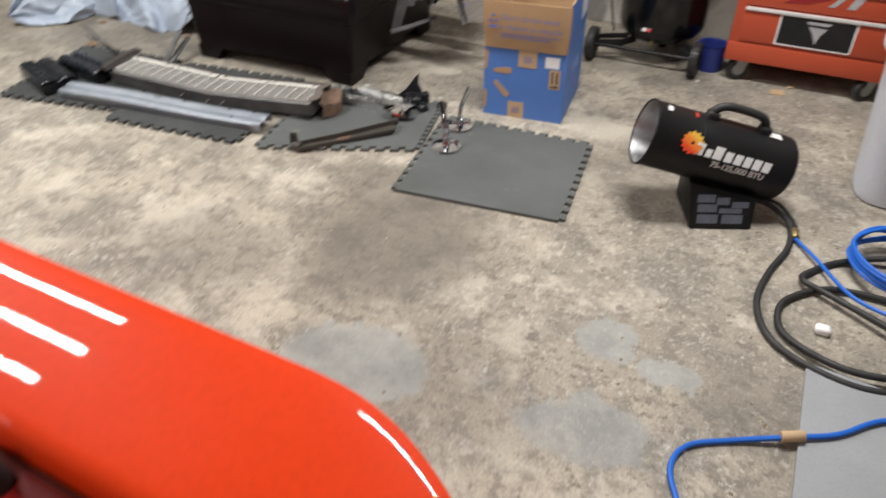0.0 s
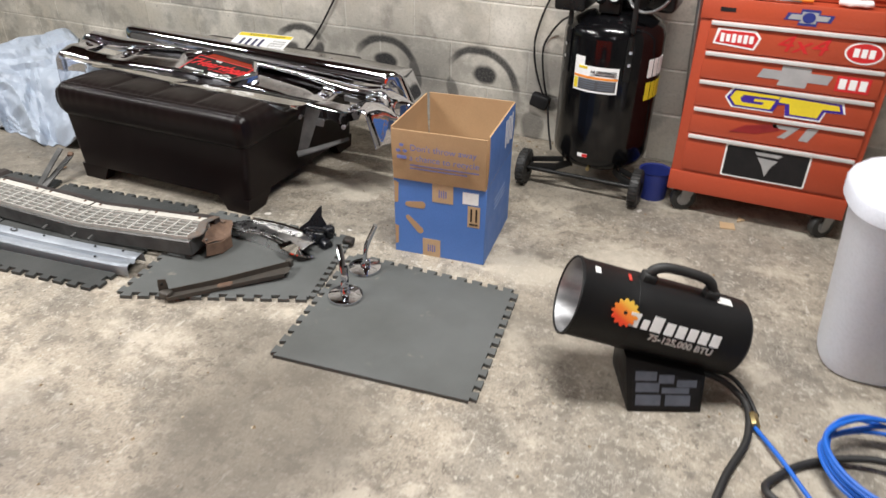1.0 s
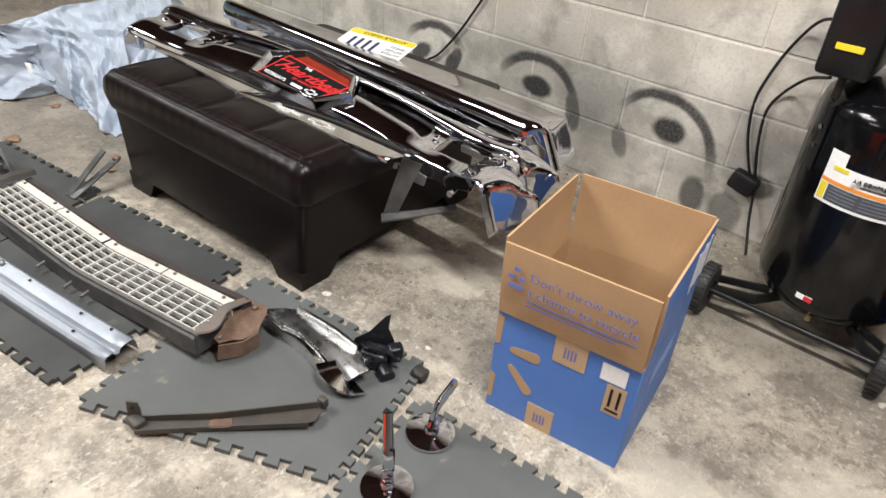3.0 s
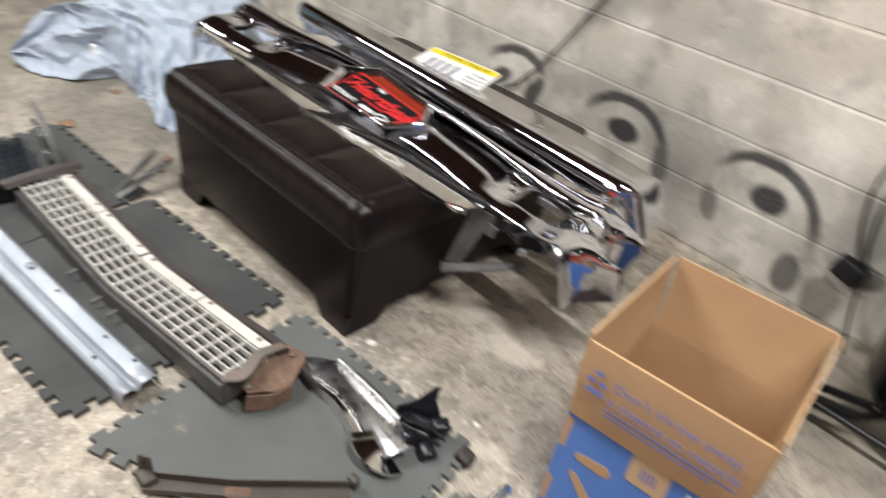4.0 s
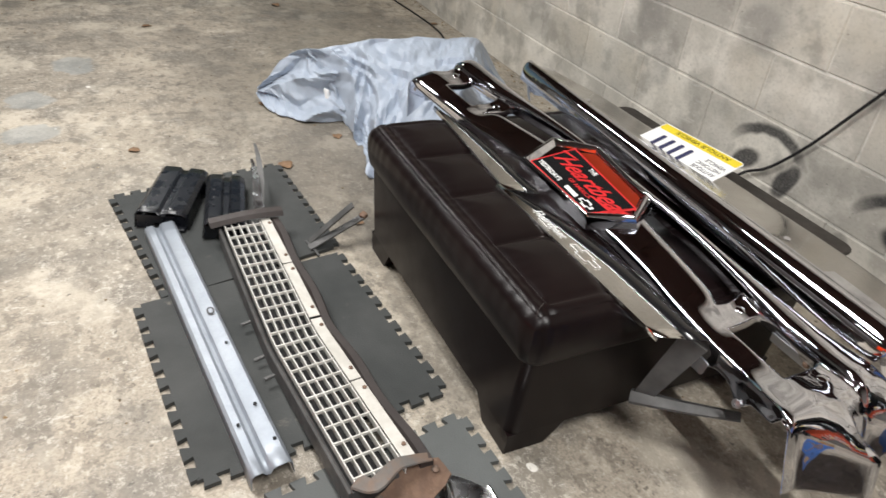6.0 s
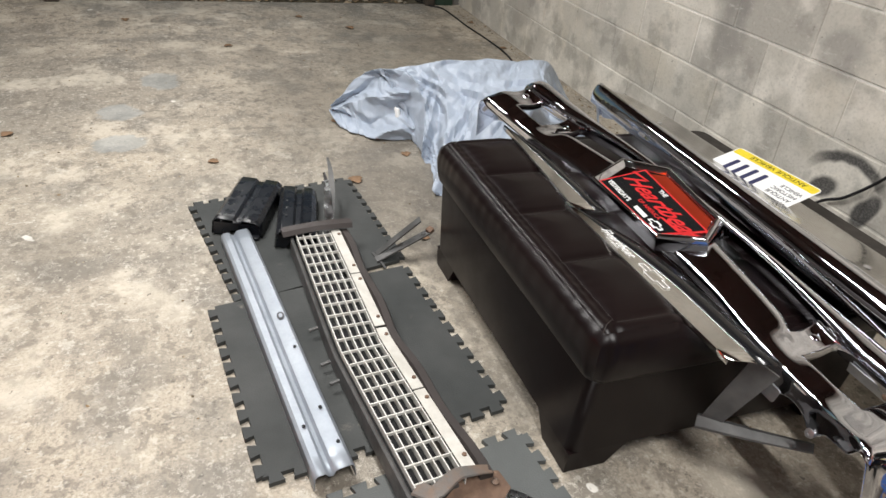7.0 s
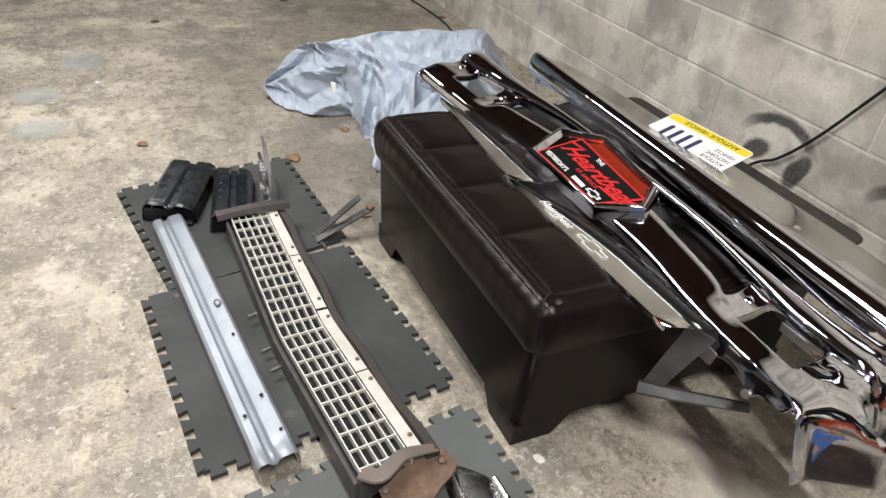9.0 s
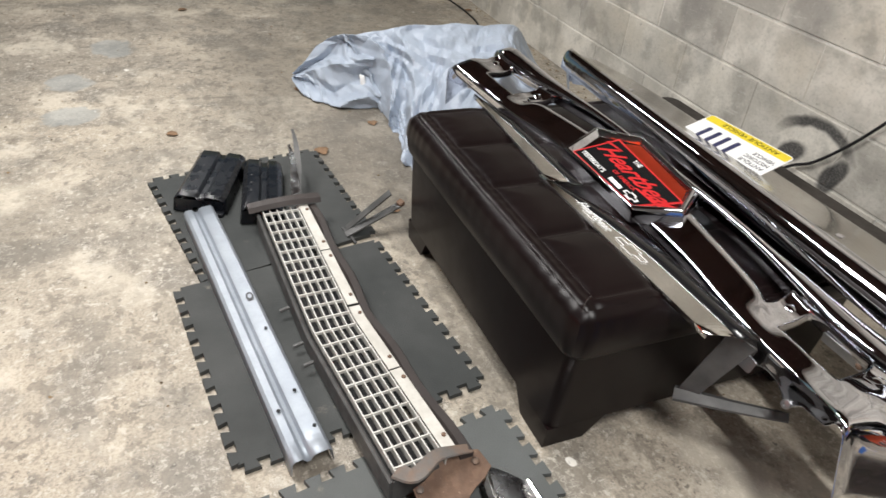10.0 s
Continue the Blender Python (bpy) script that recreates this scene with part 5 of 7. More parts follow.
for k in range(7):
    part("cooling_fin", box(0.045, 0.20, -0.075, -0.045, 0.79 + 0.018 * k, 0.797 + 0.018 * k, 0.002, 1), BLACK_FRAME, comp)
for x in (-0.045, 0.012):
    g = part("gauge", cyl((x, -0.120, 0.785), (x, -0.152, 0.80), 0.022, seg=24, w=0.002), BLACK_FRAME, comp)
    part("dial", cyl((x, -0.152, 0.80), (x, -0.1545, 0.8012), 0.0185, seg=24), GALV, g, "grey gauge dial")
part("regulator", box(-0.05, 0.03, -0.12, -0.07, 0.73, 0.80, 0.006), BLACK_FRAME, comp)
part("knob", cyl((0.04, -0.1, 0.81), (0.04, -0.1, 0.85), 0.016, seg=16, w=0.003), STICK_RED, comp, "red plastic knob")
part("outlet_pipe", tube([(0.06, -0.12, 0.79), (0.10, -0.15, 0.76), (0.15, -0.13, 0.755), (0.19, -0.08, 0.78), (0.2, -0.02, 0.82)], 0.006, 6, 8), GALV, comp)

# ---- swing bin ----
bin_ = thing("waste_bin", "white plastic swing-lid waste bin with a label", "waste bin", pose(2.035, 3.535, 0, 0, 0, 8))


def oval(a, b_, n=48, e=2.7):
    out = []
    for i in range(n):
        t = 2 * math.pi * i / n
        c, s = math.cos(t), math.sin(t)
        out.append((a * math.copysign(abs(c) ** (2 / e), c), b_ * math.copysign(abs(s) ** (2 / e), s)))
    return out


def loft(rings, cap0=True, cap1=True):
    b = bmesh.new()
    vs = [[b.verts.new((x, y, zz)) for x, y in ring] for ring, zz in rings]
    for p, q in zip(vs, vs[1:]):
        for i in range(len(p)):
            j = (i + 1) % len(p)
            b.faces.new((p[i], p[j], q[j], q[i]))
    if cap0:
        b.faces.new(vs[0][::-1])
    if cap1:
        b.faces.new(vs[-1])
    return b


part("body", loft([(oval(0.112, 0.108), 0.0), (oval(0.123, 0.118), 0.006), (oval(0.128, 0.122), 0.03), (oval(0.168, 0.160), 0.500), (oval(0.170, 0.162), 0.505)]), WHITE_PL, bin_)
lid = part("lid", loft([(oval(0.178, 0.170), 0.492), (oval(0.188, 0.179), 0.497), (oval(0.190, 0.181), 0.535), (oval(0.184, 0.175), 0.552), (oval(0.165, 0.155), 0.572), (oval(0.12, 0.11), 0.592), (oval(0.04, 0.03), 0.600)]), WHITE_PL, bin_)
part("swing_flap", loft([(oval(0.120, 0.105, 40, 3.5), 0.584), (oval(0.116, 0.100, 40, 3.5), 0.603), (oval(0.09, 0.07, 40, 3.5), 0.609)]), WHITE_PL, lid)
tag = pose(0.035, -0.1560, 0.42, 90 + 4.9, 0, 6)
part("label", prism(rect(0.11, 0.10), 0, 0.0015), PAPER, bin_, "white product label with blue edge").matrix_basis = tag
for pts, m_ in ((rect(0.11, 0.018, 0, -0.040), STICK_BLUE), (rect(0.05, 0.014, -0.028, 0.042), STICK_RED), (rect(0.05, 0.014, 0.028, 0.042), STICK_BLUE), (rect(0.04, 0.03, 0.02, -0.005), LABEL_DARK)):
    part("printed_block", prism(pts, 0.0015, 0.0021), m_, bin_).matrix_basis = tag
# ---- chrome panel (piece A) and bumper behind it, lying on the ottoman ----


def strip_grid(s_vals, v_vals, place, hole=None, lip=None):
    """A sheet over (s, v); cells inside hole(s, v) are left out and get a lip turned down."""
    b = bmesh.new()
    g = [[b.verts.new(place(s, v, 0.0)) for v in v_vals] for s in s_vals]
    gone = set()
    for i in range(len(s_vals) - 1):
        for j in range(len(v_vals) - 1):
            if hole and hole((s_vals[i] + s_vals[i + 1]) / 2, (v_vals[j] + v_vals[j + 1]) / 2):
                gone.add((i, j))
                continue
            b.faces.new((g[i][j], g[i + 1][j], g[i + 1][j + 1], g[i][j + 1]))
    if lip:
        low = {}

        def down(i, j):
            if (i, j) not in low:
                low[(i, j)] = b.verts.new(place(s_vals[i], v_vals[j], -lip))
            return low[(i, j)]
        for i, j in gone:
            for (di, dj), (p, q) in (((-1, 0), ((i, j + 1), (i, j))), ((1, 0), ((i + 1, j), (i + 1, j + 1))), ((0, -1), ((i, j), (i + 1, j))), ((0, 1), ((i + 1, j + 1), (i, j + 1)))):
                n = (i + di, j + dj)
                if n in gone or not (0 <= n[0] < len(s_vals) - 1 and 0 <= n[1] < len(v_vals) - 1):
                    continue
                b.faces.new((g[p[0]][p[1]], g[q[0]][q[1]], down(*q), down(*p)))
    for v in [v for v in b.verts if not v.link_faces]:
        b.verts.remove(v)
    return b


def curl(s, flat, r):
    """Way along the length: flat, then bent down round r. Gives offset along x, drop and the angle."""
    a = abs(s)
    k = 1 if s >= 0 else -1
    if a <= flat:
        return s, 0.0, 0.0
    t = min((a - flat) / r, math.pi * 0.42)
    x, z = flat + r * math.sin(t), -r * (1 - math.cos(t))
    rest = a - flat - r * t
    if rest > 0:
        x, z = x + rest * math.cos(t), z - rest * math.sin(t)
    return k * x, z, k * t


def lerp_table(tab, v):
    for (a, p), (b_, q) in zip(tab, tab[1:]):
        if v <= b_:
            return p + (q - p) * (v - a) / (b_ - a)
    return tab[-1][1]


def with_mods(ob, thick, level):
    m = ob.modifiers.new("thickness", "SOLIDIFY")
    m.thickness, m.offset = thick, -1
    if level:
        m = ob.modifiers.new("smooth", "SUBSURF")
        m.levels = m.render_levels = level
    return ob


# its own frame: x along the panel, y towards the wall, z out of its face
AF = pose(-0.540, 3.835, 0.410, 0, 0, 6) @ pose(0, 0, 0, 0, 4.2, 0) @ pose(0, 0, 0, 14)
A_PROFILE = [(-0.108, -0.042), (-0.106, -0.030), (-0.104, -0.015), (-0.102, -0.002), (-0.100, 0.004), (-0.097, 0.008), (-0.091, 0.010), (-0.083, 0.0105), (-0.074, 0.0112), (-0.062, 0.0122), (-0.050, 0.0132), (-0.045, 0.0136), (-0.030, 0.0130), (0.0, 0.002), (0.016, -0.001), (0.042, 0.0), (0.045, 0.004), (0.048, 0.012), (0.052, 0.018), (0.058, 0.021), (0.070, 0.022), (0.086, 0.021), (0.097, 0.018), (0.104, 0.012), (0.108, 0.002), (0.108, -0.030)]
# along the panel: front edge, front and back of the slots, back edge (a shallow V in plan)
A_PLAN = [(0.00, -0.090, 0.040, 0.086, 0.108), (0.10, -0.078, 0.044, 0.086, 0.106), (0.20, -0.077, 0.032, 0.085, 0.104), (0.30, -0.083, 0.018, 0.079, 0.102), (0.42, -0.102, 0.000, 0.063, 0.099), (0.50, -0.109, -0.026, 0.050, 0.098), (0.57, -0.112, -0.036, 0.038, 0.098), (0.70, -0.118, -0.040, 0.032, 0.098), (0.94, -0.131, -0.053, 0.020, 0.086)]
A_FLAT, A_BEND, A_REACH = 0.745, 0.030, 0.190
A_SLOTS = ((-0.675, -0.535, 11, 15), (-0.470, -0.165, 12, 15), (0.150, 0.468, 12, 15), (0.528, 0.685, 11, 15))
A_EDGES = [e for s0, s1, j0, j1 in A_SLOTS for e in (s0 - 0.006, s0, s0 + 0.006, s1 - 0.006, s1, s1 + 0.006)]
A_S = sorted(A_EDGES + [s for s in (round(k * 0.0245, 4) for k in range(-31, 32)) if all(abs(s - h) > 0.007 for h in A_EDGES)] + [s * (A_FLAT + A_REACH * k / 14) for s in (-1, 1) for k in range(15)])
A_TABS = (0.440, 0.535, 0.650)


def a_place(s, j, d):
    """s along the panel, j a row of its profile, d above its face."""
    j = int(j)
    v, w = A_PROFILE[j]
    x, drop, t = curl(s, A_FLAT, A_BEND)
    over = max(0.0, abs(s) - A_FLAT)
    k = ease(over / 0.05)
    if j < 3:
        free = ease((s - 0.33) / 0.08)
        tab = max(ease((0.026 - abs(s - q)) / 0.012) for q in A_TABS)
        w = -0.012 + (w + 0.012) * (0.15 + 0.85 * free)
        if j == 0:
            v, w = v - 0.005 * tab * free, w - 0.020 * tab * free + 0.010 * (1 - tab) * free
        k = ease(over / 0.02)
    # dished plates between the slots
    if 8 < j < 16 and 0.445 < abs(s) < 0.550:
        w -= 0.012 * math.sin(math.pi * (abs(s) - 0.445) / 0.105) * math.sin(math.pi * (j - 8) / 8)
    w = w * (1 - k) + k * (0.008 - 0.35 * (v + 0.01) ** 2) + d
    flare = ease((abs(s) - 0.60) / 0.20)
    if s < 0:
        x, flare = x * 0.955, 0.35 * flare
    knots = [lerp_table([(r[0], r[c]) for r in A_PLAN], abs(s)) for c in (1, 2, 3, 4)]
    v = lerp_table(list(zip((-0.108, -0.030, 0.042, 0.108), knots)), v)
    v = v * (1 + 0.26 * flare) - 0.030 * flare
    # the two tongues of the wrapped end are each turned outwards
    u = max(0.0, v + 0.16 if v < -0.03 else v + 0.025)
    bulge = (0.50 * u + 1.2 * u * u) * ease(over / 0.08) * (1 if s > 0 else -1)
    shorten = over * (0.55 * ease((v - 0.01) / 0.06) * ease(over / 0.15))
    q = AF @ Vector((x + bulge + w * math.sin(t), v, drop + shorten + (0.050 - 0.27 * v) * flare + 0.003 + w * math.cos(t)))
    return q


def a_hole(s, j):
    for s0, s1, j0, j1 in A_SLOTS:
        if s0 < s < s1:
            return j0 < j < j1
    return abs(s) > A_FLAT + 0.072 and 14 < j < 16


panel_a = thing("grille_surround", "chrome car front panel with slots lying on the ottoman", "car part")
with_mods(part("shell", strip_grid(A_S, list(range(len(A_PROFILE))), a_place, a_hole, 0.024), CHROME, panel_a, "polished chrome shell", 60), 0.0022, 1)
LIE = AF.to_3x3().to_4x4()
for s, j in ((-0.725, 14), (0.498, 14), (0.722, 14), (-0.505, 14)):
    part("bolt", lathe([(0.012, 0), (0.012, 0.002), (0.008, 0.005), (0, 0.006)], 16, m=Matrix.Translation(a_place(s, j, 0.001)) @ LIE), CHROME, panel_a)
# tabs along the front edge
for s in A_TABS:
    m = Matrix.Translation(a_place(s, 0, 0.0)) @ LIE @ pose(0, -0.0045, 0.012, 62)
    if s == A_TABS[1]:
        part("tab", prism(rrect(0.040, 0.030, 0.006, n=3), 0, 0.002, m=m), GALV, panel_a, "small bare metal tab")
    else:
        part("rivet", lathe([(0.010, 0), (0.009, 0.003), (0.004, 0.004), (0.004, 0.001), (0, 0.001)], 14, m=m), GALV, panel_a, "dull metal rivet")
# small dull lug inside the wide slot
part("lug", box(0.575, 0.680, 0.030, 0.033, -0.030, -0.004, 0.001, 1), GALV, panel_a, "dull riveted lug strip").matrix_basis = AF
part("rivet", lathe([(0.008, 0), (0.006, 0.003), (0, 0.004)], 12, m=AF @ pose(0.662, 0.029, -0.015, 90)), RUST, panel_a, "rusty rivet")
# emblem: six-sided frame, red panel and a black sign
HEX = [(-0.150, -0.086), (0.114, -0.089), (0.180, -0.006), (0.140, 0.064), (-0.080, 0.090), (-0.178, 0.022)]
HC = AF @ pose(0, 0, 0.039)
outer, inner_ = [(x * 1.10, y * 1.12) for x, y in HEX], [(x * 0.95, y * 0.93) for x, y in HEX]
b = bmesh.new()
levels = []
for pts, zz in (([(x * 1.12, y * 1.15) for x, y in HEX], -0.030), (outer, -0.004), ([(x * 1.06, y * 1.07) for x, y in HEX], 0.010), ([(x * 1.01, y * 1.01) for x, y in HEX], 0.011), (inner_, -0.008)):
    levels.append([b.verts.new((x, y, zz)) for x, y in pts])
for p, q in zip(levels, levels[1:]):
    for i in range(6):
        b.faces.new((p[i], p[(i + 1) % 6], q[(i + 1) % 6], q[i]))
b.faces.new(levels[-1])
bev(b, 0.004, 3)
frame_ = part("emblem_frame", b, CHROME, panel_a, "chrome six-sided emblem frame")
frame_.matrix_basis = HC
shape("red_panel", [(-0.112, 0.040), (0.160, 0.016), (0.132, 0.056), (-0.072, 0.080)], RED_GLASS, panel_a, HC @ pose(0, 0, -0.006), 0.003, "glossy deep red panel")
SG = HC @ pose(0.0, 0.0, -0.001, 2, 0, -1.5)
sign = [(-0.144, -0.082), (0.112, -0.080), (0.162, 0.024), (-0.118, 0.044)]
shape("sign", [(x * 1.02, y * 1.03) for x, y in sign], STICK_RED, panel_a, SG, 0.002, "black sign with red rim and printed words")
shape("sign_face", [(x * 0.975 - 0.0004, y * 0.935 - 0.0016) for x, y in sign], INK_AND_REFLECTION, panel_a, SG @ pose(0, 0, 0.0021), 0.0006)
TX = SG @ pose(0, 0, 0.0029, 0, 0, -2)
lettering("THE", 0.0165, PAPER, panel_a, TX @ pose(-0.010, 0.0210, 0), "CENTER", bold=0.0003)
lettering("OF AMERICA", 0.0145, STICK_RED, panel_a, TX @ pose(0.024, -0.0410, 0), "CENTER", stretch=1.1, bold=0.0002)
lettering("YESTERDAY'S", 0.0175, PAPER, panel_a, TX @ pose(-0.128, -0.0640, 0), stretch=0.95, bold=0.0003)
shape("printed_bar", rect(0.048, 0.011, 0.022, -0.0640), PAPER, panel_a, TX, 0.0006)
shape("printed_mark", cross_mark(0.082, -0.060, 0.052, 0.022), PAPER, panel_a, TX, 0.0006)
shape("printed_mark", cross_mark(0.082, -0.060, 0.040, 0.013), INK_AND_REFLECTION, panel_a, TX @ pose(0, 0, 0.0007), 0.0005)
lettering("Heartbeat", 0.058, STICK_RED, panel_a, TX @ pose(-0.124, -0.0095, 0), stretch=1.16, bold=0.0010, shear=0.8)
shape("printed_swash", [(-0.13, 0.006), (-0.075, 0.016), (-0.07, 0.020), (-0.128, 0.014)], STICK_RED, panel_a, TX, 0.0006)
shape("printed_swash", [(0.06, -0.036), (0.128, -0.032), (0.140, -0.025), (0.07, -0.030)], STICK_RED, panel_a, TX, 0.0006)
# brace hanging at the front edge beside the ottoman
part("brace", sweep([Vector((0.004, 3.742, 0.372)), Vector((-0.020, 3.722, 0.280)), Vector((-0.044, 3.702, 0.184))], rect(0.004, 0.046), scale=lambda t: 1.25 - 0.45 * t), DULL_STEEL, panel_a, "dull steel brace")
part("brace", sweep([Vector((-0.056, 3.688, 0.176)), Vector((0.02, 3.760, 0.196)), Vector((0.10, 3.836, 0.222))], [(-0.014, 0.010), (0.0, 0.016), (0.016, 0.008), (0.016, 0.003), (0.0, 0.011), (-0.014, 0.005)], scale=lambda t: 1.35 - 0.5 * t), DULL_STEEL, panel_a, "dull steel brace")

# polished trim strips along the front, each with a flange behind it, its dark reflection painted as colour
for x0, y0, x1, y1, w0, w1, back, etched in ((-1.09, 3.630, -0.560, 3.604, 0.004, 0.044, 0.034, False), (-0.585, 3.592, 0.004, 3.640, 0.006, 0.048, 0.052, True)):
    trim = thing("trim_strip", "polished stainless trim strip with etched script" if etched else "polished stainless trim strip lying on leather", "trim strip", group="stainless trim strips")
    n = 16
    rows, low = [], []
    b, d = bmesh.new(), bmesh.new()
    for k in range(n + 1):
        t = k / n
        w = w0 + (w1 - w0) * min(1, t * (1.7 if etched else 1.05))
        c = Vector((x0 + (x1 - x0) * t, y0 + (y1 - y0) * t, 0.4330 + 0.0025 * math.sin(t * 2.6) - (0.024 * t if etched else 0.004 * t)))
        f = back * min(1, 0.15 + t * 2.4)
        rows.append([b.verts.new(c + Vector(o)) for o in ((0, -0.0025, -0.010), (0, 0.0, 0.0), (0.02 * t, w, 0.0015), (0.02 * t, w + 0.002, -0.003))])
        low.append([d.verts.new(c + Vector(o)) for o in ((0.02 * t, w + 0.0025, -0.002), (0.03 * t, w + f * 0.6, -0.003), (0.035 * t, w + f, -0.004))])
    for g, bb in ((rows, b), (low, d)):
        for p, q in zip(g, g[1:]):
            for i in range(len(p) - 1):
                bb.faces.new((p[i], q[i], q[i + 1], p[i + 1]))
    with_mods(part("sheet", b, MIRROR_STEEL, trim, "", 30), 0.0012, 0)
    with_mods(part("flange", d, INK_AND_REFLECTION, trim, "glossy flange coloured dark for the ceiling it mirrors", 30), 0.0012, 0)
    if etched:
        E0 = pose(-0.37, 3.634, 0.4292, 0, 2.3, 4.4)
        lettering("THE", 0.009, PAPER, trim, E0 @ pose(-0.07, 0.006, 0), depth=0.0003)
        lettering("Heartbeat", 0.026, PAPER, trim, E0 @ pose(-0.080, -0.003, 0), stretch=1.1, depth=0.0003, shear=0.45)
        lettering("OF AMERICA", 0.008, PAPER, trim, E0 @ pose(-0.045, -0.017, 0), depth=0.0003)
        cm = cross_mark(0.115, -0.002, 0.095, 0.026)
        part("etched_mark", tube([(x, y, 0.001) for x, y in cm + cm[:1]], 0.0009, 1, 4, smooth=False), PAPER, trim).matrix_basis = E0

# ---- rear bumper with plate ----
B_C, B_TOP = -0.566, 0.476
B_PROFILE = [(0, 4.022, -0.062), (0.01, 4.026, -0.035), (0.02, 4.031, -0.022), (0.03, 4.040, -0.010), (0.04, 4.052, -0.003), (0.05, 4.063, 0.0), (0.06, 4.072, -0.003), (0.065, 4.076, -0.006), (0.075, 4.082, -0.009), (0.1, 4.11, -0.016), (0.15, 4.17, -0.028), (0.19, 4.225, -0.038), (0.2, 4.236, -0.042), (0.205, 4.240, -0.056)]
B_V = [p[0] for p in B_PROFILE]
B_S = sorted([round(k * 0.05, 3) for k in range(-15, 16)] + [s * (0.755 + 0.016 * k) for s in (-1, 1) for k in range(1, 13)])


def b_place(s, v, d):
    x, z, t = curl(s, 0.765, 0.045)
    y = lerp_table([(p[0], p[1]) for p in B_PROFILE], v)
    y -= 0.045 * s * (1 - ease((v - 0.04) / 0.10))
    w = lerp_table([(p[0], p[2]) for p in B_PROFILE], v) + d
    a = max(0, (abs(s) - 0.45) / 0.4)
    if v > 0.05:
        y -= min(1, a) ** 1.5 * 0.055 * (v - 0.05) / 0.155
    if abs(s) > 0.755:
        y += 0.35 * (abs(s) - 0.755)
    return Vector((B_C + x + w * math.sin(t), y, B_TOP + z + w * math.cos(t)))


bumper = thing("rear_bumper", "chrome car bumper with flat top lying on the ottoman", "bumper")
b_shell = part("shell", strip_grid(B_S, B_V, b_place), [CHROME, CHROME_HAZY], bumper, "polished chrome shell", 60)
for p in b_shell.data.polygons:
    p.material_index = 1 if p.center.y > 4.082 and abs(p.center.x - B_C) < 0.74 else 0
with_mods(b_shell, 0.0025, 2)
for s in (-0.42, 0.42):
    p = b_place(s, 0.1, 0.0)
    part("bolt", lathe([(0.009, 0), (0.009, 0.002), (0, 0.005)], 14, m=Matrix.Translation(p)), CHROME, bumper)
bar = prism(rrect(0.91, 0.09, 0.034, -0.565, 4.275), 0.405, 0.414, 0.002)
part("backing_bar", bar, DARK_BAR, bumper, "flat dark brown backing bar")
part("bracket", box(-0.60, -0.52, 4.16, 4.29, 0.39, 0.401, 0.003), DARK_BAR, bumper)
PL = pose(-0.579, 4.168, 0.4640, 14.0, 0, 7.0) @ Matrix.Diagonal((0.94, 0.96, 1, 1))
plate = thing("licence_plate", "white licence plate with a yellow band, upside down", "licence plate", PL)
part("sheet", prism(rrect(0.305, 0.152, 0.014, n=6), 0, 0.0016), PAPER, plate, "white enamelled sheet")
PT = pose(0, 0, 0.0017, 0, 0, 180)
shape("band", rrect(0.297, 0.030, 0.006, 0, -0.057), STICK_YELLOW, plate, PT, 0.0005, "yellow band")
lettering("ANTIQUE VEHICLE", 0.021, INK_DARK, plate, PT @ pose(-0.012, -0.058, 0.0006), "CENTER", stretch=1.15)
for body, y in (("PA", 0.052), ("ANTIQUE", 0.030), ("HISTORIC", 0.008), ("VEHICLE", -0.014)):
    lettering(body, 0.020, LABEL_DARK, plate, PT @ pose(-0.140, y, 0.0003), stretch=0.95)
for k in range(4):
    shape("number_bar", rrect(0.015, 0.066, 0.005, -0.010 + 0.036 * k, 0.012), PLATE_INK, plate, PT, 0.0008)
for x in (-0.09, 0.09):
    part("bolt_hole", cyl((x, -0.062, 0.0016), (x, -0.062, 0.0024), 0.005, seg=10), INK_DARK, plate)

# ---- grille on the mats ----
G0, G1, G2 = Vector((-1.118, 3.046, 0.085)), Vector((-0.575, 3.082, 0.070)), Vector((-0.090, 3.146, 0.095))


def g_at(t, v, h=0.0):
    """t along the grille 0..1, v across it."""
    c = G0.lerp(G1, t / 0.53) if t < 0.53 else G1.lerp(G2, (t - 0.53) / 0.47)
    k = max(0, 1 - abs(t - 0.53) / 0.06)
    d0, d1 = (G1 - G0).normalized(), (G2 - G1).normalized()
    d = d0.lerp(d1, min(1, max(0, (t - 0.47) / 0.12))).normalized()
    side = Vector((-d.y, d.x, 0)).normalized()
    up = side.cross(d) * -1 if side.cross(d).z < 0 else side.cross(d)
    return c + side * v + up * h


grille = thing("car_grille", "old car grille of pale bars on grey foam mats", "car grille")
NC, NR = 6, 21
for j in range(NC):
    v = -0.058 + 0.104 * j / (NC - 1)
    part("long_bar", sweep([g_at(k / 24, v, 0.0) for k in range(25)], [(-0.0010, -0.012), (0.0010, -0.012), (0.0014, 0.006), (-0.0014, 0.006)]), GRILLE_ALU, grille)
for k in range(NR):
    t = 0.02 + 0.96 * k / (NR - 1)
    part("cross_bar", sweep([g_at(t, -0.060, 0.004), g_at(t, 0.048, 0.004)], rect(0.0030, 0.008)), GRILLE_ALU, grille)
# flat dark sheet 4 cm below the bars
part("backing", sweep([g_at(k / 12, -0.006, -0.040) for k in range(13)], rect(0.105, 0.004)), INK_DARK, grille, "flat dark sheet below the bars")
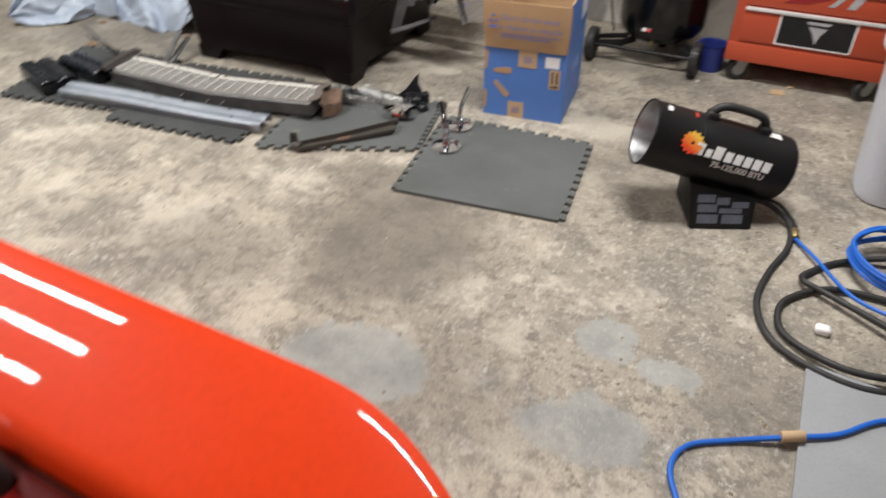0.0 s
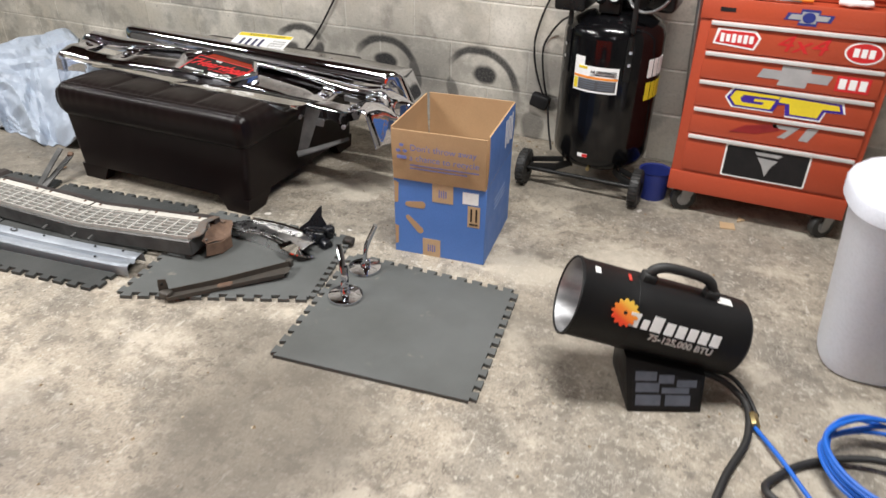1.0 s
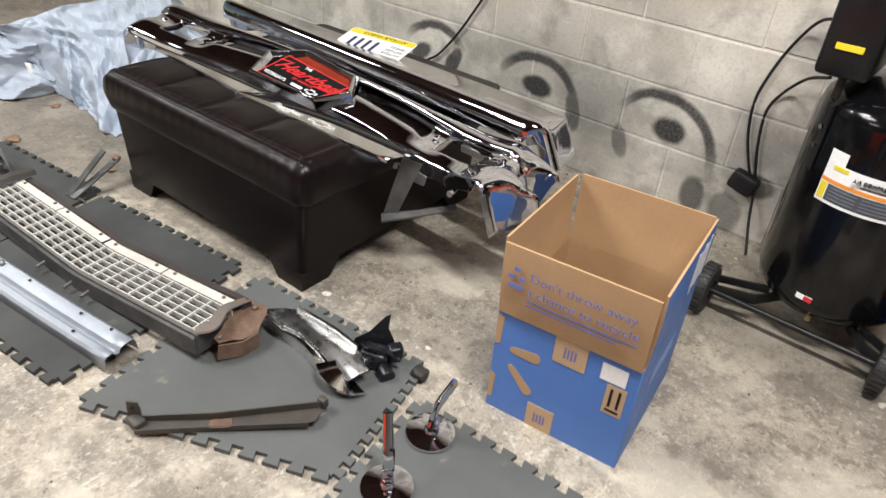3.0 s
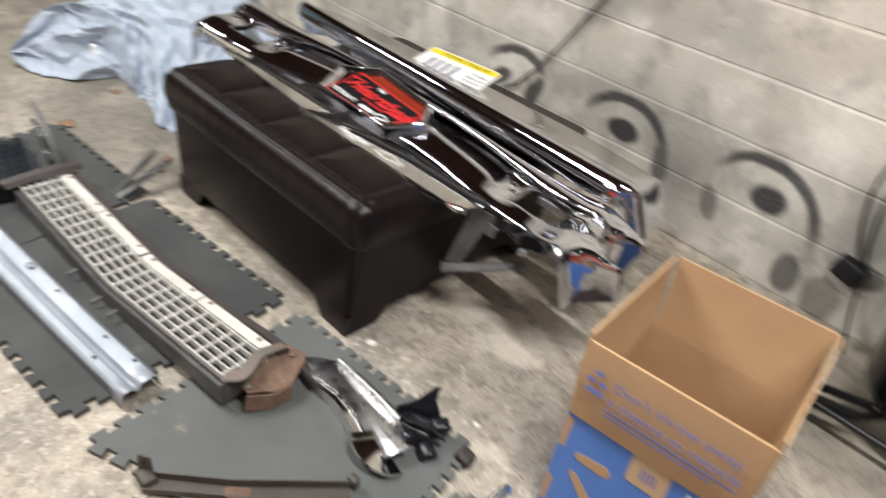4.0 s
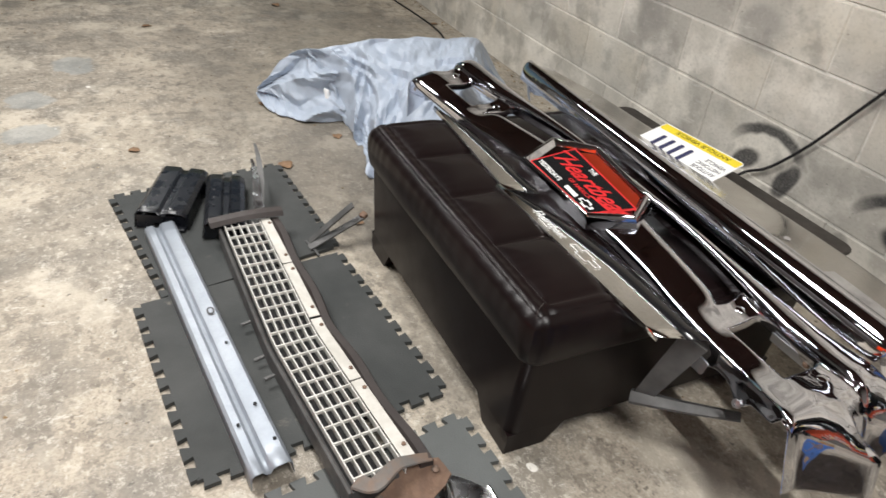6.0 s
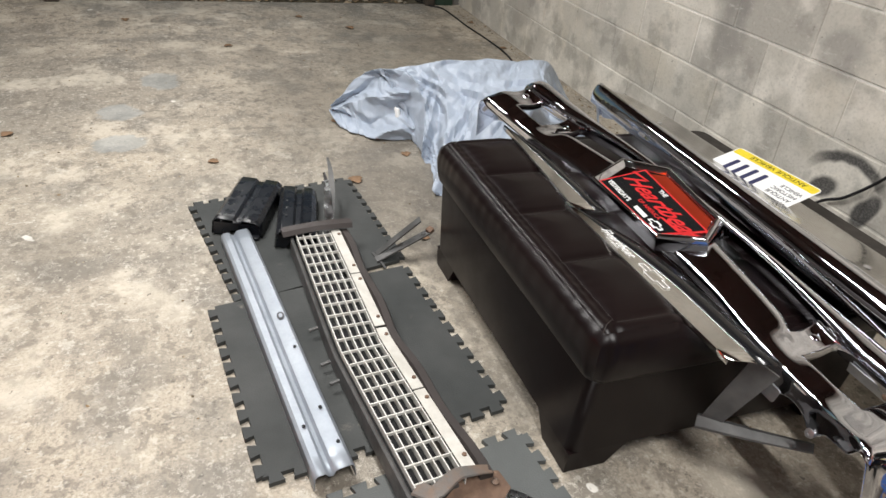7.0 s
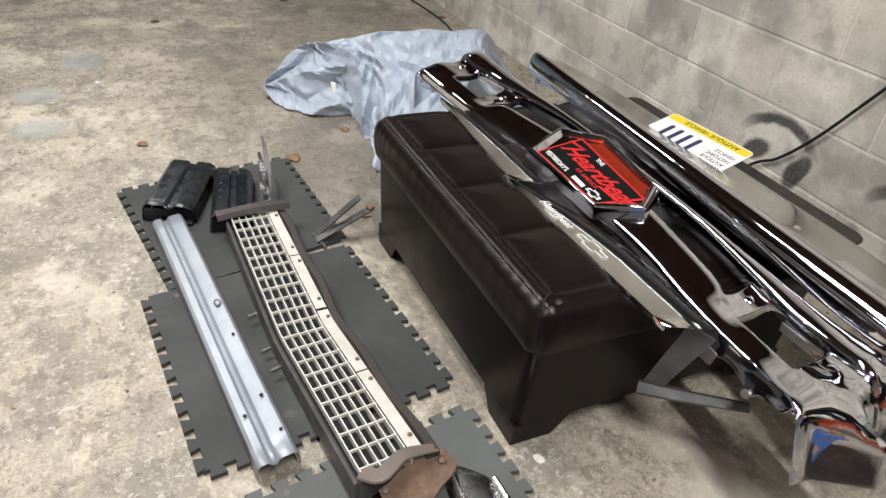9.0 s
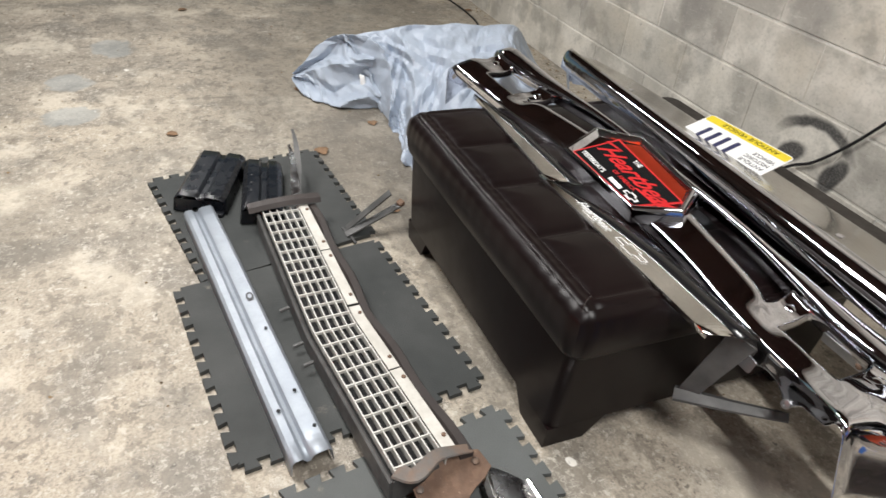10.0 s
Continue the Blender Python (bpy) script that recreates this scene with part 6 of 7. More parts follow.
for t0, t1 in ((0.0, 0.235), (0.24, 0.475), (0.485, 0.73), (0.735, 0.985)):
    b = sweep([g_at(t0 + (t1 - t0) * k / 6, 0.064, 0.007) for k in range(7)], [(-0.014, -0.001), (0.014, -0.001), (0.014, 0.001), (-0.014, 0.001)])
    part("top_flange", b, WHITE_WORN, grille, "worn white painted flange")
    for k in (0.12, 0.85):
        p = g_at(t0 + (t1 - t0) * k, 0.070, 0.008)
        part("screw", lathe([(0.0055, 0), (0.005, 0.003), (0, 0.004)], 8, m=Matrix.Translation(p)), RUST, grille, "rusty screw")
rail = [(-0.015, -0.055), (-0.015, 0.0), (-0.009, 0.010), (0.009, 0.010), (0.015, 0.0), (0.015, -0.055)]
part("support_rail", sweep([g_at(k / 24, 0.094 + 0.004 * math.sin(k * 0.9), -0.004) for k in range(25)], rail), BROWN_PAINT, grille, "brown primed support rail")
part("lower_rail", sweep([g_at(k / 24, -0.072, -0.012) for k in range(25)], [(-0.005, -0.045), (-0.005, 0.006), (0.0, 0.010), (0.005, 0.006), (0.005, -0.045)]), DULL_STEEL, grille, "dull metal lower rail")
for k, t in enumerate((0.40, 0.53, 0.60)):
    p = g_at(t, -0.083, -0.03)
    part("stud", cyl(p, p + Vector((0.004, -0.024, -0.004)), 0.005, seg=8), DULL_STEEL, grille)
# rusty end bracket: a grey ear against the bars and a bent brown plate
b = sweep(smooth_path([g_at(0.985, -0.055, 0.004), (-0.072, 3.118, 0.108), (-0.100, 3.170, 0.112), (-0.106, 3.212, 0.106), (-0.108, 3.250, 0.098)], 5), [(-0.016, -0.0015), (0.016, -0.0015), (0.014, 0.002), (-0.014, 0.002)], scale=lambda t: 1.25 - 0.55 * t)
part("end_bracket", b, RUST_GREY, grille, "rusty grey end bracket")
b = prism([(-0.125, 3.20), (-0.120, 3.275), (-0.072, 3.284), (-0.052, 3.262), (-0.040, 3.236), (-0.020, 3.212), (-0.026, 3.165), (-0.045, 3.115), (-0.062, 3.112), (-0.072, 3.14), (-0.092, 3.17)], 0.080, 0.083, 0.0008)
bmesh.ops.subdivide_edges(b, edges=b.edges[:], cuts=2)
for v in b.verts:
    v.co.z += -0.55 * max(0.0, v.co.x + 0.060) - 0.15 * max(0.0, v.co.y - 3.22) + 0.006 * noise.noise(v.co * 22)
part("end_bracket", b, RUST, grille, "rusty brown end bracket")
b = sweep([Vector((-0.040, 3.110, 0.070)), Vector((-0.020, 3.165, 0.060)), Vector((-0.022, 3.212, 0.060))], [(-0.0015, -0.045), (0.0015, -0.045), (0.002, 0.0), (-0.002, 0.0)])
part("end_bracket", b, RUST, grille)
for x, y in ((-0.058, 3.125), (-0.09, 3.255)):
    part("bolt", lathe([(0.009, 0), (0.009, 0.004), (0.004, 0.008), (0, 0.008)], 8, m=Matrix.Translation((x, y, 0.076))), RUST_GREY, grille, "rusty bolt")
part("end_plate", sweep([g_at(1.0, -0.07, -0.03), g_at(1.0, 0.03, -0.03)], rect(0.003, 0.055)), DULL_STEEL, grille)
b = sweep(smooth_path([g_at(-0.012, -0.100, 0.010), g_at(-0.014, -0.03, 0.016), g_at(-0.012, 0.04, 0.020), g_at(-0.012, 0.120, 0.016)], 5), [(-0.022, -0.004), (0.02, -0.004), (0.012, 0.010), (-0.014, 0.012)])
part("far_bracket", b, BROWN_PAINT, grille, "dark brown far end bracket")
for dx, dy, h, mt in ((-0.01, 0.010, 0.08, CHROME_WORN), (-0.05, 0.030, 0.13, DULL_STEEL)):
    p = g_at(0.0, 0.06)
    b = sweep(smooth_path([p + Vector((0, 0, -0.02)), p + Vector((-0.08, 0.0, 0.0)), p + Vector((-0.16 + dx, dy, 0.03)), p + Vector((-0.24 + dx, dy + 0.01, h * 0.55)), p + Vector((-0.30 + dx, dy + 0.01, h * 0.75))], 6), [(-0.016, -0.001), (0.016, -0.001), (0.016, 0.001), (-0.016, 0.001)], scale=lambda t: 1.25 - t)
    part("horn", b, mt, grille, "thin curved metal end horn")

# ---- silver sill strip ----
sill = thing("sill_panel", "pressed silver aluminium sill panel on grey foam mats", "car part")
P0, P1 = Vector((-1.228, 2.809, 0.042)), Vector((-0.217, 2.950, 0.036))
sec = [(-0.046, -0.028), (-0.043, 0.006), (-0.036, 0.012), (-0.020, 0.013), (-0.012, 0.003), (-0.004, 0.002), (0.002, 0.013), (0.010, 0.016), (0.036, 0.018), (0.044, 0.010), (0.047, -0.02)]
b = sweep([P0.lerp(P1, k / 16) + Vector((0, 0, 0.004 * math.sin(k * 0.4))) for k in range(17)], [(-a, c) for a, c in sec], closed_section=False, caps=False)
with_mods(part("pressing", b, SILVER_PAINT, sill, "", 30), 0.0016, 0)
dirv = (P1 - P0).normalized()
sidev = Vector((-dirv.y, dirv.x, 0))
for t, v in ((0.14, 0.026), (0.33, 0.024), (0.60, 0.026), (0.82, 0.024), (0.86, -0.026), (0.93, 0.03)):
    p = P0.lerp(P1, t) + sidev * v + Vector((0, 0, 0.018 if v > 0 else 0.014))
    part("hole", cyl(p - Vector((0, 0, 0.001)), p + Vector((0, 0, 0.0016)), 0.0042, seg=10), INK_DARK, sill)
p = P0.lerp(P1, 0.47) + sidev * 0.024 + Vector((0, 0, 0.0195))
part("printed_stamp", prism(ellipse(0.017, 0.010, 18), 0, 0.0008, m=Matrix.Translation(p)), LABEL_DARK, sill, "small dark printed stamp")
part("printed_stamp", prism(ellipse(0.009, 0.005, 14), 0.0008, 0.0014, m=Matrix.Translation(p)), SILVER_PAINT, sill)

# ---- black pressed brackets ----


def black_bracket(at, label, w=0.20, d=0.125):
    br = thing("pressed_bracket", label, "bracket", at, "black pressed brackets")
    b = bmesh.new()
    sec_ = [(-d / 2, 0.0), (-d / 2 + 0.006, 0.045), (-d / 2 + 0.02, 0.056), (-0.02, 0.060), (-0.012, 0.050), (0.004, 0.050), (0.012, 0.062), (d / 2 - 0.02, 0.064), (d / 2 - 0.006, 0.052), (d / 2, 0.006)]
    b = sweep([Vector((-w / 2 + w * k / 8, 0, 0)) for k in range(9)], [(-a, c) for a, c in sec_], closed_section=False, caps=False)
    with_mods(part("pressing", b, BLACK_DUSTY, br, "", 25), 0.0025, 0)
    part("end_wall", prism([(-d / 2 + 0.004, 0.004), (-d / 2 + 0.012, 0.046), (d / 2 - 0.01, 0.05), (d / 2 - 0.004, 0.006), (0.03, 0.004), (0.02, 0.022), (-0.02, 0.022), (-0.03, 0.004)], -w / 2 + 0.002, -w / 2 + 0.005, m=Matrix(((0, 0, 1, 0), (1, 0, 0, 0), (0, 1, 0, 0), (0, 0, 0, 1)))), BLACK_DUSTY, br)
    part("lug", box(-w / 2 - 0.018, -w / 2 + 0.01, -d / 2 + 0.008, -d / 2 + 0.034, 0.0, 0.012, 0.003), BLACK_DUSTY, br)
    for x in (-0.05, 0.0, 0.05):
        part("spot_weld", lathe([(0.004, 0), (0.003, 0.0012), (0, 0.0015)], 8, m=Matrix.Translation((x, 0.035, 0.0632))), DULL_STEEL, br)
    return br


black_bracket(pose(-1.410, 2.866, 0.0135, 0, 0, 160.5), "dusty black pressed steel bracket on a foam mat", 0.31, 0.165)
black_bracket(pose(-1.315, 3.015, 0.0135, 2, 0, 171), "dusty black pressed steel bracket beside the grille", 0.32, 0.135)

# ---- flat metal straps in a heap ----
strap = thing("metal_straps", "two thin dark metal straps crossed and tilted up from a mat", "metal strap")
part("strap", sweep([Vector((-1.072, 3.235, 0.018)), Vector((-1.066, 3.300, 0.078)), Vector((-1.060, 3.370, 0.140))], rect(0.030, 0.005)), DULL_STEEL, strap)
part("strap", sweep([Vector((-1.040, 3.226, 0.017)), Vector((-1.048, 3.315, 0.056)), Vector((-1.057, 3.402, 0.094))], rect(0.028, 0.005)), DULL_STEEL, strap)
part("strap", sweep([Vector((-1.085, 3.225, 0.016)), Vector((-1.03, 3.238, 0.018)), Vector((-0.99, 3.245, 0.016))], rect(0.008, 0.003)), DULL_STEEL, strap)
part("nut", rounded(0.011, 0.011, 0.009, 0.004, 3), RUST, strap, "rusty nut").matrix_basis = pose(-1.058, 3.405, 0.098, 20, 10, 30)

# ---- olive bracket ----
arm = thing("forked_bracket", "dirty brown steel bracket with an upright ear", "bracket")
ang = [(-0.012, 0.0), (0.012, 0.0), (0.012, 0.003), (-0.008, 0.003), (-0.009, 0.024), (-0.012, 0.024)]
plate_ = prism([(-0.006, 2.868), (0.020, 2.852), (0.10, 2.940), (0.278, 3.120), (0.286, 3.132), (0.275, 3.162), (0.258, 3.162), (0.115, 2.985)], 0, 0.003, 0.0006)
plate_.transform(Matrix.Translation((0, 0, 0.020)))
for v in plate_.verts:
    v.co.z += 0.05 * max(0.0, v.co.x - 0.02)
part("arm", plate_, OLD_PAINT, arm)
part("flange", sweep([Vector((-0.006, 2.870, 0.024)), Vector((0.115, 2.988, 0.033)), Vector((0.262, 3.168, 0.040))], [(-0.0015, -0.006), (0.0015, -0.006), (0.0015, 0.014), (-0.0015, 0.014)]), OLD_PAINT, arm)
part("flange", sweep([Vector((0.018, 2.850, 0.021)), Vector((0.10, 2.938, 0.023)), Vector((0.280, 3.118, 0.033))], [(-0.0015, -0.008), (0.0015, -0.008), (0.0015, 0.006), (-0.0015, 0.006)]), OLD_PAINT, arm)
ear = part("ear", prism([(0, 0), (0.030, 0), (0.030, 0.040), (0.027, 0.062), (0.003, 0.062), (0.0, 0.040)], -0.002, 0.002, m=pose(-0.026, 2.864, 0.013) @ pose(0, 0, 0, 90, 0, 35)), OLD_PAINT, arm)
part("ear_hole", cyl((-0.0135, 2.8705, 0.058), (-0.0115, 2.8672, 0.058), 0.005, seg=10), INK_DARK, ear)
part("corner", rounded(0.02, 0.016, 0.012, 0.007, 4), OLD_PAINT, arm).matrix_basis = pose(0.0, 2.867, 0.026)
part("patch", prism(rrect(0.05, 0.026, 0.008), 0, 0.001, m=pose(0.138, 2.988, 0.0300, 0, -2.9, 44)), RUST, arm, "rust patch")
part("tip", rounded(0.012, 0.010, 0.014, 0.006, 3), OLD_PAINT, arm).matrix_basis = pose(0.258, 3.180, 0.040)

# ---- chrome lamp bracket ----
lampb = thing("chrome_moulding", "bent chrome moulding with a hooked end on a mat", "car part")
b = prism([(-0.083, 3.283), (-0.027, 3.345), (0.10, 3.352), (0.192, 3.352), (0.270, 3.316), (0.255, 3.262), (0.205, 3.262), (0.133, 3.278), (0.06, 3.284), (-0.02, 3.272)], 0.050, 0.053, 0.0008)
bmesh.ops.subdivide_edges(b, edges=b.edges[:], cuts=3, use_grid_fill=True)
for v in b.verts:
    v.co.z += 0.010 * math.sin((v.co.y - 3.26) * 34) - 0.10 * max(0.0, v.co.x - 0.19)
part("blade", b, PALE_CHROME, lampb, "", 50)
part("rolled_edge", tube([(-0.027, 3.347, 0.060), (0.10, 3.354, 0.062), (0.195, 3.352, 0.058)], 0.0055, 5, 8), MIRROR_STEEL, lampb, "bright rolled edge")
part("lip", sweep(smooth_path([(-0.085, 3.280, 0.050), (-0.02, 3.266, 0.050), (0.06, 3.276, 0.052), (0.125, 3.268, 0.050), (0.185, 3.252, 0.046)], 5), [(-0.010, -0.001), (0.010, 0.002), (0.010, 0.004), (-0.010, 0.001)]), MIRROR_STEEL, lampb, "bright polished lip")
part("side_wall", sweep([Vector((-0.075, 3.276, 0.032)), Vector((0.06, 3.268, 0.032)), Vector((0.20, 3.250, 0.030))], rect(0.003, 0.036)), PALE_CHROME, lampb)
part("hook", sweep(smooth_path([(0.175, 3.262, 0.052), (0.205, 3.246, 0.054), (0.240, 3.245, 0.046), (0.262, 3.262, 0.030), (0.268, 3.285, 0.016)], 5), [(-0.026, -0.002), (0.026, -0.002), (0.024, 0.003), (-0.024, 0.003)]), MIRROR_STEEL, lampb, "bright hooked end")
part("bolt", lathe([(0.008, 0), (0.008, 0.004), (0, 0.006)], 8, m=Matrix.Translation((0.205, 3.335, 0.050))), RUST_GREY, lampb)
# ---- latch ----
latch = thing("hood_latch", "black greasy car latch mechanism on a mat", "car part")
part("back_plate", prism([(-0.06, 0), (0.05, 0), (0.045, 0.05), (0.03, 0.085), (0.035, 0.125), (0.022, 0.118), (-0.02, 0.07), (-0.055, 0.05)], -0.002, 0.002, m=pose(0.215, 3.395, 0.012) @ pose(0, 0, 0, 80, 0, 40)), BLACK_DUSTY, latch)
for k in range(3):
    part("slot", prism(rect(0.004, 0.022, -0.012 + 0.012 * k, 0.065), -0.0026, 0.0026, m=pose(0.215, 3.395, 0.012) @ pose(0, 0, 0, 80, 0, 40)), INK_DARK, latch)
part("housing", rounded(0.035, 0.028, 0.026, 0.012, 6), BLACK_DUSTY, latch).matrix_basis = pose(0.232, 3.372, 0.040, 0, 8, 30)
part("housing", rounded(0.020, 0.016, 0.022, 0.008, 5), BLACK_DUSTY, latch).matrix_basis = pose(0.262, 3.415, 0.045, 10, 0, 60)
part("cam", cyl((0.268, 3.365, 0.026), (0.300, 3.352, 0.022), 0.0205, seg=18, w=0.003), BLACK_DUSTY, latch)
part("cam", cyl((0.246, 3.345, 0.056), (0.240, 3.325, 0.058), 0.013, seg=14, w=0.002), BLACK_DUSTY, latch)
part("lever", sweep(smooth_path([(0.20, 3.36, 0.07), (0.23, 3.35, 0.085), (0.27, 3.375, 0.075), (0.292, 3.40, 0.045)], 4), rect(0.012, 0.005)), BLACK_DUSTY, latch)
part("spring", tube([(0.21 + 0.001 * k, 3.362 + 0.006 * math.sin(k * 1.57), 0.062 + 0.006 * math.cos(k * 1.57)) for k in range(30)], 0.0014, 2, 5), DULL_STEEL, latch)
solid("rubber_scrap", rounded(0.022, 0.016, 0.012, 0.008, 5, lambda p, g: p + Vector((0.005, 0.004, 0.003)) * noise.noise(p * 60)), DARK_BAR, "small dark rubber scrap on the mats", "scrap", pose(0.345, 3.42, 0.0235))

# ---- chrome mirrors ----


def door_mirror(at, lean, label):
    mi = thing("car_mirror", label, "car mirror", at, "chrome car mirrors")
    part("mirror_head", lathe([(0, 0.0), (0.055, 0.0), (0.0575, 0.003), (0.056, 0.008), (0.045, 0.010), (0.012, 0.013), (0, 0.014)], 40), CHROME, mi, "round chrome mirror back")
    part("ball_joint", lathe([(0.016, 0.010), (0.015, 0.018), (0.011, 0.024), (0, 0.027)], 20), CHROME, mi)
    b = sweep(smooth_path([(0, 0, 0.016), (0.004, 0.0, 0.045), (0.010, 0.0, 0.09), (0.020 + lean, 0.006, 0.165)], 6), rrect(0.024, 0.015, 0.005, n=3), scale=lambda t: 1.15 - 0.3 * t)
    arm_ = part("arm", b, CHROME, mi)
    part("slot", sweep([Vector((0.0055, -0.0084, 0.048)), Vector((0.0115, -0.0078, 0.110))], rect(0.011, 0.002)), INK_AND_REFLECTION, arm_)
    part("foot", rounded(0.014, 0.012, 0.012, 0.006, 4), CHROME, mi).matrix_basis = pose(0.006, 0, 0.026)
    return mi


door_mirror(pose(0.515, 3.128, 0.0125, 0, 0, 129), 0.036, "round chrome car mirror standing on its face, arm up")
door_mirror(pose(0.484, 3.300, 0.0125, 0, 0, 33), 0.024, "round chrome car mirror with leaning arm on a mat")
# ---- grey car cover in a heap ----
cover = thing("car_cover", "crumpled silver-grey fabric car cover heaped by the wall", "car cover")
# a sheet drawn over a mound: front hem, ridge and back hem, with pleats running from ridge to hem
HEM = [(-2.02, 3.60, 0.004), (-1.92, 3.615, 0.004), (-1.76, 3.60, 0.004), (-1.58, 3.585, 0.004), (-1.36, 3.57, 0.006), (-1.20, 3.64, 0.14), (-1.135, 3.74, 0.35), (-1.13, 3.95, 0.36), (-1.13, 4.2, 0.30)]
RIDGE = [(-2.13, 3.50, 0.275), (-2.10, 3.60, 0.305), (-2.03, 3.74, 0.345), (-1.96, 3.86, 0.372), (-1.90, 3.98, 0.385), (-1.88, 4.10, 0.388), (-1.865, 4.165, 0.375), (-1.84, 4.20, 0.22), (-1.70, 4.24, 0.10)]
BACK = [(-2.30, 3.62, 0.0), (-2.36, 3.75, 0.0), (-2.36, 3.90, 0.0), (-2.34, 4.02, 0.0), (-2.32, 4.16, 0.0), (-2.26, 4.32, 0.0), (-2.10, 4.42, 0.0), (-1.80, 4.48, 0.0), (-1.45, 4.50, 0.0)]


def along(pts, t):
    """Catmull-Rom, t from 0 to 1 over all the points."""
    f = t * (len(pts) - 1)
    i = min(len(pts) - 2, int(f))
    f -= i
    a, b_, c, d = (Vector(pts[max(0, min(len(pts) - 1, j))]) for j in (i - 1, i, i + 1, i + 2))
    return 0.5 * (2 * b_ + (c - a) * f + (2 * a - 5 * b_ + 4 * c - d) * f * f + (3 * b_ - a - 3 * c + d) * f ** 3)


def fold(x):
    """A sharp-topped wave from -0.5 to 0.5."""
    a = x - math.floor(x)
    return abs(2 * a - 1) - 0.5


def draped(u, v):
    h, r, k = along(HEM, u), along(RIDGE, u), along(BACK, u)
    if v <= 1:
        p = h.lerp(r, v)
        p.z = h.z + (r.z - h.z) * (1 - (1 - v) ** 1.45)
    else:
        p = r.lerp(k, v - 1)
        p.z = r.z + (k.z - r.z) * (v - 1) ** 1.4
    out = Vector((h.x - r.x, h.y - r.y, 0)).normalized() + Vector((0, 0, 0.45))
    n1, n2 = noise.noise((u * 4.0, v * 1.8, 1.0)), noise.noise((u * 9.0, v * 4.0, 5.0))
    low = max(0.0, 1 - abs(v)) if v < 1 else 0.0
    d = 0.100 * fold(u * 5.2 + 0.7 * n1 + 0.55 * v) * (0.30 + 0.70 * low)
    d += 0.034 * fold(u * 10.0 - 1.6 * v + 0.9 * n2) * (0.35 + 0.65 * low)
    d += 0.022 * fold(u * 5.0 + v * 3.2 + 2.5 * n1)
    d += 0.018 * fold(v * 11.0 + 2.0 * n2 + u * 3) * math.exp(-(v / 0.22) ** 2)
    d += 0.005 * fold(u * 31 + v * 9 + 3 * n2)
    p = p + out * d
    p.z = max(p.z, 0.004 + 0.003 * n2)
    return p


def sheet(place, nu, nv, v1):
    b = bmesh.new()
    g = [[b.verts.new(place(i / nu, v1 * j / nv)) for j in range(nv + 1)] for i in range(nu + 1)]
    for i in range(nu):
        for j in range(nv):
            b.faces.new((g[i][j], g[i + 1][j], g[i + 1][j + 1], g[i][j + 1]))
    return b


with_mods(part("drape", sheet(draped, 190, 110, 1.9), CLOTH, cover, "", 28), 0.002, 0)
# the folded pouch at its end
LOW = [(-2.285, 3.295, 0.05), (-2.20, 3.325, 0.004), (-2.10, 3.385, 0.004), (-2.03, 3.46, 0.004), (-1.99, 3.56, 0.004), (-1.98, 3.64, 0.004)]
TOP = [(-2.29, 3.30, 0.065), (-2.30, 3.36, 0.125), (-2.27, 3.42, 0.20), (-2.19, 3.475, 0.262), (-2.125, 3.52, 0.285), (-2.08, 3.59, 0.29)]
FAR = [(-2.30, 3.31, 0.05), (-2.38, 3.42, 0.0), (-2.42, 3.52, 0.0), (-2.40, 3.60, 0.0), (-2.36, 3.68, 0.0), (-2.30, 3.74, 0.0)]


def pouch(u, v):
    a, c, k = along(LOW, u), along(TOP, u), along(FAR, u)
    if v <= 1:
        p = a.lerp(c, v)
        p.z = a.z + (c.z - a.z) * (1 - (1 - v) ** 1.2)
    else:
        p = c.lerp(k, v - 1)
        p.z = c.z + (k.z - c.z) * (v - 1) ** 1.5
    grow = math.sin(math.pi * min(1.0, 0.12 + u * 0.55))
    n1 = noise.noise((u * 3.0, v * 3.0, 9.0))
    d = 0.075 * fold(v * 2.1 - 0.45 * u + 0.35 * n1 + 0.15) * grow * (1 if v <= 1 else max(0, 2 - v) * 0.4)
    d += 0.022 * fold(v * 5.0 + u * 2.2 + 1.2 * n1) * grow
    d += 0.008 * fold(u * 9 + v * 6 + 2 * n1)
    p = p + Vector((0.75, -0.55, 0.30)) * d
    p.z = max(p.z, 0.004)
    return p


with_mods(part("pouch", sheet(pouch, 90, 100, 1.9), CLOTH, cover, "", 28), 0.002, 0)
part("lining", rounded(0.014, 0.012, 0.050, 0.011, 8, lambda p, g: p + Vector((0.01, 0.006, 0.01)) * noise.noise(p * 40)), PAPER, cover, "white inner lining showing in the fold").matrix_basis = pose(-2.045, 3.560, 0.090, 10, -18, 30)

# ---- orange car, only its front corner is near ----
car = thing("car", "glossy orange car with open engine bay", "car")
CAR_Y = 1.405


def fender_section(x):
    """Outline (y, z) of the fender from the bay's edge over the top to the sill."""
    t = max(0.0, (x - 1.30) / 0.22)
    pull = 0.11 * t ** 2.0
    top = 0.853 - 0.012 * t
    y1 = CAR_Y - pull
    return [(1.215 - 0.5 * pull, top - 0.035), (1.219 - 0.5 * pull, top - 0.004), (1.226 - 0.5 * pull, top), (1.30 - 0.8 * pull, top + 0.003), (y1 - 0.016, top + 0.001), (y1 - 0.005, top - 0.003), (y1, top - 0.012), (y1 + 0.006, top - 0.10), (y1 + 0.012, 0.55), (y1 + 0.004, 0.40), (y1 - 0.02, 0.24)]


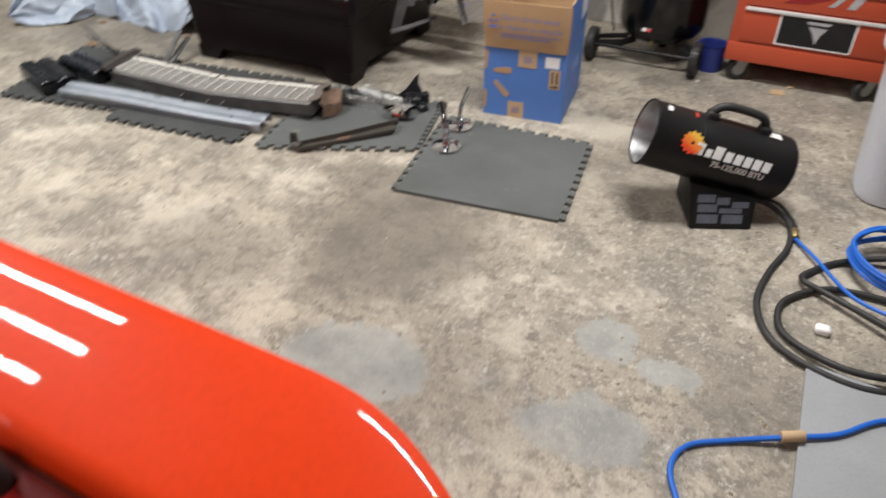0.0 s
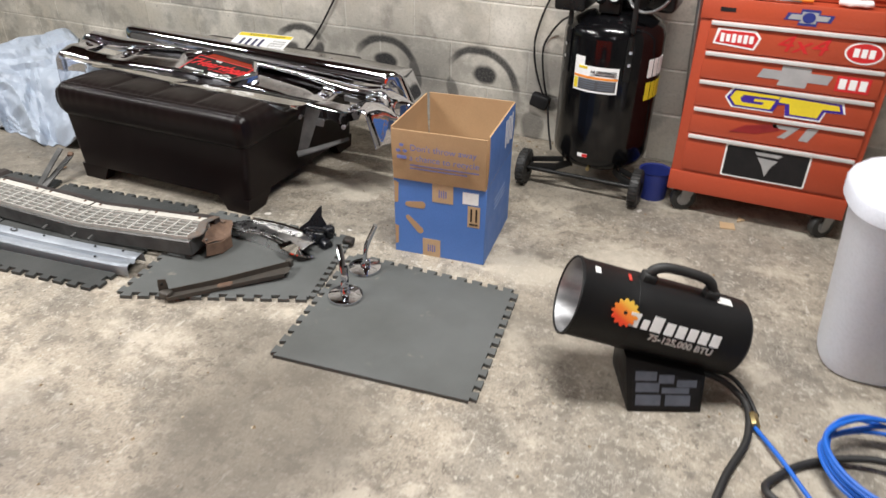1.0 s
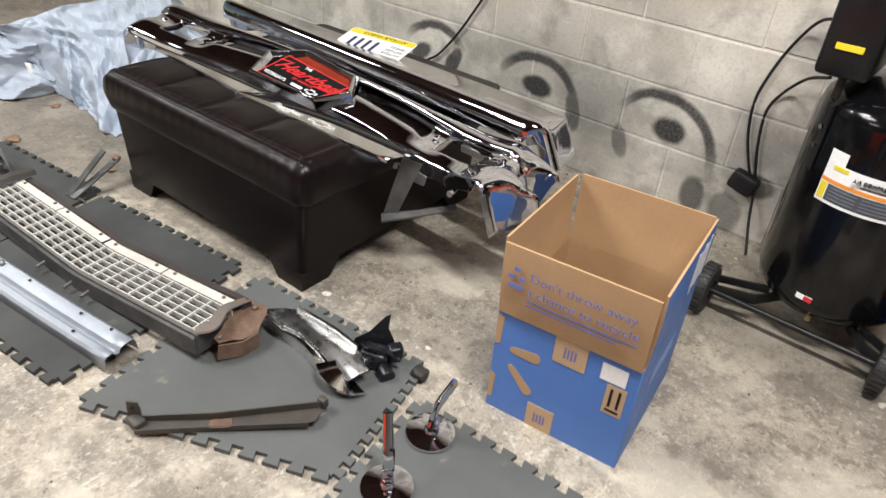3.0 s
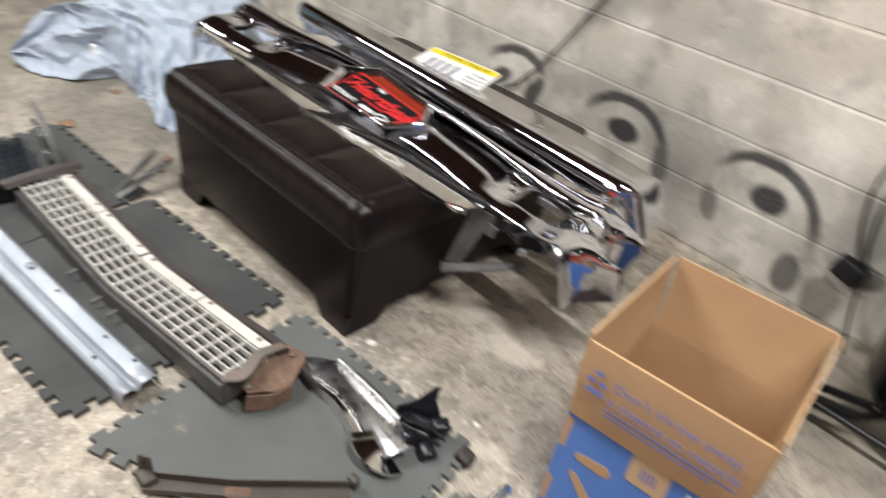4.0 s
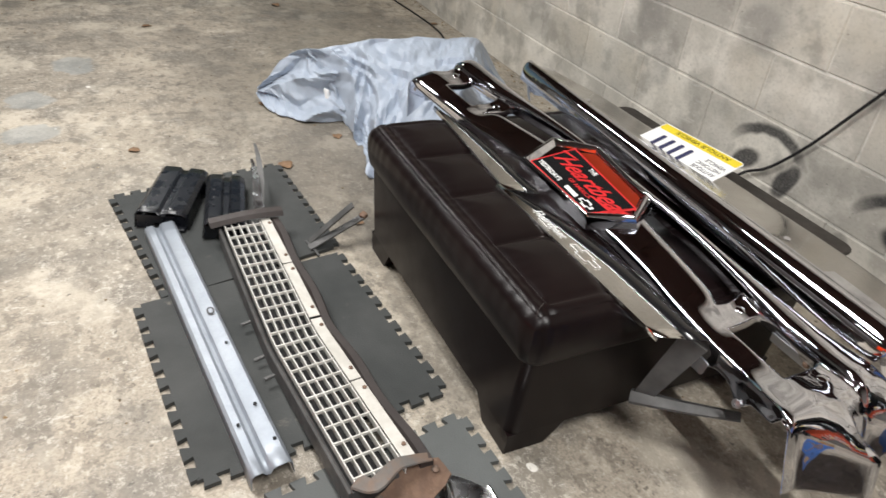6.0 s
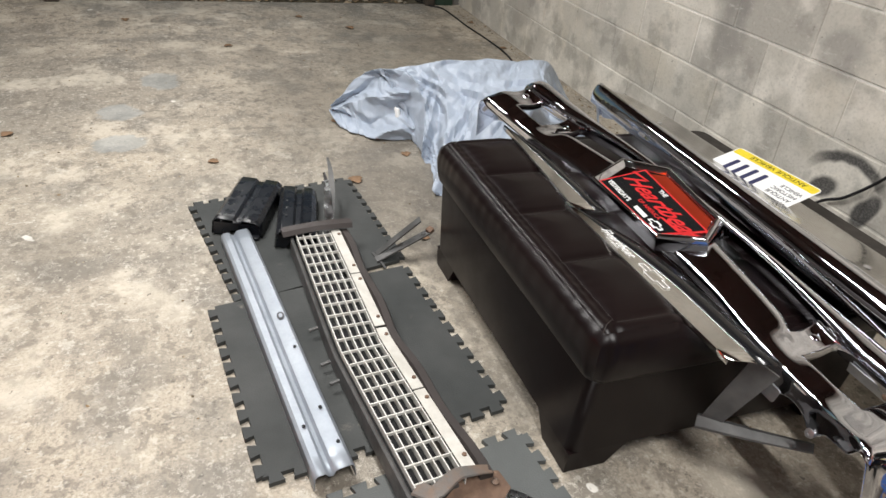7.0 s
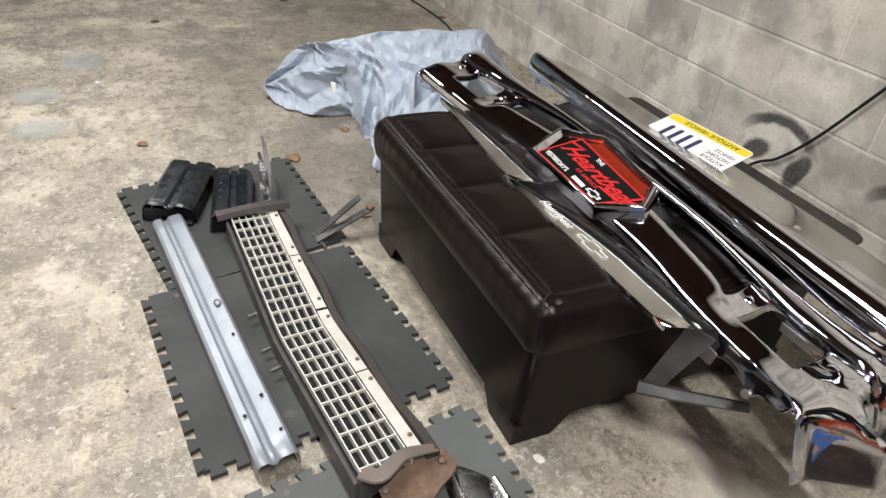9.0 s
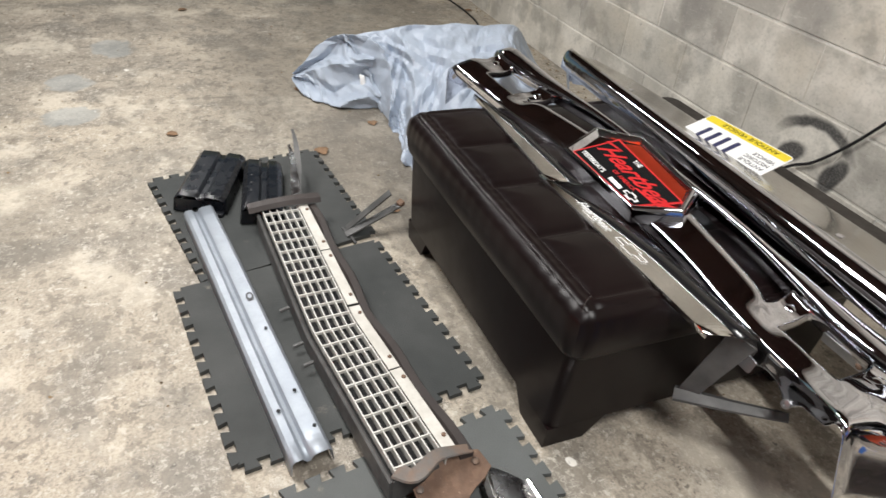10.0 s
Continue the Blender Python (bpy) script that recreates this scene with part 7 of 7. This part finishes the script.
xs = [-0.35 + 0.05 * k for k in range(33)] + [1.29, 1.33, 1.37, 1.41, 1.45, 1.48, 1.50, 1.515]
b = bmesh.new()
rows = [[b.verts.new((x, y, zz)) for y, zz in fender_section(x)] for x in xs]
for p, q, x in zip(rows, rows[1:], xs):
    for i in range(10):
        # wheel arch
        zc = (p[i].co.z + p[i + 1].co.z + q[i].co.z) / 3
        if i >= 7 and (x + 0.025 - 0.72) ** 2 + (zc - 0.30) ** 2 < 0.34 ** 2:
            continue
        b.faces.new((p[i], q[i], q[i + 1], p[i + 1]))
with_mods(part("fender", b, ORANGE, car, "glossy orange front fender", 35), 0.003, 1)
part("bay_edge", box(-0.35, 1.36, 1.165, 1.214, 0.79, 0.822, 0.006), RED_DARK, car, "dark red inner bay edge")
for x in (1.10, 0.55):
    part("rubber_stop", cyl((x, 1.19, 0.82), (x, 1.19, 0.852), 0.015, 0.012, 14, 0.003), BLACK_RUBBER, car, "black rubber hood stop")
part("inner_fender", box(-0.35, 1.30, 1.10, 1.166, 0.45, 0.78, 0.01), RED_DARK, car, "dark red inner fender")
part("front_panel", box(1.34, 1.40, -0.25, 1.20, 0.30, 0.80, 0.02), ORANGE, car, "orange front panel")
part("far_fender", box(-0.35, 1.46, -0.40, -0.18, 0.24, 0.845, 0.03, 3), ORANGE, car)
part("firewall", box(-0.40, -0.34, -0.3, 1.36, 0.25, 0.86, 0.01), RED_DARK, car)
# unseen cabin and roof, made dark so the chrome mirrors less orange
part("cabin", loft([([(-0.45, -0.38), (-3.1, -0.38), (-3.1, 1.40), (-0.45, 1.40)], 0.24), ([(-0.42, -0.42), (-3.15, -0.42), (-3.15, 1.42), (-0.42, 1.42)], 0.55), ([(-0.45, -0.38), (-3.1, -0.38), (-3.1, 1.38), (-0.45, 1.38)], 0.87)]), UNSEEN_SHELL, car, "unseen body shell, darkened to limit orange in the chrome")
part("roof", loft([([(-0.62, -0.30), (-2.5, -0.30), (-2.5, 1.30), (-0.62, 1.30)], 0.871), ([(-1.05, -0.14), (-2.15, -0.14), (-2.15, 1.14), (-1.05, 1.14)], 1.25), ([(-1.15, -0.05), (-2.05, -0.05), (-2.05, 1.05), (-1.15, 1.05)], 1.29)]), UNSEEN_SHELL, car)
for x, y in ((0.72, 1.27), (0.72, -0.28), (-2.3, 1.27), (-2.3, -0.28)):
    wh = part("wheel", lathe([(0.17, -0.09), (0.26, -0.10), (0.30, -0.085), (0.305, 0), (0.30, 0.085), (0.26, 0.10), (0.17, 0.09)], 40, m=pose(x, y, 0.305, 90)), BLACK_RUBBER, car)
    part("rim", lathe([(0, -0.05), (0.17, -0.085), (0.175, 0.085), (0, 0.05)], 32, m=pose(x, y, 0.305, 90)), STEEL, wh)

# ---- cables ----
solid("wall_cable", tube([(-1.02, 4.66, 0.012), (-0.95, 4.69, 0.06), (-0.81, 4.70, 0.222), (-0.723, 4.702, 0.285), (-0.62, 4.703, 0.405), (-0.512, 4.704, 0.566), (-0.40, 4.705, 0.74), (-0.2, 4.706, 1.05), (0.1, 4.707, 1.5)], 0.0052, 8, 8), INK_DARK, "thin black cable hanging along the block wall", "cable")
solid("floor_cable", tube([(-4.75, 4.40, 0.004), (-4.56, 4.46, 0.006), (-4.447, 4.54, 0.006), (-3.959, 4.555, 0.006), (-3.663, 4.575, 0.006), (-3.356, 4.585, 0.006), (-3.114, 4.56, 0.006), (-2.9, 4.48, 0.006), (-2.4, 4.5, 0.006), (-1.5, 4.6, 0.006), (-1.1, 4.62, 0.006)], 0.0055, 8, 8), INK_DARK, "black cable lying along the wall on concrete", "cable")
solid("compressor_cable", tube([(0.80, 4.52, 0.80), (0.70, 4.66, 0.76), (0.637, 4.70, 0.665), (0.60, 4.703, 0.56), (0.585, 4.703, 0.47), (0.60, 4.703, 0.36), (0.64, 4.702, 0.25), (0.672, 4.70, 0.195), (0.70, 4.66, 0.10), (0.74, 4.60, 0.01)], 0.0048, 8, 8), INK_DARK, "black cable hanging behind the compressor", "cable")
solid("compressor_cable", tube([(0.80, 4.50, 0.66), (0.72, 4.64, 0.60), (0.655, 4.70, 0.52), (0.628, 4.703, 0.45), (0.64, 4.703, 0.33), (0.672, 4.702, 0.205)], 0.0048, 8, 8), INK_DARK, "black cable hanging behind the compressor", "cable")
solid("cable_plug", rounded(0.045, 0.022, 0.034, 0.012, 5), INK_DARK, "black plug box on the block wall", "plug", pose(0.635, 4.699, 0.205, 0, 15, 0))

# ---- leaves and grit ----


def leaf(at, size, seed, label):
    r = random.Random(seed)
    b = bmesh.new()
    n = 9
    rows_ = []
    for k in range(n):
        t = k / (n - 1)
        w = 0.42 * math.sin(math.pi * min(1, 0.06 + t * 0.94)) ** 0.8 * (1 + 0.2 * r.uniform(-1, 1))
        z = 0.12 * t * (1 - t) + 0.05 * r.random()
        rows_.append([b.verts.new((size * (t - 0.5), size * s * w, size * (z + 0.28 * abs(s) ** 1.5 * w + 0.02))) for s in (-1, -0.5, 0, 0.5, 1)])
    for p, q in zip(rows_, rows_[1:]):
        for i in range(4):
            b.faces.new((p[i], q[i], q[i + 1], p[i + 1]))
    ob = with_mods(solid("leaf", b, LEAF, label, "dry leaf", at, "dry leaves"), 0.0006, 0)
    return ob


for i, (x, y, z, size, turn_) in enumerate(((-1.636, 3.280, 0.0, 0.085, 20), (-1.882, 2.761, 0.0, 0.06, 70), (-2.253, 1.976, 0.0, 0.07, 140), (-2.26, 3.311, 0.0, 0.06, 10), (-1.17, 3.425, 0.0, 0.055, 60), (-1.853, 3.542, 0.0, 0.06, 0), (-3.9, 3.70, 0.0, 0.09, 30), (-3.5, 2.9, 0, 0.07, 100), (-4.1, 2.3, 0, 0.08, 10), (-4.2, 3.4, 0, 0.07, 50), (-3.4, 4.62, 0, 0.06, 80), (-3.0, 4.60, 0, 0.05, 10), (-4.05, 4.62, 0, 0.07, 40))):
    leaf(pose(x, y, z, 0, 0, turn_), size * 0.75, i, "curled brown dry leaf lying on the concrete floor")

rnd = random.Random(21)
bm = bmesh.new()
for k in range(900):
    x, y = rnd.uniform(-4.4, 2.6), rnd.uniform(1.7, 4.7)
    if k % 3 == 0:
        y = 4.70 - abs(rnd.gauss(0, 0.08))
    r = rnd.uniform(0.0012, 0.0045) * (1.6 if k % 3 == 0 else 1)
    a = rnd.uniform(0, 6.28)
    lo = [bm.verts.new((x + r * (1 + rnd.random()) * math.cos(a + q), y + r * (1 + rnd.random()) * math.sin(a + q), 0.0003)) for q in (0, 1.6, 3.1, 4.7)]
    hi = bm.verts.new((x, y, r * 0.9))
    for i in range(4):
        bm.faces.new((lo[i], lo[(i + 1) % 4], hi))
solid("grit", bm, LITTER, "scattered grit and crumbs on the concrete floor", "grit", kind="stuff")
solid("paper_scrap", prism([(-0.03, -0.02), (0.025, -0.028), (0.032, 0.02), (-0.02, 0.03)], 0.0, 0.004), TAPE, "small torn scrap of tan paper on concrete", "scrap", pose(1.586, 4.20, 0.0005, 0, 0, 20))
solid("paper_scrap", prism([(-0.018, -0.012), (0.022, -0.016), (0.018, 0.014)], 0.0, 0.006), TAPE, "small torn scrap of tan paper on concrete", "scrap", pose(1.62, 4.27, 0.0005, 0, 0, 50))
